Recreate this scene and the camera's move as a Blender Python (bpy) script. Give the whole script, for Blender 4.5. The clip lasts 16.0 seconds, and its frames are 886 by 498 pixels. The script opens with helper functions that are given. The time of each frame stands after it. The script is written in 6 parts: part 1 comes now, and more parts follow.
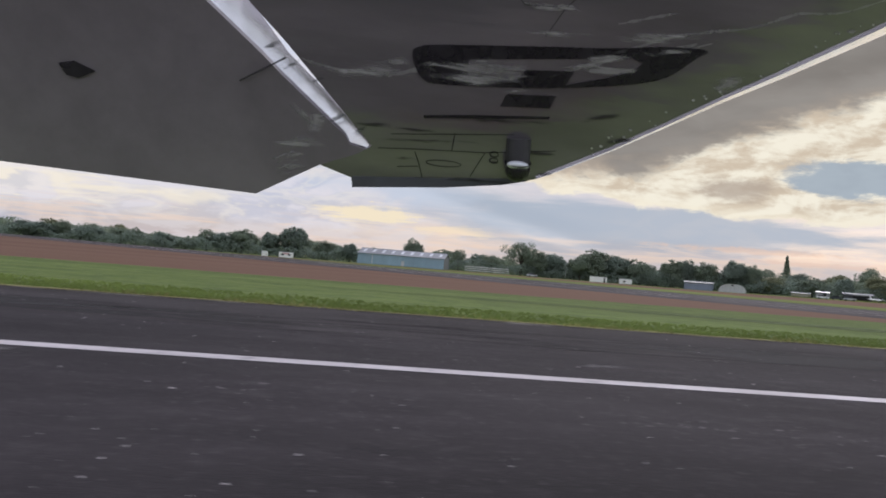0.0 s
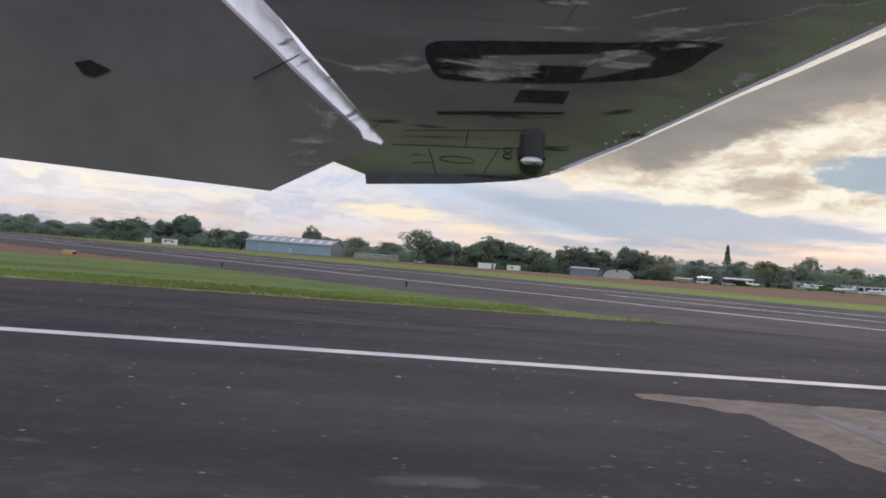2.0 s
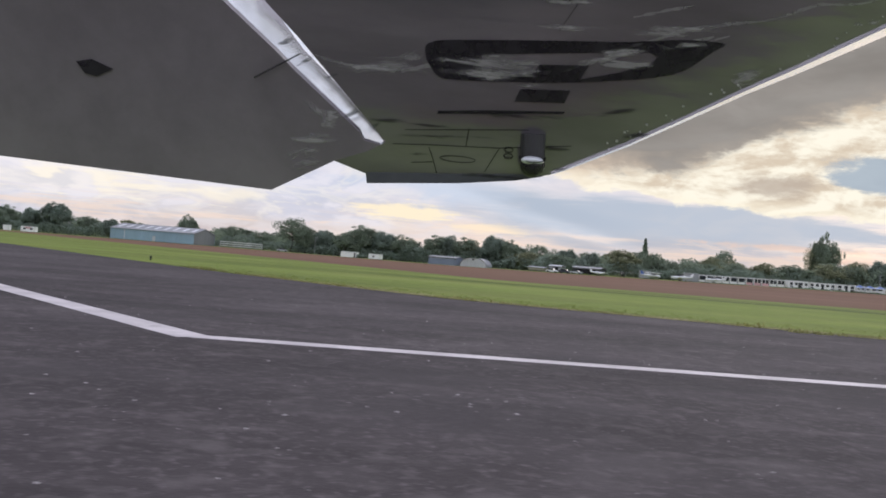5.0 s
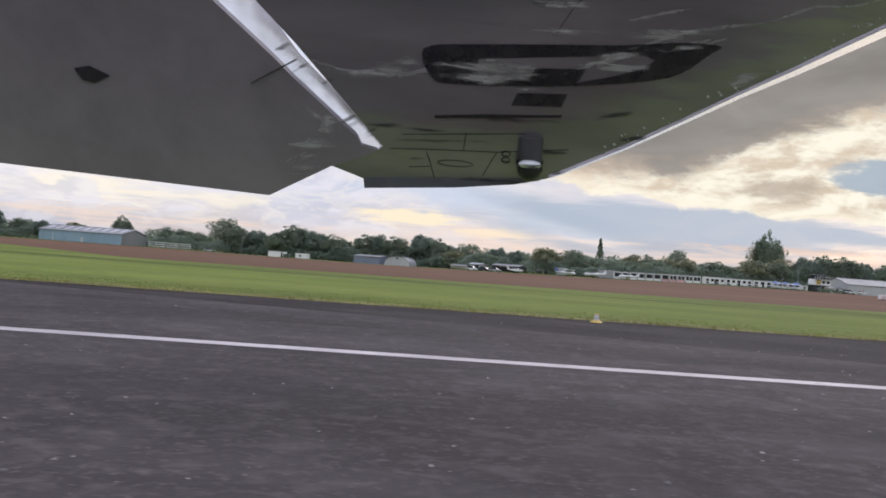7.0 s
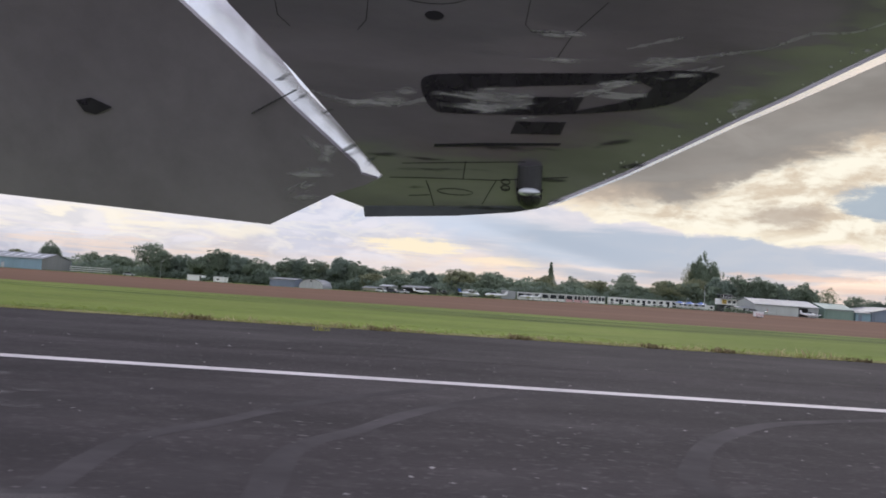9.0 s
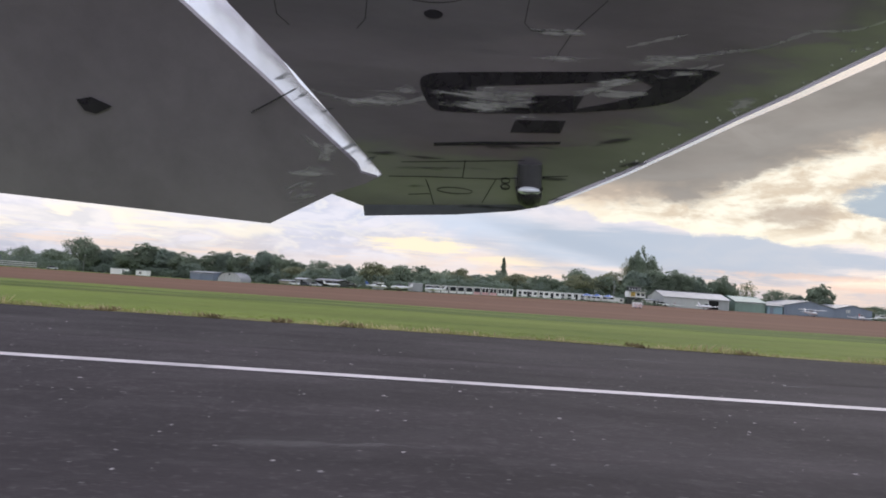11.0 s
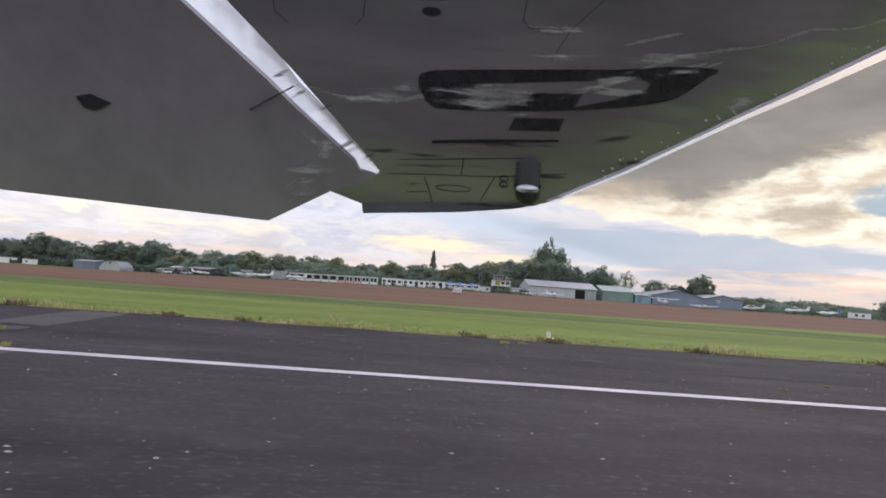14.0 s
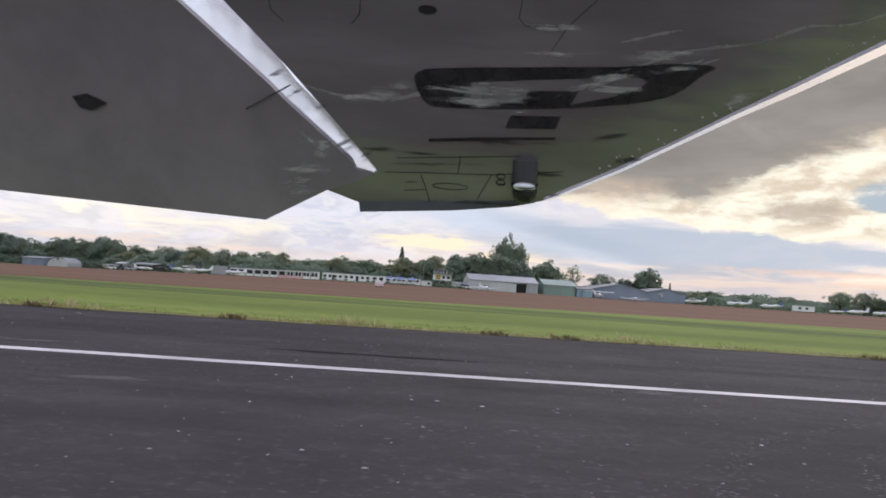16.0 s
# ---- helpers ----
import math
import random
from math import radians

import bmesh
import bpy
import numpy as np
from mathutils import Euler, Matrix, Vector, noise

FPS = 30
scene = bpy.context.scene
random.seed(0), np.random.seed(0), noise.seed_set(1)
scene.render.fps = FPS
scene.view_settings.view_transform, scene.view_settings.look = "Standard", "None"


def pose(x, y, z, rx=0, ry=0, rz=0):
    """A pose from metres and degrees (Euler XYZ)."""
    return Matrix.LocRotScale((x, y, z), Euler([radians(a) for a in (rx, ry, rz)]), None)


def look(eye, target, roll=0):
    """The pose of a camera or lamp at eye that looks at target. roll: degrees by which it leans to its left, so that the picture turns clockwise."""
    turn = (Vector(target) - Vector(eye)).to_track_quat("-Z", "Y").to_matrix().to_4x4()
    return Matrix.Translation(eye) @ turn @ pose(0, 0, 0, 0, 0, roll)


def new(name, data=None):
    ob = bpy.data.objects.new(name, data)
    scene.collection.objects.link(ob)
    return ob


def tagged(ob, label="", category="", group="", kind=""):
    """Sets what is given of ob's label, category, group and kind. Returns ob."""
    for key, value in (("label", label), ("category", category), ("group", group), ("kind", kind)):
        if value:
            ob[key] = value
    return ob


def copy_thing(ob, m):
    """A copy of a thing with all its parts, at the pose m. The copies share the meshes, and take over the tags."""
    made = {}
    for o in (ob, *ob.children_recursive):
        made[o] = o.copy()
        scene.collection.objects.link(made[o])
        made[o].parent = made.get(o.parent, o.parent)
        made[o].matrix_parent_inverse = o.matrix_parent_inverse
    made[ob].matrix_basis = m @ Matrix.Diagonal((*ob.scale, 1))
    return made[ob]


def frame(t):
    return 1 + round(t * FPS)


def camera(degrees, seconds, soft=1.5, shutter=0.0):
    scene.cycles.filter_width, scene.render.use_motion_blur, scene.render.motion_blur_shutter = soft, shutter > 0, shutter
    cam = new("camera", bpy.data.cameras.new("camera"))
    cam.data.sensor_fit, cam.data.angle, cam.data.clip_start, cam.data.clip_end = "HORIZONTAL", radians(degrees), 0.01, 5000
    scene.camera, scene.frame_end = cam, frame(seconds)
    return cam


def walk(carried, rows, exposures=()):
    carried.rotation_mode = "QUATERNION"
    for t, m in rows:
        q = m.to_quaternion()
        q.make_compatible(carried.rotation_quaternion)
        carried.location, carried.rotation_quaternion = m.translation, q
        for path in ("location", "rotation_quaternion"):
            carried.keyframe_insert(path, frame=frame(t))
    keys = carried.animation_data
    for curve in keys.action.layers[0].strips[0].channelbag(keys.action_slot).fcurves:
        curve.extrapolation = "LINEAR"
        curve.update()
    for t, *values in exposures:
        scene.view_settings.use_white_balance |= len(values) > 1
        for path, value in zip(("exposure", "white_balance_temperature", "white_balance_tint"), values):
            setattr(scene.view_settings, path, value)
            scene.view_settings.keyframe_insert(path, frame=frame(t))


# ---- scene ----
cam = camera(53.0, 16.0, soft=1.75, shutter=0.05)
# seconds, x, y, z, rx, ry, rz
PATH = [
    (0.0, 23.25, 1.71, 1.35, 91.00, -4.53, -6.04),
    (0.5, 40.60, 1.91, 1.35, 90.68, -5.08, -4.76),
    (1.0, 57.00, 1.65, 1.35, 90.66, -5.10, -4.00),
    (1.5, 68.21, 0.92, 1.35, 90.65, -4.82, -4.18),
    (2.0, 78.76, 0.75, 1.35, 90.70, -4.35, -4.45),
    (2.5, 87.74, 0.91, 1.35, 90.62, -4.44, -4.56),
    (3.0, 96.58, 1.03, 1.35, 90.61, -4.39, -4.42),
    (3.5, 106.44, 0.70, 1.35, 90.69, -4.09, -4.11),
    (4.0, 117.26, 0.64, 1.35, 90.70, -4.20, -3.82),
    (4.5, 128.16, 0.48, 1.35, 90.64, -4.57, -3.76),
    (5.0, 137.83, 0.52, 1.35, 90.66, -4.56, -3.71),
    (7.5, 175.50, 0.30, 1.35, 91.22, -4.09, -3.34),
    (8.0, 184.18, 0.04, 1.35, 91.57, -4.07, -3.09),
    (8.5, 193.30, 0.03, 1.35, 92.01, -4.12, -3.00),
    (9.0, 202.07, -0.14, 1.35, 92.77, -3.92, -3.02),
    (11.5, 242.24, -0.23, 1.35, 92.64, -3.95, -2.59),
    (12.0, 250.43, -0.29, 1.35, 92.50, -4.01, -2.61),
    (12.5, 259.04, -0.28, 1.35, 92.65, -3.69, -2.40),
    (13.0, 267.48, -0.16, 1.35, 92.79, -3.99, -2.18),
    (13.5, 274.75, -0.39, 1.35, 92.65, -3.68, -2.04),
    (14.0, 280.72, -0.27, 1.35, 92.56, -4.12, -2.19),
    (14.5, 285.87, -0.49, 1.35, 92.59, -3.71, -2.30),
    (15.0, 290.74, -0.45, 1.35, 92.54, -3.98, -2.18),
    (15.5, 295.49, -0.45, 1.35, 92.47, -4.23, -2.20),
    (16.0, 300.19, -0.56, 1.35, 92.46, -3.87, -2.12),
]
# seconds, stops, kelvin, tint
LIGHT = [(0.0, -0.12, 6170, 13), (0.5, 0.08, 6170, 13), (1.2, 0.04, 6170, 13), (2.0, 0.02, 6170, 13), (2.5, 0.15, 6170, 13), (3.0, 0.18, 6170, 13), (4.0, 0.08, 6170, 13), (5.0, 0.05, 6170, 13), (9.0, 0.04, 6170, 13), (12.0, 0.20, 6170, 13), (13.0, 0.10, 6170, 13), (14.0, 0.18, 6170, 13), (16.0, 0.15, 6170, 13)]
walk(cam, [(t, pose(*r)) for t, *r in PATH], LIGHT)

# ---- world, sun and sky ----
SUN_AZ, SUN_EL = 24.0, 9.0


def make_world():
    w = bpy.data.worlds.new("evening_sky")
    w.use_nodes = True
    scene.world = w
    nt = w.node_tree
    nt.nodes.clear()
    nd, ln = nt.nodes, nt.links

    def sock(v, s):
        if isinstance(v, (int, float)):
            s.default_value = v
        elif isinstance(v, tuple):
            s.default_value = (*v, 1.0) if len(v) == 3 and s.type == "RGBA" else v
        else:
            ln.new(v, s)

    def m(op, a, b=0.0, c=0.0):
        n = nd.new("ShaderNodeMath")
        n.operation = op
        for v, s in zip((a, b, c), n.inputs):
            sock(v, s)
        return n.outputs[0]

    def step(v, lo, hi):
        n = nd.new("ShaderNodeMapRange")
        n.interpolation_type = "SMOOTHSTEP"
        sock(v, n.inputs["Value"])
        n.inputs["From Min"].default_value, n.inputs["From Max"].default_value = lo, hi
        return n.outputs["Result"]

    def mix(f, a, b):
        n = nd.new("ShaderNodeMix")
        n.data_type = "RGBA"
        sock(f, n.inputs[0])
        sock(a, n.inputs[6])
        sock(b, n.inputs[7])
        return n.outputs[2]

    tc = nd.new("ShaderNodeTexCoord")
    sp = nd.new("ShaderNodeSeparateXYZ")
    ln.new(tc.outputs["Generated"], sp.inputs[0])
    az = m("MULTIPLY", m("ARCTAN2", sp.outputs[0], sp.outputs[1]), 57.29578)
    el = m("MULTIPLY", m("ARCSINE", sp.outputs[2]), 57.29578)

    def cloud_noise(kx, ky, shift, detail=6.0, rough=0.55, warp=0.0, daz=0.0, del_=0.0):
        cv = nd.new("ShaderNodeCombineXYZ")
        sock(m("MULTIPLY", m("ADD", az, daz), kx), cv.inputs[0])
        sock(m("MULTIPLY", m("ADD", el, del_), ky), cv.inputs[1])
        cv.inputs[2].default_value = shift
        n = nd.new("ShaderNodeTexNoise")
        n.inputs["Scale"].default_value = 1.0
        n.inputs["Detail"].default_value = detail
        n.inputs["Roughness"].default_value = rough
        n.inputs["Distortion"].default_value = warp
        ln.new(cv.outputs[0], n.inputs["Vector"])
        return n.outputs["Fac"]

    puff = cloud_noise(0.26, 0.70, 1.3, 8.0, 0.55, 0.5)
    puff_lee = cloud_noise(0.26, 0.70, 1.3, 8.0, 0.55, 0.5, 1.0, -0.35)
    wisp = cloud_noise(0.16, 1.3, 7.7, 6.0, 0.55, 0.3)
    broad = cloud_noise(0.06, 0.22, 4.1, 4.0, 0.5, 0.2)
    fine = cloud_noise(0.9, 2.2, 9.2, 6.0, 0.6, 0.4)
    band = cloud_noise(0.22, 3.2, 5.5, 5.0, 0.6, 0.4)
    fine_lee = cloud_noise(0.9, 2.2, 9.2, 6.0, 0.6, 0.4, 0.35, -0.15)
    lit = step(m("SUBTRACT", puff, puff_lee), -0.07, 0.09)

    def blob(cx, cy, rx, ry, n, amount, lo=1.15, hi=0.75):
        dx = m("DIVIDE", m("SUBTRACT", az, cx), rx)
        dy = m("DIVIDE", m("SUBTRACT", el, cy), ry)
        d = m("SQRT", m("ADD", m("MULTIPLY", dx, dx), m("MULTIPLY", dy, dy)))
        d = m("MULTIPLY_ADD", m("SUBTRACT", n, 0.5), amount, d)
        return m("SUBTRACT", 1.0, step(d, hi, lo))

    ramp = nd.new("ShaderNodeValToRGB")
    cr = ramp.color_ramp
    stops = ((0.0, (0.52, 0.47, 0.52)), (0.02, (0.60, 0.57, 0.60)), (0.06, (0.62, 0.62, 0.71)),
             (0.12, (0.60, 0.63, 0.72)), (0.26, (0.82, 0.84, 0.95)), (0.6, (1.02, 1.04, 1.18)), (1.0, (1.12, 1.15, 1.30)))
    while len(cr.elements) < len(stops):
        cr.elements.new(0.5)
    for e, (p, c) in zip(cr.elements, stops):
        e.position, e.color = p, (*c, 1.0)
    sock(m("DIVIDE", el, 60.0), ramp.inputs[0])
    col = ramp.outputs[0]
    # clear sky between the clouds
    sky = nd.new("ShaderNodeTexSky")
    sky.sky_type, sky.sun_disc = "NISHITA", False
    sky.sun_elevation, sky.sun_rotation = radians(SUN_EL), radians(SUN_AZ)
    dim = mix(0.9, sky.outputs[0], (0.0, 0.0, 0.0))
    col = mix(0.85, dim, col)
    # grey and lilac banks all round
    low_sky = m("SUBTRACT", 1.0, step(el, 14.0, 30.0))
    col = mix(m("MULTIPLY", low_sky, m("MULTIPLY", step(broad, 0.42, 0.60), 0.55)), col, (0.50, 0.54, 0.64))
    col = mix(m("MULTIPLY", low_sky, m("MULTIPLY", lit, 0.38)), col, (0.86, 0.81, 0.80))
    col = mix(m("MULTIPLY", low_sky, m("MULTIPLY", step(wisp, 0.50, 0.68), 0.35)), col, (0.84, 0.77, 0.75))
    col = mix(m("MULTIPLY", blob(-21.0, 4.4, 13.0, 2.8, wisp, 0.9, 1.25, 0.2), 0.75), col, (1.0, 0.92, 0.83))
    # sunlit cream clumps
    col = mix(m("MULTIPLY", blob(-20, 2.9, 8, 0.8, m("MULTIPLY_ADD", band, 0.5, m("MULTIPLY", puff, 0.5)), 5.0, 1.0, 0.4), 0.8), col, (1.0, 0.90, 0.70))
    col = mix(m("MULTIPLY", blob(-10, 3.1, 2.6, 0.5, puff, 3.0, 1.2, 0.5), 0.7), col, (1.0, 0.90, 0.70))
    col = mix(m("MULTIPLY", blob(-8, 4.4, 8, 1.2, puff, 2.6, 1.2, 0.3), 0.55), col, (0.66, 0.68, 0.77))
    # pale heaped clouds with bright gaps
    heap_w = cloud_noise(0.15, 0.48, 2.2, 7.0, 0.52, 0.35)
    heap_lee = cloud_noise(0.15, 0.48, 2.2, 7.0, 0.52, 0.35, 0.9, -0.35)
    west = m("MULTIPLY", m("SUBTRACT", 1.0, step(az, -1.0, 5.0)), m("MULTIPLY", step(el, 1.2, 2.2), m("SUBTRACT", 1.0, step(el, 8.0, 14.0))))
    pile = mix(step(m("SUBTRACT", heap_w, heap_lee), -0.05, 0.07), (0.64, 0.64, 0.71), (0.86, 0.82, 0.83))
    col = mix(m("MULTIPLY", west, m("MULTIPLY", step(heap_w, 0.46, 0.52), 0.62)), col, pile)
    col = mix(m("MULTIPLY", west, m("MULTIPLY", m("SUBTRACT", step(heap_w, 0.41, 0.46), step(heap_w, 0.46, 0.50)), 0.35)), col, (1.0, 0.93, 0.80))
    # blue-grey bank across the middle
    col = mix(m("MULTIPLY", blob(18, 3.3, 16, 1.9, wisp, 1.4, 1.15, 0.5), 0.9), col, (0.45, 0.515, 0.585))
    col = mix(m("MULTIPLY", blob(3, 4.8, 6, 1.3, puff, 1.8, 1.2, 0.3), 0.75), col, (0.60, 0.67, 0.76))
    col = mix(m("MULTIPLY", blob(22, 0.8, 19, 1.7, wisp, 0.8, 1.2, 0.4), 0.8), col, (0.50, 0.49, 0.515))
    # pink and orange streaks low down
    low = m("MULTIPLY", step(el, 0.3, 1.2), m("SUBTRACT", 1.0, step(el, 1.9, 2.7)))
    col = mix(m("MULTIPLY", low, m("MULTIPLY", step(m("MULTIPLY_ADD", band, 0.5, m("MULTIPLY", wisp, 0.5)), 0.47, 0.60), 0.6)), col, (0.93, 0.72, 0.55))
    col = mix(m("MULTIPLY", blob(1.2, 2.9, 3.7, 0.58, m("MULTIPLY_ADD", band, 0.6, m("MULTIPLY", fine, 0.4)), 3.6, 1.15, 0.5), 0.95), col, (1.0, 0.86, 0.60))
    col = mix(m("MULTIPLY", blob(6.4, 2.2, 2.8, 0.36, m("MULTIPLY_ADD", band, 0.6, m("MULTIPLY", fine, 0.4)), 3.4, 1.15, 0.5), 0.85), col, (1.0, 0.82, 0.58))
    # bright cumulus above the bank
    lump = m("ADD", m("MULTIPLY", m("SUBTRACT", puff, 0.5), 2.2), m("MULTIPLY", m("SUBTRACT", fine, 0.5), 0.9))
    foot = m("SUBTRACT", el, m("MAXIMUM", m("MULTIPLY_ADD", az, -0.135, 7.2), 4.1))
    foot = m("ADD", foot, lump)
    heap = m("MULTIPLY", step(foot, -0.12, 0.30), m("MULTIPLY", step(az, 5.0, 9.0), m("SUBTRACT", 1.0, step(az, 45.0, 60.0))))
    heap = m("MULTIPLY", heap, m("SUBTRACT", 1.0, step(el, 13.0, 19.0)))
    curl = m("ADD", m("SUBTRACT", puff, puff_lee), m("MULTIPLY", m("SUBTRACT", fine, fine_lee), 0.25))
    body = mix(step(curl, -0.16, 0.12), (0.70, 0.585, 0.43), (1.0, 0.93, 0.74))
    body = mix(m("MULTIPLY", m("SUBTRACT", 1.0, step(foot, 0.1, 0.9)), 0.75), body, (1.0, 0.91, 0.70))
    body = mix(m("MULTIPLY", m("SUBTRACT", 1.0, step(az, 9.0, 16.0)), 0.5), body, (0.98, 0.86, 0.66))
    col = mix(heap, col, body)
    both = m("MULTIPLY_ADD", fine, 0.28, m("MULTIPLY", puff, 0.72))
    col = mix(m("MULTIPLY", blob(24.0, 6.0, 3.0, 0.80, both, 2.8, 1.15, 0.35), 0.8), col, (0.50, 0.415, 0.325))
    col = mix(m("MULTIPLY", blob(30.9, 6.8, 4.4, 1.15, both, 2.2, 1.1, 0.75), 0.92), col, (0.40, 0.47, 0.52))
    # the dark cloud above it
    past = m("MAXIMUM", m("SUBTRACT", az, 17.8), 0.0)
    edge = m("SUBTRACT", el, m("MULTIPLY_ADD", past, 0.37, 6.35))
    edge = m("ADD", edge, m("ADD", m("MULTIPLY", m("SUBTRACT", puff, 0.5), 2.8), m("MULTIPLY", m("SUBTRACT", fine, 0.5), 1.2)))
    bank = m("MULTIPLY", step(edge, -0.25, 0.75), m("MULTIPLY", step(az, 3.0, 9.0), m("SUBTRACT", 1.0, step(az, 40.0, 55.0))))
    bank = m("MULTIPLY", bank, m("SUBTRACT", 1.0, step(el, 22.0, 34.0)))
    tone = mix(step(broad, 0.34, 0.62), (0.215, 0.198, 0.175), (0.30, 0.275, 0.243))
    tone = mix(m("MULTIPLY", m("SUBTRACT", 1.0, step(edge, 0.3, 1.6)), 0.45), tone, (0.46, 0.39, 0.31))
    tone = mix(m("MULTIPLY", step(puff, 0.52, 0.72), 0.25), tone, (0.36, 0.33, 0.30))
    col = mix(m("MULTIPLY", bank, 0.96), col, tone)
    col = mix(m("MULTIPLY", blob(12.0, 6.9, 4.5, 0.9, puff, 1.6, 1.3, 0.2), 0.5), col, (0.64, 0.51, 0.38))
    # slanting rays below the cumulus
    for ray, wide, tint in ((0.9, 0.8, (0.42, 0.48, 0.55)), (-0.8, 0.5, (0.44, 0.50, 0.57)), (0.0, 0.6, (0.68, 0.73, 0.79))):
        off = m("DIVIDE", m("SUBTRACT", m("MULTIPLY_ADD", az, 0.20, m("MULTIPLY", el, 0.9)), ray + 4.6), wide)
        beam = m("SUBTRACT", 1.0, step(m("ABSOLUTE", off), 0.1, 1.0))
        beam = m("MULTIPLY", beam, m("MULTIPLY", step(az, 2.0, 6.0), m("SUBTRACT", 1.0, step(az, 12.0, 19.0))))
        beam = m("MULTIPLY", beam, m("SUBTRACT", 1.0, step(foot, -1.4, -0.2)))
        col = mix(m("MULTIPLY", beam, 0.35), col, tint)
    col = mix(m("MULTIPLY", blob(25.0, 2.3, 6.0, 0.20, fine, 2.4, 1.2, 0.4), 0.55), col, (0.88, 0.62, 0.46))
    col = mix(m("MULTIPLY", blob(29.0, 1.7, 5.0, 0.16, fine, 2.4, 1.2, 0.4), 0.5), col, (0.86, 0.60, 0.46))
    # below the horizon
    col = mix(m("SUBTRACT", 1.0, step(el, -1.5, -0.2)), col, (0.10, 0.10, 0.09))
    bg = nd.new("ShaderNodeBackground")
    bg.inputs["Strength"].default_value = 1.0
    ln.new(col, bg.inputs["Color"])
    out = nd.new("ShaderNodeOutputWorld")
    ln.new(bg.outputs[0], out.inputs[0])


make_world()
sun = new("sun", bpy.data.lights.new("sun", "SUN"))
sun.data.energy, sun.data.angle, sun.data.color = 1.5, radians(14), (1.0, 0.92, 0.82)
sx, sy = math.sin(radians(SUN_AZ)), math.cos(radians(SUN_AZ))
sun.matrix_world = look((sx * 100, sy * 100, 100 * math.tan(radians(22.0))), (0, 0, 0))


# ---- materials ----
def material(name, base, rough=0.7, metal=0.0, vary=0.25, scale=3.0, bump=0.0, bump_scale=None, second=None, stretch=None,
             island=0.0, speckle=None, coat=0.0, spec=0.5, detail=6.0, big=None):
    """A surface with grain at two scales: base and second colour mixed by noise, darker and lighter in large soft areas."""
    mt = bpy.data.materials.new(name)
    mt.use_nodes = True
    nt = mt.node_tree
    nd, ln = nt.nodes, nt.links
    bs = nd["Principled BSDF"]
    tc = nd.new("ShaderNodeTexCoord")
    mp = nd.new("ShaderNodeMapping")
    ln.new(tc.outputs["Object"], mp.inputs[0])
    if stretch:
        mp.inputs["Scale"].default_value = stretch
    n1 = nd.new("ShaderNodeTexNoise")
    n1.inputs["Scale"].default_value, n1.inputs["Detail"].default_value = scale, detail
    n1.inputs["Roughness"].default_value = 0.65
    n2 = nd.new("ShaderNodeTexNoise")
    n2.inputs["Scale"].default_value, n2.inputs["Detail"].default_value = big or scale * 0.13, 3.0
    for n in (n1, n2):
        ln.new(mp.outputs[0], n.inputs["Vector"])
    second = second or tuple(c * 0.6 for c in base)
    mr = nd.new("ShaderNodeMapRange")
    mr.inputs["From Min"].default_value, mr.inputs["From Max"].default_value = 0.35, 0.65
    ln.new(n1.outputs["Fac"], mr.inputs["Value"])
    mx = nd.new("ShaderNodeMix")
    mx.data_type = "RGBA"
    mx.inputs[6].default_value, mx.inputs[7].default_value = (*base, 1), (*second, 1)
    mul = nd.new("ShaderNodeMath")
    mul.operation = "MULTIPLY"
    mul.inputs[1].default_value = min(1.0, vary * 2)
    ln.new(mr.outputs[0], mul.inputs[0])
    ln.new(mul.outputs[0], mx.inputs[0])
    colour = mx.outputs[2]
    for spot in (speckle if speckle and isinstance(speckle[0], tuple) else (speckle,) if speckle else ()):
        n4 = nd.new("ShaderNodeTexNoise")
        n4.inputs["Scale"].default_value, n4.inputs["Detail"].default_value = spot[0], 2.0 if len(spot) < 4 else 5.0
        ln.new(tc.outputs["Object"], n4.inputs["Vector"])
        ms = nd.new("ShaderNodeMapRange")
        ms.inputs["From Min"].default_value, ms.inputs["From Max"].default_value = spot[3] if len(spot) > 3 else (0.58, 0.74)
        ms.inputs["To Max"].default_value = spot[1]
        ln.new(n4.outputs["Fac"], ms.inputs["Value"])
        mk = nd.new("ShaderNodeMix")
        mk.data_type = "RGBA"
        ln.new(ms.outputs[0], mk.inputs[0])
        ln.new(colour, mk.inputs[6])
        mk.inputs[7].default_value = (*spot[2], 1)
        colour = mk.outputs[2]
    hsv = nd.new("ShaderNodeHueSaturation")
    ln.new(colour, hsv.inputs["Color"])
    mv = nd.new("ShaderNodeMapRange")
    mv.inputs["From Min"].default_value, mv.inputs["From Max"].default_value = 0.3, 0.7
    mv.inputs["To Min"].default_value, mv.inputs["To Max"].default_value = 1 - vary, 1 + vary
    ln.new(n2.outputs["Fac"], mv.inputs["Value"])
    value = mv.outputs[0]
    if island:
        geo = nd.new("ShaderNodeNewGeometry")
        mi = nd.new("ShaderNodeMath")
        mi.operation = "MULTIPLY_ADD"
        mi.inputs[1].default_value, mi.inputs[2].default_value = island, 1 - island / 2
        ln.new(geo.outputs["Random Per Island"], mi.inputs[0])
        mm = nd.new("ShaderNodeMath")
        mm.operation = "MULTIPLY"
        ln.new(value, mm.inputs[0])
        ln.new(mi.outputs[0], mm.inputs[1])
        value = mm.outputs[0]
    ln.new(value, hsv.inputs["Value"])
    ln.new(hsv.outputs[0], bs.inputs["Base Color"])
    bs.inputs["Roughness"].default_value, bs.inputs["Metallic"].default_value = rough, metal
    bs.inputs["Coat Weight"].default_value = coat
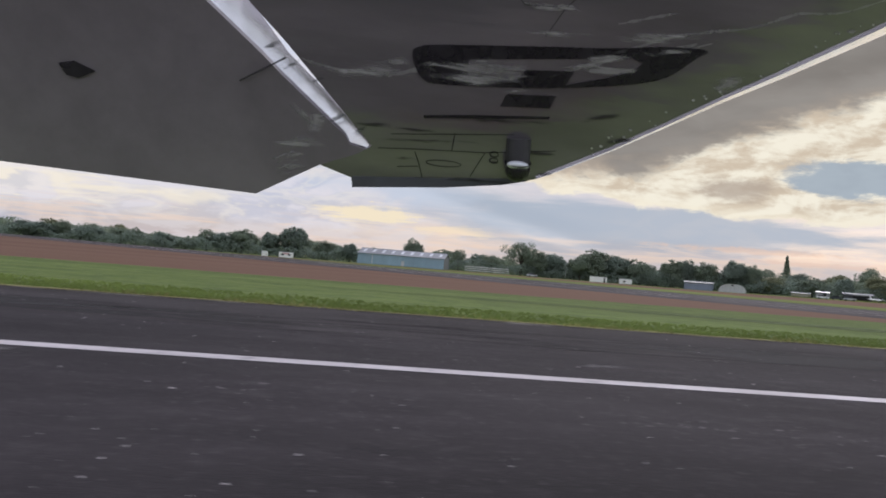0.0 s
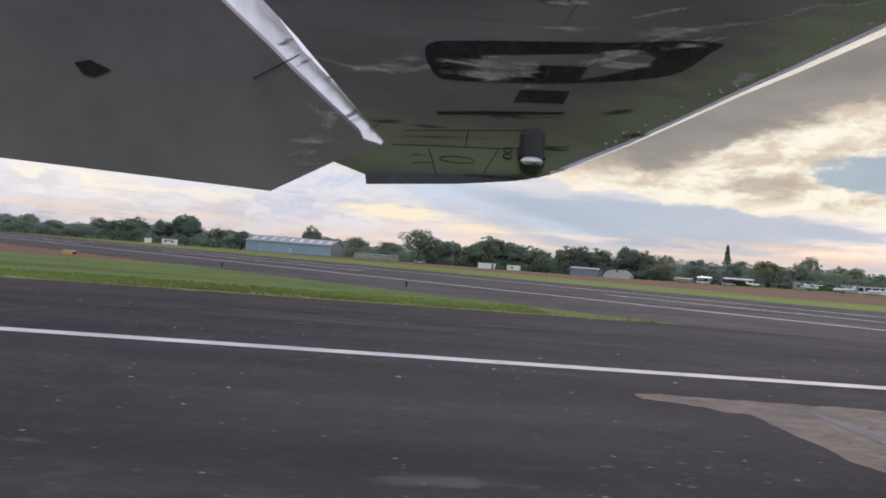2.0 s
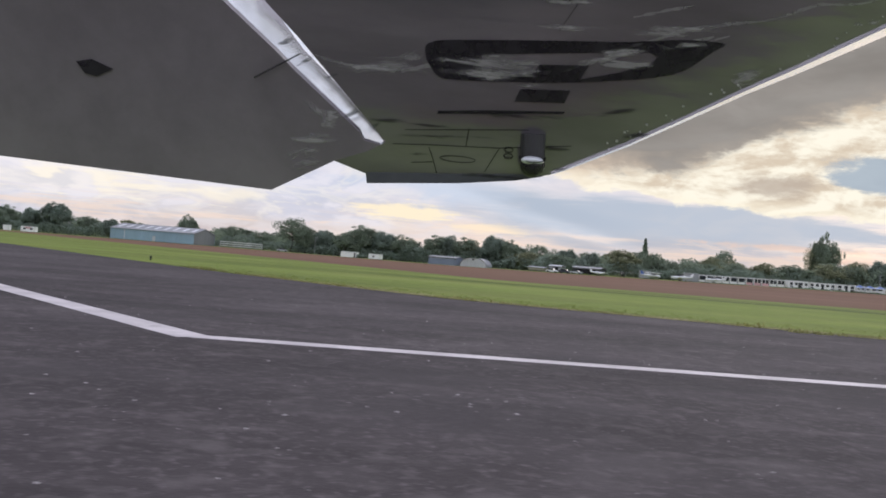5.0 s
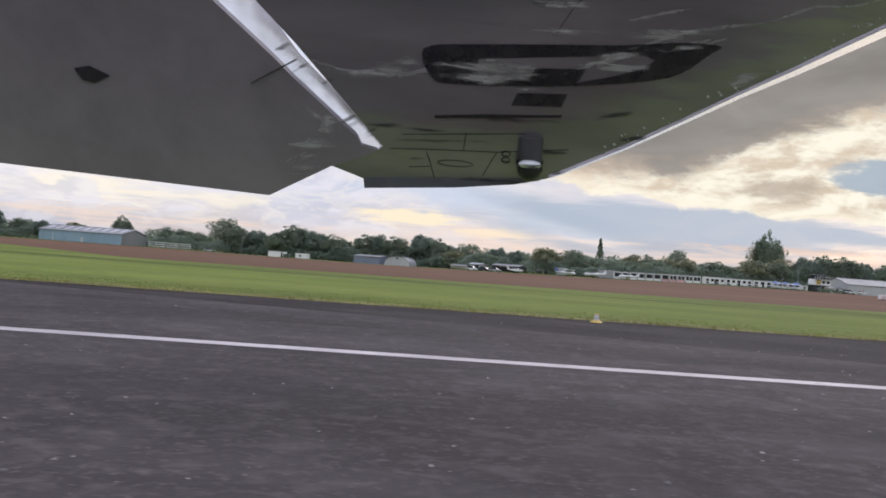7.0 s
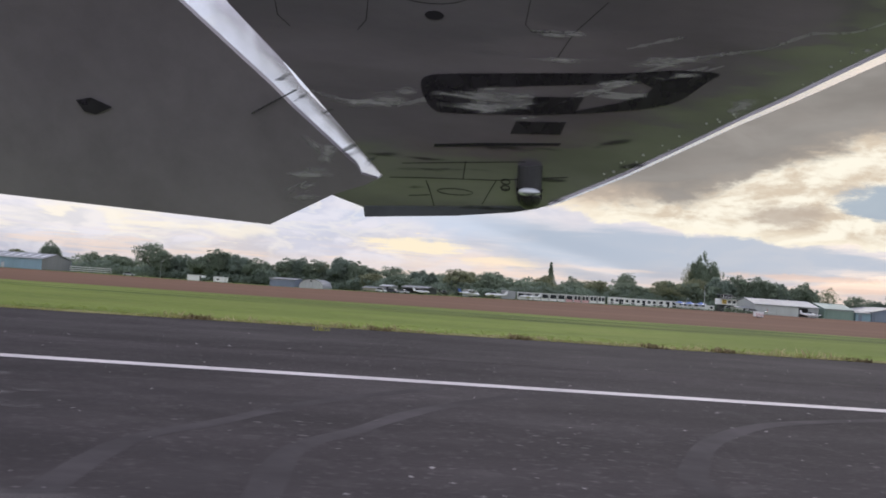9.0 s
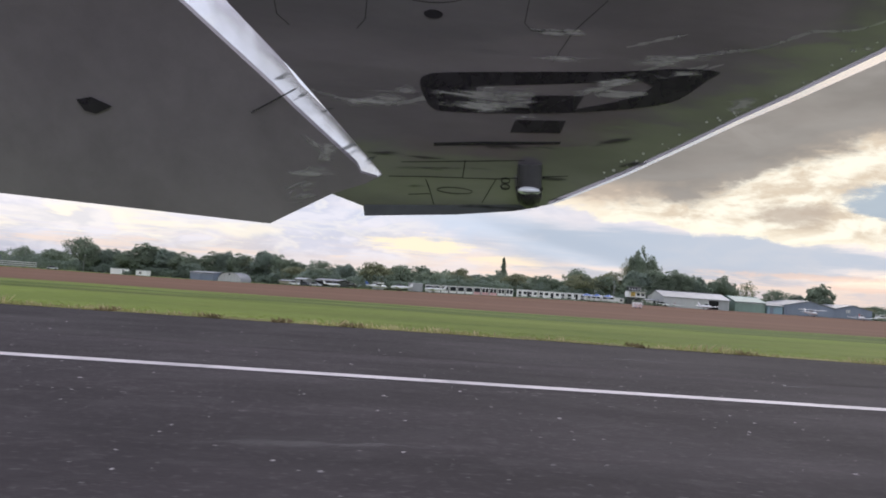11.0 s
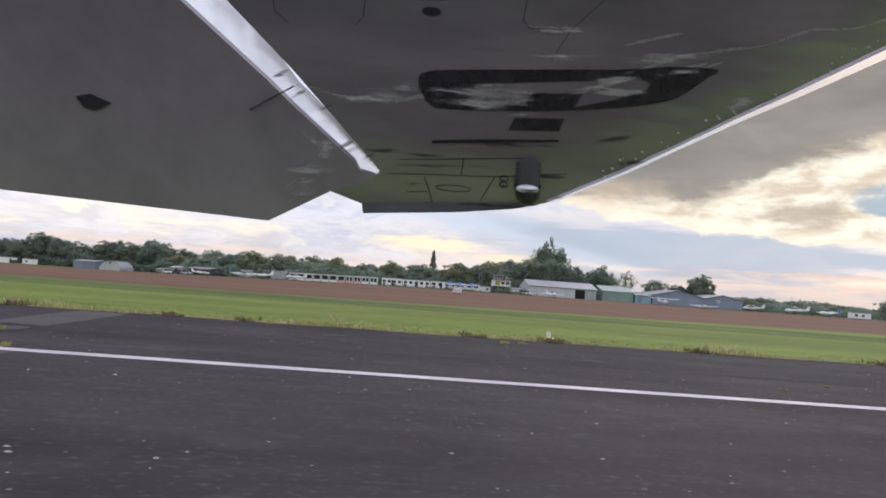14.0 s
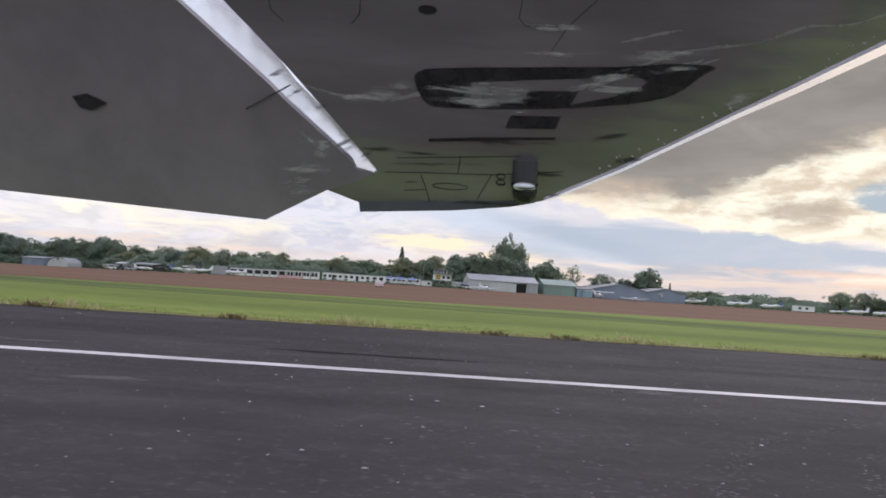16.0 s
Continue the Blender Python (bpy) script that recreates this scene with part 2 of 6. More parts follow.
    bs.inputs["Specular IOR Level"].default_value = spec
    if bump:
        bp = nd.new("ShaderNodeBump")
        bp.inputs["Strength"].default_value, bp.inputs["Distance"].default_value = 0.6, bump
        if bump_scale:
            n3 = nd.new("ShaderNodeTexNoise")
            n3.inputs["Scale"].default_value, n3.inputs["Detail"].default_value = bump_scale, 5.0
            ln.new(mp.outputs[0], n3.inputs["Vector"])
            ln.new(n3.outputs["Fac"], bp.inputs["Height"])
        else:
            ln.new(n1.outputs["Fac"], bp.inputs["Height"])
        ln.new(bp.outputs[0], bs.inputs["Normal"])
    return mt


def translucent(mt, share):
    """Lets some light through the leaves."""
    nt = mt.node_tree
    bs = nt.nodes["Principled BSDF"]
    tr = nt.nodes.new("ShaderNodeBsdfTranslucent")
    nt.links.new(bs.inputs["Base Color"].links[0].from_socket, tr.inputs["Color"])
    mx = nt.nodes.new("ShaderNodeMixShader")
    mx.inputs[0].default_value = share
    nt.links.new(bs.outputs[0], mx.inputs[1])
    nt.links.new(tr.outputs[0], mx.inputs[2])
    nt.links.new(mx.outputs[0], nt.nodes["Material Output"].inputs["Surface"])


M = {}
GRIT = ((11.0, 0.55, (0.105, 0.090, 0.094)), (0.16, 0.35, (0.064, 0.055, 0.057), (0.44, 0.66)), (2.6, 0.45, (0.078, 0.068, 0.070), (0.54, 0.76)),
        (0.9, 0.45, (0.074, 0.064, 0.066), (0.54, 0.76)), (0.45, 0.5, (0.022, 0.019, 0.021), (0.52, 0.72)))
M["asphalt"] = material("asphalt", (0.040, 0.0332, 0.0352), 0.95, vary=0.28, scale=2.6, bump=0.012, bump_scale=45,
                        second=(0.025, 0.021, 0.023), stretch=(0.35, 1.0, 1.0), spec=0.15, speckle=GRIT, big=0.5)
M["asphalt_west"] = material("older_dark_asphalt", (0.034, 0.0285, 0.0312), 0.95, vary=0.28, scale=2.4, bump=0.012, bump_scale=45,
                             second=(0.021, 0.018, 0.020), stretch=(0.18, 1.0, 1.0), spec=0.15, big=0.5,
                             speckle=tuple((g[0], g[1] * 0.75, *g[2:]) for g in GRIT))
M["asphalt_dark"] = material("dark_asphalt", (0.037, 0.031, 0.033), 0.95, vary=0.25, scale=2.0, bump=0.012, bump_scale=45,
                             second=(0.020, 0.017, 0.018), stretch=(0.3, 1.0, 1.0), spec=0.15, speckle=((7.0, 0.6, (0.10, 0.086, 0.088)), (0.25, 0.6, (0.060, 0.052, 0.053), (0.45, 0.7)), (1.2, 0.4, (0.075, 0.066, 0.067), (0.56, 0.75))), big=0.4)
M["asphalt_grey"] = material("grey_runway_asphalt", (0.061, 0.0515, 0.0535), 0.95, vary=0.3, scale=1.6, bump=0.012, bump_scale=45, spec=0.15, stretch=(0.4, 1.0, 1.0), speckle=((13.0, 0.6, (0.14, 0.12, 0.124)), (0.2, 0.5, (0.090, 0.078, 0.081), (0.45, 0.68)), (0.8, 0.6, (0.102, 0.088, 0.089), (0.53, 0.74)), (2.6, 0.6, (0.118, 0.102, 0.102), (0.52, 0.72)), (6.0, 0.5, (0.13, 0.112, 0.113), (0.54, 0.72)), (0.4, 0.6, (0.035, 0.030, 0.033), (0.52, 0.72))), big=0.3)
M["concrete"] = material("worn_concrete", (0.200, 0.156, 0.128), 0.95, vary=0.3, scale=1.6, bump=0.01, bump_scale=30, spec=0.15, second=(0.085, 0.069, 0.061), speckle=((9.0, 0.7, (0.27, 0.23, 0.205)), (0.7, 0.6, (0.085, 0.069, 0.060), (0.50, 0.70)), (2.8, 0.7, (0.23, 0.19, 0.165), (0.52, 0.70)), (5.5, 0.6, (0.075, 0.062, 0.055), (0.54, 0.70))))
M["paint"] = material("white_line_paint", (0.54, 0.488, 0.494), 0.75, vary=0.22, scale=6.0, bump=0.003, second=(0.40, 0.365, 0.37), speckle=((3.0, 0.7, (0.22, 0.20, 0.21), (0.60, 0.76)),))
M["grass"] = material("airfield_grass", (0.160, 0.202, 0.038), 0.95, vary=0.26, scale=0.55, bump=0.08, bump_scale=9,
                      second=(0.095, 0.132, 0.026), stretch=(0.25, 1.0, 1.0), spec=0.15, big=0.09,
                      speckle=((1.1, 0.55, (0.092, 0.120, 0.026), (0.48, 0.68)), (3.5, 0.45, (0.215, 0.235, 0.075), (0.52, 0.72)), (0.12, 0.4, (0.20, 0.215, 0.06), (0.45, 0.68))))
M["lush"] = material("lush_grass", (0.140, 0.182, 0.046), 0.95, vary=0.28, scale=0.6, bump=0.08, bump_scale=9, second=(0.078, 0.115, 0.026), stretch=(0.10, 1.0, 1.0), spec=0.15, big=0.09,
                     speckle=((0.5, 0.6, (0.058, 0.092, 0.022), (0.46, 0.66)), (1.6, 0.5, (0.060, 0.088, 0.028), (0.48, 0.66)), (4.5, 0.45, (0.170, 0.200, 0.080), (0.50, 0.68))))
M["field"] = material("ploughed_earth", (0.168, 0.095, 0.064), 0.95, vary=0.18, scale=0.9, bump=0.06, bump_scale=5,
                      second=(0.118, 0.068, 0.048), stretch=(0.06, 1.0, 1.0), spec=0.1, big=0.05)
M["land"] = material("farmland", (0.10, 0.135, 0.040), 0.95, vary=0.35, scale=0.012, second=(0.13, 0.10, 0.055), spec=0.1, detail=3.0, big=0.002)
M["verge"] = material("dry_verge_grass", (0.33, 0.32, 0.135), 0.9, vary=0.3, scale=1.0, second=(0.19, 0.205, 0.065), island=0.6, spec=0.2)
M["straw"] = material("straw_coloured_stalks", (0.46, 0.40, 0.24), 0.9, vary=0.3, scale=1.0, island=0.6, spec=0.2)
M["chip"] = material("pale_stone_chips", (0.25, 0.228, 0.226), 0.9, vary=0.2, scale=9.0, island=1.4, spec=0.2)
M["skin"] = material("grey_wing_paint", (0.288, 0.268, 0.282), 0.12, 0.6, vary=0.26, scale=0.012, second=(0.340, 0.318, 0.334), bump=8.0, bump_scale=0.005, spec=0.9, stretch=(0.35, 1.0, 1.6), detail=6.0)
M["flap"] = material("matt_grey_flap_paint", (0.240, 0.212, 0.232), 0.5, vary=0.24, scale=0.006, second=(0.180, 0.158, 0.174), spec=0.4)
M["alloy"] = material("bare_polished_aluminium", (0.93, 0.94, 0.96), 0.24, 1.0, vary=0.10, scale=0.008, bump=16.0, bump_scale=0.005)
for node in M["alloy"].node_tree.nodes:
    if node.type == "TEX_NOISE":
        node.inputs["Detail"].default_value = 1.0
M["edge_metal"] = material("polished_leading_edge", (0.98, 0.965, 0.94), 0.12, 1.0, vary=0.1, scale=0.02)
M["marking"] = material("black_marking_paint", (0.030, 0.027, 0.033), 0.28, vary=0.3, scale=0.02, spec=0.5)
nt = M["marking"].node_tree
worn, thin, at = nt.nodes.new("ShaderNodeTexNoise"), nt.nodes.new("ShaderNodeMapRange"), nt.nodes.new("ShaderNodeTexCoord")
worn.inputs["Scale"].default_value, worn.inputs["Detail"].default_value = 0.011, 5.0
thin.inputs["From Min"].default_value, thin.inputs["From Max"].default_value, thin.inputs["To Min"].default_value = 0.36, 0.56, 0.45
nt.links.new(at.outputs["Object"], worn.inputs["Vector"])
nt.links.new(worn.outputs["Fac"], thin.inputs["Value"])
nt.links.new(thin.outputs[0], nt.nodes["Principled BSDF"].inputs["Alpha"])
# sky reflections in dents of the skin, put into a pale colour
M["glint"] = material("painted_sky_glints", (0.47, 0.45, 0.46), 0.5, vary=0.3, scale=0.03)
M["glint"].node_tree.nodes["Principled BSDF"].inputs["Alpha"].default_value = 0.45
M["rivet"] = material("worn_rivet_heads", (0.62, 0.60, 0.61), 0.5, vary=0.3, scale=0.03)
M["rivet"].node_tree.nodes["Principled BSDF"].inputs["Alpha"].default_value = 0.7
M["seam"] = material("panel_seam", (0.030, 0.028, 0.031), 0.6, vary=0.2, scale=0.02)
M["seam"].node_tree.nodes["Principled BSDF"].inputs["Alpha"].default_value = 0.6
M["housing"] = material("dark_grey_housing", (0.060, 0.057, 0.064), 0.5, vary=0.2, scale=0.02)
M["rim"] = material("slate_rim_paint", (0.115, 0.115, 0.140), 0.5, vary=0.2, scale=0.01, spec=0.3)
M["black"] = material("black_rubber", (0.012, 0.012, 0.013), 0.6, vary=0.2, scale=4.0)
M["lamp_glass"] = material("lamp_glass", (0.74, 0.76, 0.79), 0.08, 0.3, vary=0.1, scale=0.03, spec=0.8)


# ---- building blocks ----
def part(name, bm, mat, parent=None, label="", smooth=False):
    """Links a bmesh as one mesh object under a thing."""
    me = bpy.data.meshes.new(name)
    bmesh.ops.recalc_face_normals(bm, faces=bm.faces)
    bm.to_mesh(me)
    bm.free()
    me.materials.append(mat)
    if smooth:
        for p in me.polygons:
            p.use_smooth = True
    ob = new(name, me)
    ob.parent = parent
    if label:
        ob["label"] = label
    return ob


def raw(name, verts, faces, mat, parent=None, label=""):
    me = bpy.data.meshes.new(name)
    me.from_pydata(verts, [], faces)
    me.materials.append(mat)
    ob = new(name, me)
    ob.parent = parent
    if label:
        ob["label"] = label
    return ob


def box(bm, x0, x1, y0, y1, z0, z1, bevel=0.0):
    r = bmesh.ops.create_cube(bm, size=1.0)
    bmesh.ops.scale(bm, vec=(x1 - x0, y1 - y0, z1 - z0), verts=r["verts"])
    bmesh.ops.translate(bm, vec=((x0 + x1) / 2, (y0 + y1) / 2, (z0 + z1) / 2), verts=r["verts"])
    if bevel:
        es = list({e for v in r["verts"] for e in v.link_edges})
        bmesh.ops.bevel(bm, geom=es, offset=bevel, segments=2, affect="EDGES")
    return bm


def cube(*a, **k):
    return box(bmesh.new(), *a, **k)


def rod(bm, a, b, r0, r1=None, n=8):
    a, b = Vector(a), Vector(b)
    r1 = r0 if r1 is None else r1
    q = (b - a).to_track_quat("Z", "Y").to_matrix().to_4x4()
    bmesh.ops.create_cone(bm, cap_ends=True, segments=n, radius1=r0, radius2=r1, depth=(b - a).length,
                          matrix=Matrix.Translation((a + b) / 2) @ q)
    return bm


def prism(pts, vec):
    """A flat outline (3D points) pushed along vec."""
    bm = bmesh.new()
    f = bm.faces.new([bm.verts.new(p) for p in pts])
    r = bmesh.ops.extrude_face_region(bm, geom=[f])
    bmesh.ops.translate(bm, vec=vec, verts=[v for v in r["geom"] if isinstance(v, bmesh.types.BMVert)])
    bmesh.ops.triangulate(bm, faces=[f for f in bm.faces if len(f.verts) > 4])
    return bm


def empty(name, m, label, category, group=""):
    ob = new(name)
    ob.matrix_world = m
    return tagged(ob, label, category, group)


def smooth01(v):
    v = min(1.0, max(0.0, v))
    return v * v * (3 - 2 * v)


def land_z(x, y):
    """Gentle fall and rise of the ground towards the buildings."""
    return smooth01((y - 195) / 70) * (-0.8 + 2.0 * smooth01((x - 140) / 170))


ROW_X = (-300, 28, 71, 119, 154, 176, 232, 316, 354, 450, 700)
ROW_Y = (350, 357, 365, 353, 339, 329, 290, 285, 288, 292, 300)


def row_y(x):
    return float(np.interp(x, ROW_X, ROW_Y))


# ---- ground, runways and fields ----
def sheet(name, xs, ys, lift, mat):
    verts, faces = [], []
    for y in ys:
        for x in xs:
            verts.append((x, y, land_z(x, y) + lift))
    n = len(xs)
    for j in range(len(ys) - 1):
        for i in range(n - 1):
            a = j * n + i
            faces.append((a, a + 1, a + n + 1, a + n))
    return raw(name, verts, faces, mat)


xs = [-9000, -4000, -2000, -1000, -600] + list(range(-400, 721, 20)) + [1000, 2000, 4000, 9000]
ys = [-9000, -3000, -1000, -300, -100, 0] + list(range(20, 441, 20)) + [600, 1000, 2000, 3000, 4000, 5500, 9000]
tagged(sheet("ground", xs, ys, -0.04, M["land"]), "flat farmland stretching to the horizon", "ground", kind="structure")


def strip_between(name, xs, near, far, lift, mat, label, category, cuts=24):
    """A sheet between two edges that are functions of x, on the ground."""
    verts, faces = [], []
    for x in xs:
        a, b = near(x), far(x)
        for k in range(cuts + 1):
            y = a + (b - a) * k / cuts
            verts.append((x, y, land_z(x, y) + lift))
    n = cuts + 1
    for i in range(len(xs) - 1):
        for k in range(cuts):
            a = i * n + k
            faces.append((a, a + n, a + n + 1, a + 1))
    return tagged(raw(name, verts, faces, mat), label, category, kind="structure")


BD = Vector((-0.617, 0.787, 0))        # the way the second runway runs


def b_x(y, at_x, at_y):
    return at_x + (y - at_y) / BD.y * BD.x


def wob(x, s=0.25, k=0.35):
    return s * (noise.noise(Vector((x * k, 3.1, 0))) + 0.5 * noise.noise(Vector((x * k * 4, 9.1, 0))))


def edge_a(x):
    """Far edge of the paved strip."""
    base = 24.4 + 1.2 * smooth01((x - 30) / 60)
    if x > 150:
        base = 26.2 + 2.0 * smooth01((x - 180) / 30) - 2.6 * smooth01((x - 225) / 40) + 1.6 * smooth01((x - 285) / 40)
    return base


fine_x = [x * 0.5 for x in range(-120, 960)]
tagged(sheet("runway", [-400, -60, 0, 60, 120, 180, 240, 300, 360, 420, 720], [-60, -20, 0, 10, 20, 23.5], 0.0, M["asphalt"]),
       "worn dark asphalt runway with pale stone chips", "runway", kind="structure")
strip_between("runway_section", [-400] + [x * 2.0 for x in range(-30, 42)] + [84.4], lambda x: -40.0, lambda x: 17.6 if x < 80 else 17.6 - (x - 80) * 0.6, 0.0015, M["asphalt_west"],
              "older dark asphalt of the runway before the crossing", "runway", 6)
strip_between("runway_shoulder", [-400] + fine_x + [600, 720], lambda x: 17.5 + wob(x, 0.3, 0.1), lambda x: 30.0, 0.004, M["asphalt_dark"],
              "darker asphalt shoulder of the runway", "runway", 2)


# second runway, meeting the first at an angle
def slab(name, pts, z, mat, label, category, depth=0.02):
    bm = prism([(x, y, z) for x, y in pts], (0, 0, -depth))
    return tagged(part(name, bm, mat), label, category, kind="structure")


def far_quad(y, at):
    return (b_x(y, *at), y)


NEAR_B, FAR_B = (79.8, 36), (130.9, 40.1)
CROSSING = [(100, 20), (87.6, 26.0), far_quad(100, NEAR_B), far_quad(340, NEAR_B), far_quad(340, FAR_B), far_quad(100, FAR_B),
                         (130.9, 40.1), (140, 31.0), (152, 26.6), (166, 22), (178, 17.4)]
CROSSING += [(180 + 16 * k / 60 + 1.1 * noise.noise(Vector((k * 0.9, 2, 0))), 17 - 20 * k / 60) for k in range(60)]
CROSSING += [(197, -40), (101, -40)] + [(101 - 2 * k / 40 + 0.8 * noise.noise(Vector((k * 0.9, 6, 0))), -2 + 13 * k / 40) for k in range(40)]
bm = bmesh.new()
bm.faces.new([bm.verts.new((x, y, 0.0045)) for x, y in CROSSING])
bmesh.ops.triangulate(bm, faces=list(bm.faces))
tagged(part("runway_crossing", bm, M["asphalt_grey"]), "grey asphalt runway crossing at an angle", "runway", kind="structure")

# grass between the runways, and the mown strip beyond
strip_between("grass_island", [-400] + [x for x in fine_x if x <= 95], lambda x: min(edge_a(x) + wob(x), 25.6) if x < 94.5 else 25.5,
              lambda x: max(min(50 + wob(x, 1.5, 0.05), 36 + (79.8 - x) / 0.617 * 0.787), 25.6), 0.012, M["lush"], "mown green grass island beside the runway", "grass", 10)
strip_between("field_near", [-400] + [x * 2.0 for x in range(-100, 38)], lambda x: 50 + wob(x, 1.5, 0.05) - 0.3,
              lambda x: max(36 + (79.8 - x) / 0.617 * 0.787 - 0.5, 50.0), 0.006, M["field"], "bare reddish-brown earth between the runways", "field", 10)


def green_near(x):
    if x < 130.9:
        return 40.1 + (130.9 - x) / 0.617 * 0.787 + wob(x)
    if x < 152:
        return float(np.interp(x, (130.9, 140, 152), (40.1, 31.0, 26.6))) + wob(x)
    return edge_a(x) + wob(x, 0.22, 0.5)


def green_far(x):
    if x < 172:
        return max(72.0, 40.1 + (172 - x) / 0.617 * 0.787) + wob(x, 1.2, 0.06)
    return float(np.interp(x, (172, 206, 262, 303, 350, 700), (72, 73, 69, 75, 88, 100))) + wob(x, 1.2, 0.06)


gx = [-100 + 2 * i for i in range(120)] + [x for x in fine_x if x > 140] + [600, 720]
gx = sorted(set(gx))
strip_between("grass_strip", gx, green_near, green_far, 0.012, M["grass"], "mown green grass strip along the runway", "grass", 16)
strip_between("field", gx, lambda x: green_far(x) - 0.4, lambda x: max(row_y(x) - 14, green_far(x)), 0.007, M["field"],
              "bare reddish-brown ploughed field", "field", 24)
strip_between("grass_apron", [-400, -200] + gx, lambda x: row_y(x) - 15, lambda x: row_y(x) + 45, 0.020, M["grass"],
              "rough grass in front of the hangars and trees", "grass", 8)


# dry yellowish fringe where the grass meets the asphalt
M["fringe"] = material("dry_grass_fringe", (0.235, 0.215, 0.095), 0.95, vary=0.35, scale=2.5, bump=0.05, bump_scale=12, second=(0.12, 0.115, 0.05), spec=0.1, big=0.5)
strip_between("verge_near", [-400] + [x for x in fine_x if x <= 86], lambda x: edge_a(x) + wob(x) - 0.15, lambda x: edge_a(x) + wob(x) + 0.35 + wob(x, 0.5, 0.6), 0.016, M["fringe"],
              "dry yellowish grass fringe beside the asphalt", "grass", 3)
strip_between("verge_far", [x for x in gx if x > 131], lambda x: green_near(x) - 0.15, lambda x: green_near(x) + 1.3 + wob(x, 0.8, 0.6), 0.016, M["fringe"],
              "dry yellowish grass fringe beside the asphalt", "grass", 3)
# unseen ground far beyond the trees, added to colour the wing's reflection
M["soil"] = material("mirrored_dark_ground", (0.040, 0.034, 0.036), 0.95, vary=0.3, scale=0.02, second=(0.045, 0.038, 0.040), spec=0.1, detail=4.0, big=0.004)
MIRRORED = [(-4200, 3700), (-1500, 3800), (-300, 3760), (300, 3820), (900, 3790), (1500, 3560), (2050, 3330), (2500, 3090), (3250, 2680), (4200, 2200), (4200, 1900), (-4200, 1900)]
M["mirrored_green"] = material("mirrored_green_ground", (0.212, 0.288, 0.095), 0.95, vary=0.4, scale=0.022, second=(0.105, 0.138, 0.054), spec=0.1, detail=5.0, big=0.006, stretch=(0.09, 1.0, 1.0))
slab("mirrored_green", [(-4200, 3700), *MIRRORED[1:10], (4200, 6000), (-4200, 6000)], 1.4, M["mirrored_green"], "unseen bright green ground added for the wing to mirror", "field", 0.15)
M["loam"] = material("mirrored_brown_ground", (0.132, 0.112, 0.104), 0.95, vary=0.4, scale=0.02, second=(0.070, 0.062, 0.060), spec=0.1, stretch=(0.12, 1.0, 1.0), big=0.005)
slab("mirrored_brown", [(-4200, 2950), (700, 2950), (1500, 2800), (2200, 2560), (3200, 2200), (3350, 2100), (3250, 2670), (2500, 3080), (2050, 3320), (1500, 3550), (900, 3780), (300, 3810), (-300, 3750), (-1500, 3790), (-4200, 3690)],
     1.65, M["loam"], "unseen brown ground added for the wing to mirror", "field", 0.03)
M["far_plough"] = material("mirrored_red_ground", (0.135, 0.082, 0.064), 0.95, vary=0.4, scale=0.02, second=(0.06, 0.05, 0.048), spec=0.1, stretch=(0.1, 1.0, 1.0))
slab("mirrored_red", [(150, 3840), (900, 3795), (1500, 3545), (1800, 3390), (1600, 3380), (1200, 3560), (800, 3680), (200, 3740)], 1.7, M["far_plough"], "unseen reddish strip added for the wing to mirror", "field", 0.05)
slab("mirrored_dark", MIRRORED, 1.6, M["soil"], "unseen dark ground added for the wing to mirror", "field", 0.2)

# painted lines
def line(name, a, b, width, label="white painted runway edge line", z=0.008):
    a, b = Vector((*a, 0)), Vector((*b, 0))
    d = (b - a).normalized()
    s = Vector((-d.y, d.x, 0)) * width / 2
    n = max(2, int((b - a).length / 0.6))
    bm = bmesh.new()
    prev = None
    for i in range(n + 1):
        p = a + (b - a) * i / n
        e0, e1 = 0.10 * width * noise.noise(p * 0.9), 0.10 * width * noise.noise(p * 0.9 + Vector((0, 0, 7)))
        cur = (bm.verts.new((p.x + s.x * (1 + e0), p.y + s.y * (1 + e0), z)), bm.verts.new((p.x - s.x * (1 + e1), p.y - s.y * (1 + e1), z)))
        if prev:
            bm.faces.new((prev[0], cur[0], cur[1], prev[1]))
        prev = cur
    return tagged(part(name, bm, M["paint"]), label, "line", kind="structure")


line("edge_line", (-300, 12.85), (112.2, 12.88), 0.43)
line("edge_line", (135.25, 13.1), (700, 13.1), 0.43)
line("edge_line", (112.4, 12.7), (112.4 + 300 * BD.x, 12.7 + 300 * BD.y), 0.50, z=0.0105)
line("edge_line", (135.3, 12.98), (135.5 + 330 * BD.x, 12.7 + 330 * BD.y), 0.55, z=0.0105)
for k in range(5):
    s0 = 15 + k * 60.0
    line("centre_line", (124.2 + s0 * BD.x, 12.9 + s0 * BD.y), (124.2 + (s0 + 36) * BD.x, 12.9 + (s0 + 36) * BD.y), 0.5, "white painted runway centre dash")


# ---- the wing overhead ----
WX = 140.0


def on_wing(a, b, lift=0.0):
    """A place on the wing's lower side; a: sideways, b: up, as slopes; lift: metres below the surface."""
    d = 4750 - 500 * min(1.6, max(-1.0, (b - 0.06) / 0.24)) - lift
    return Vector((WX + a * d, d, 1.35 + b * d))


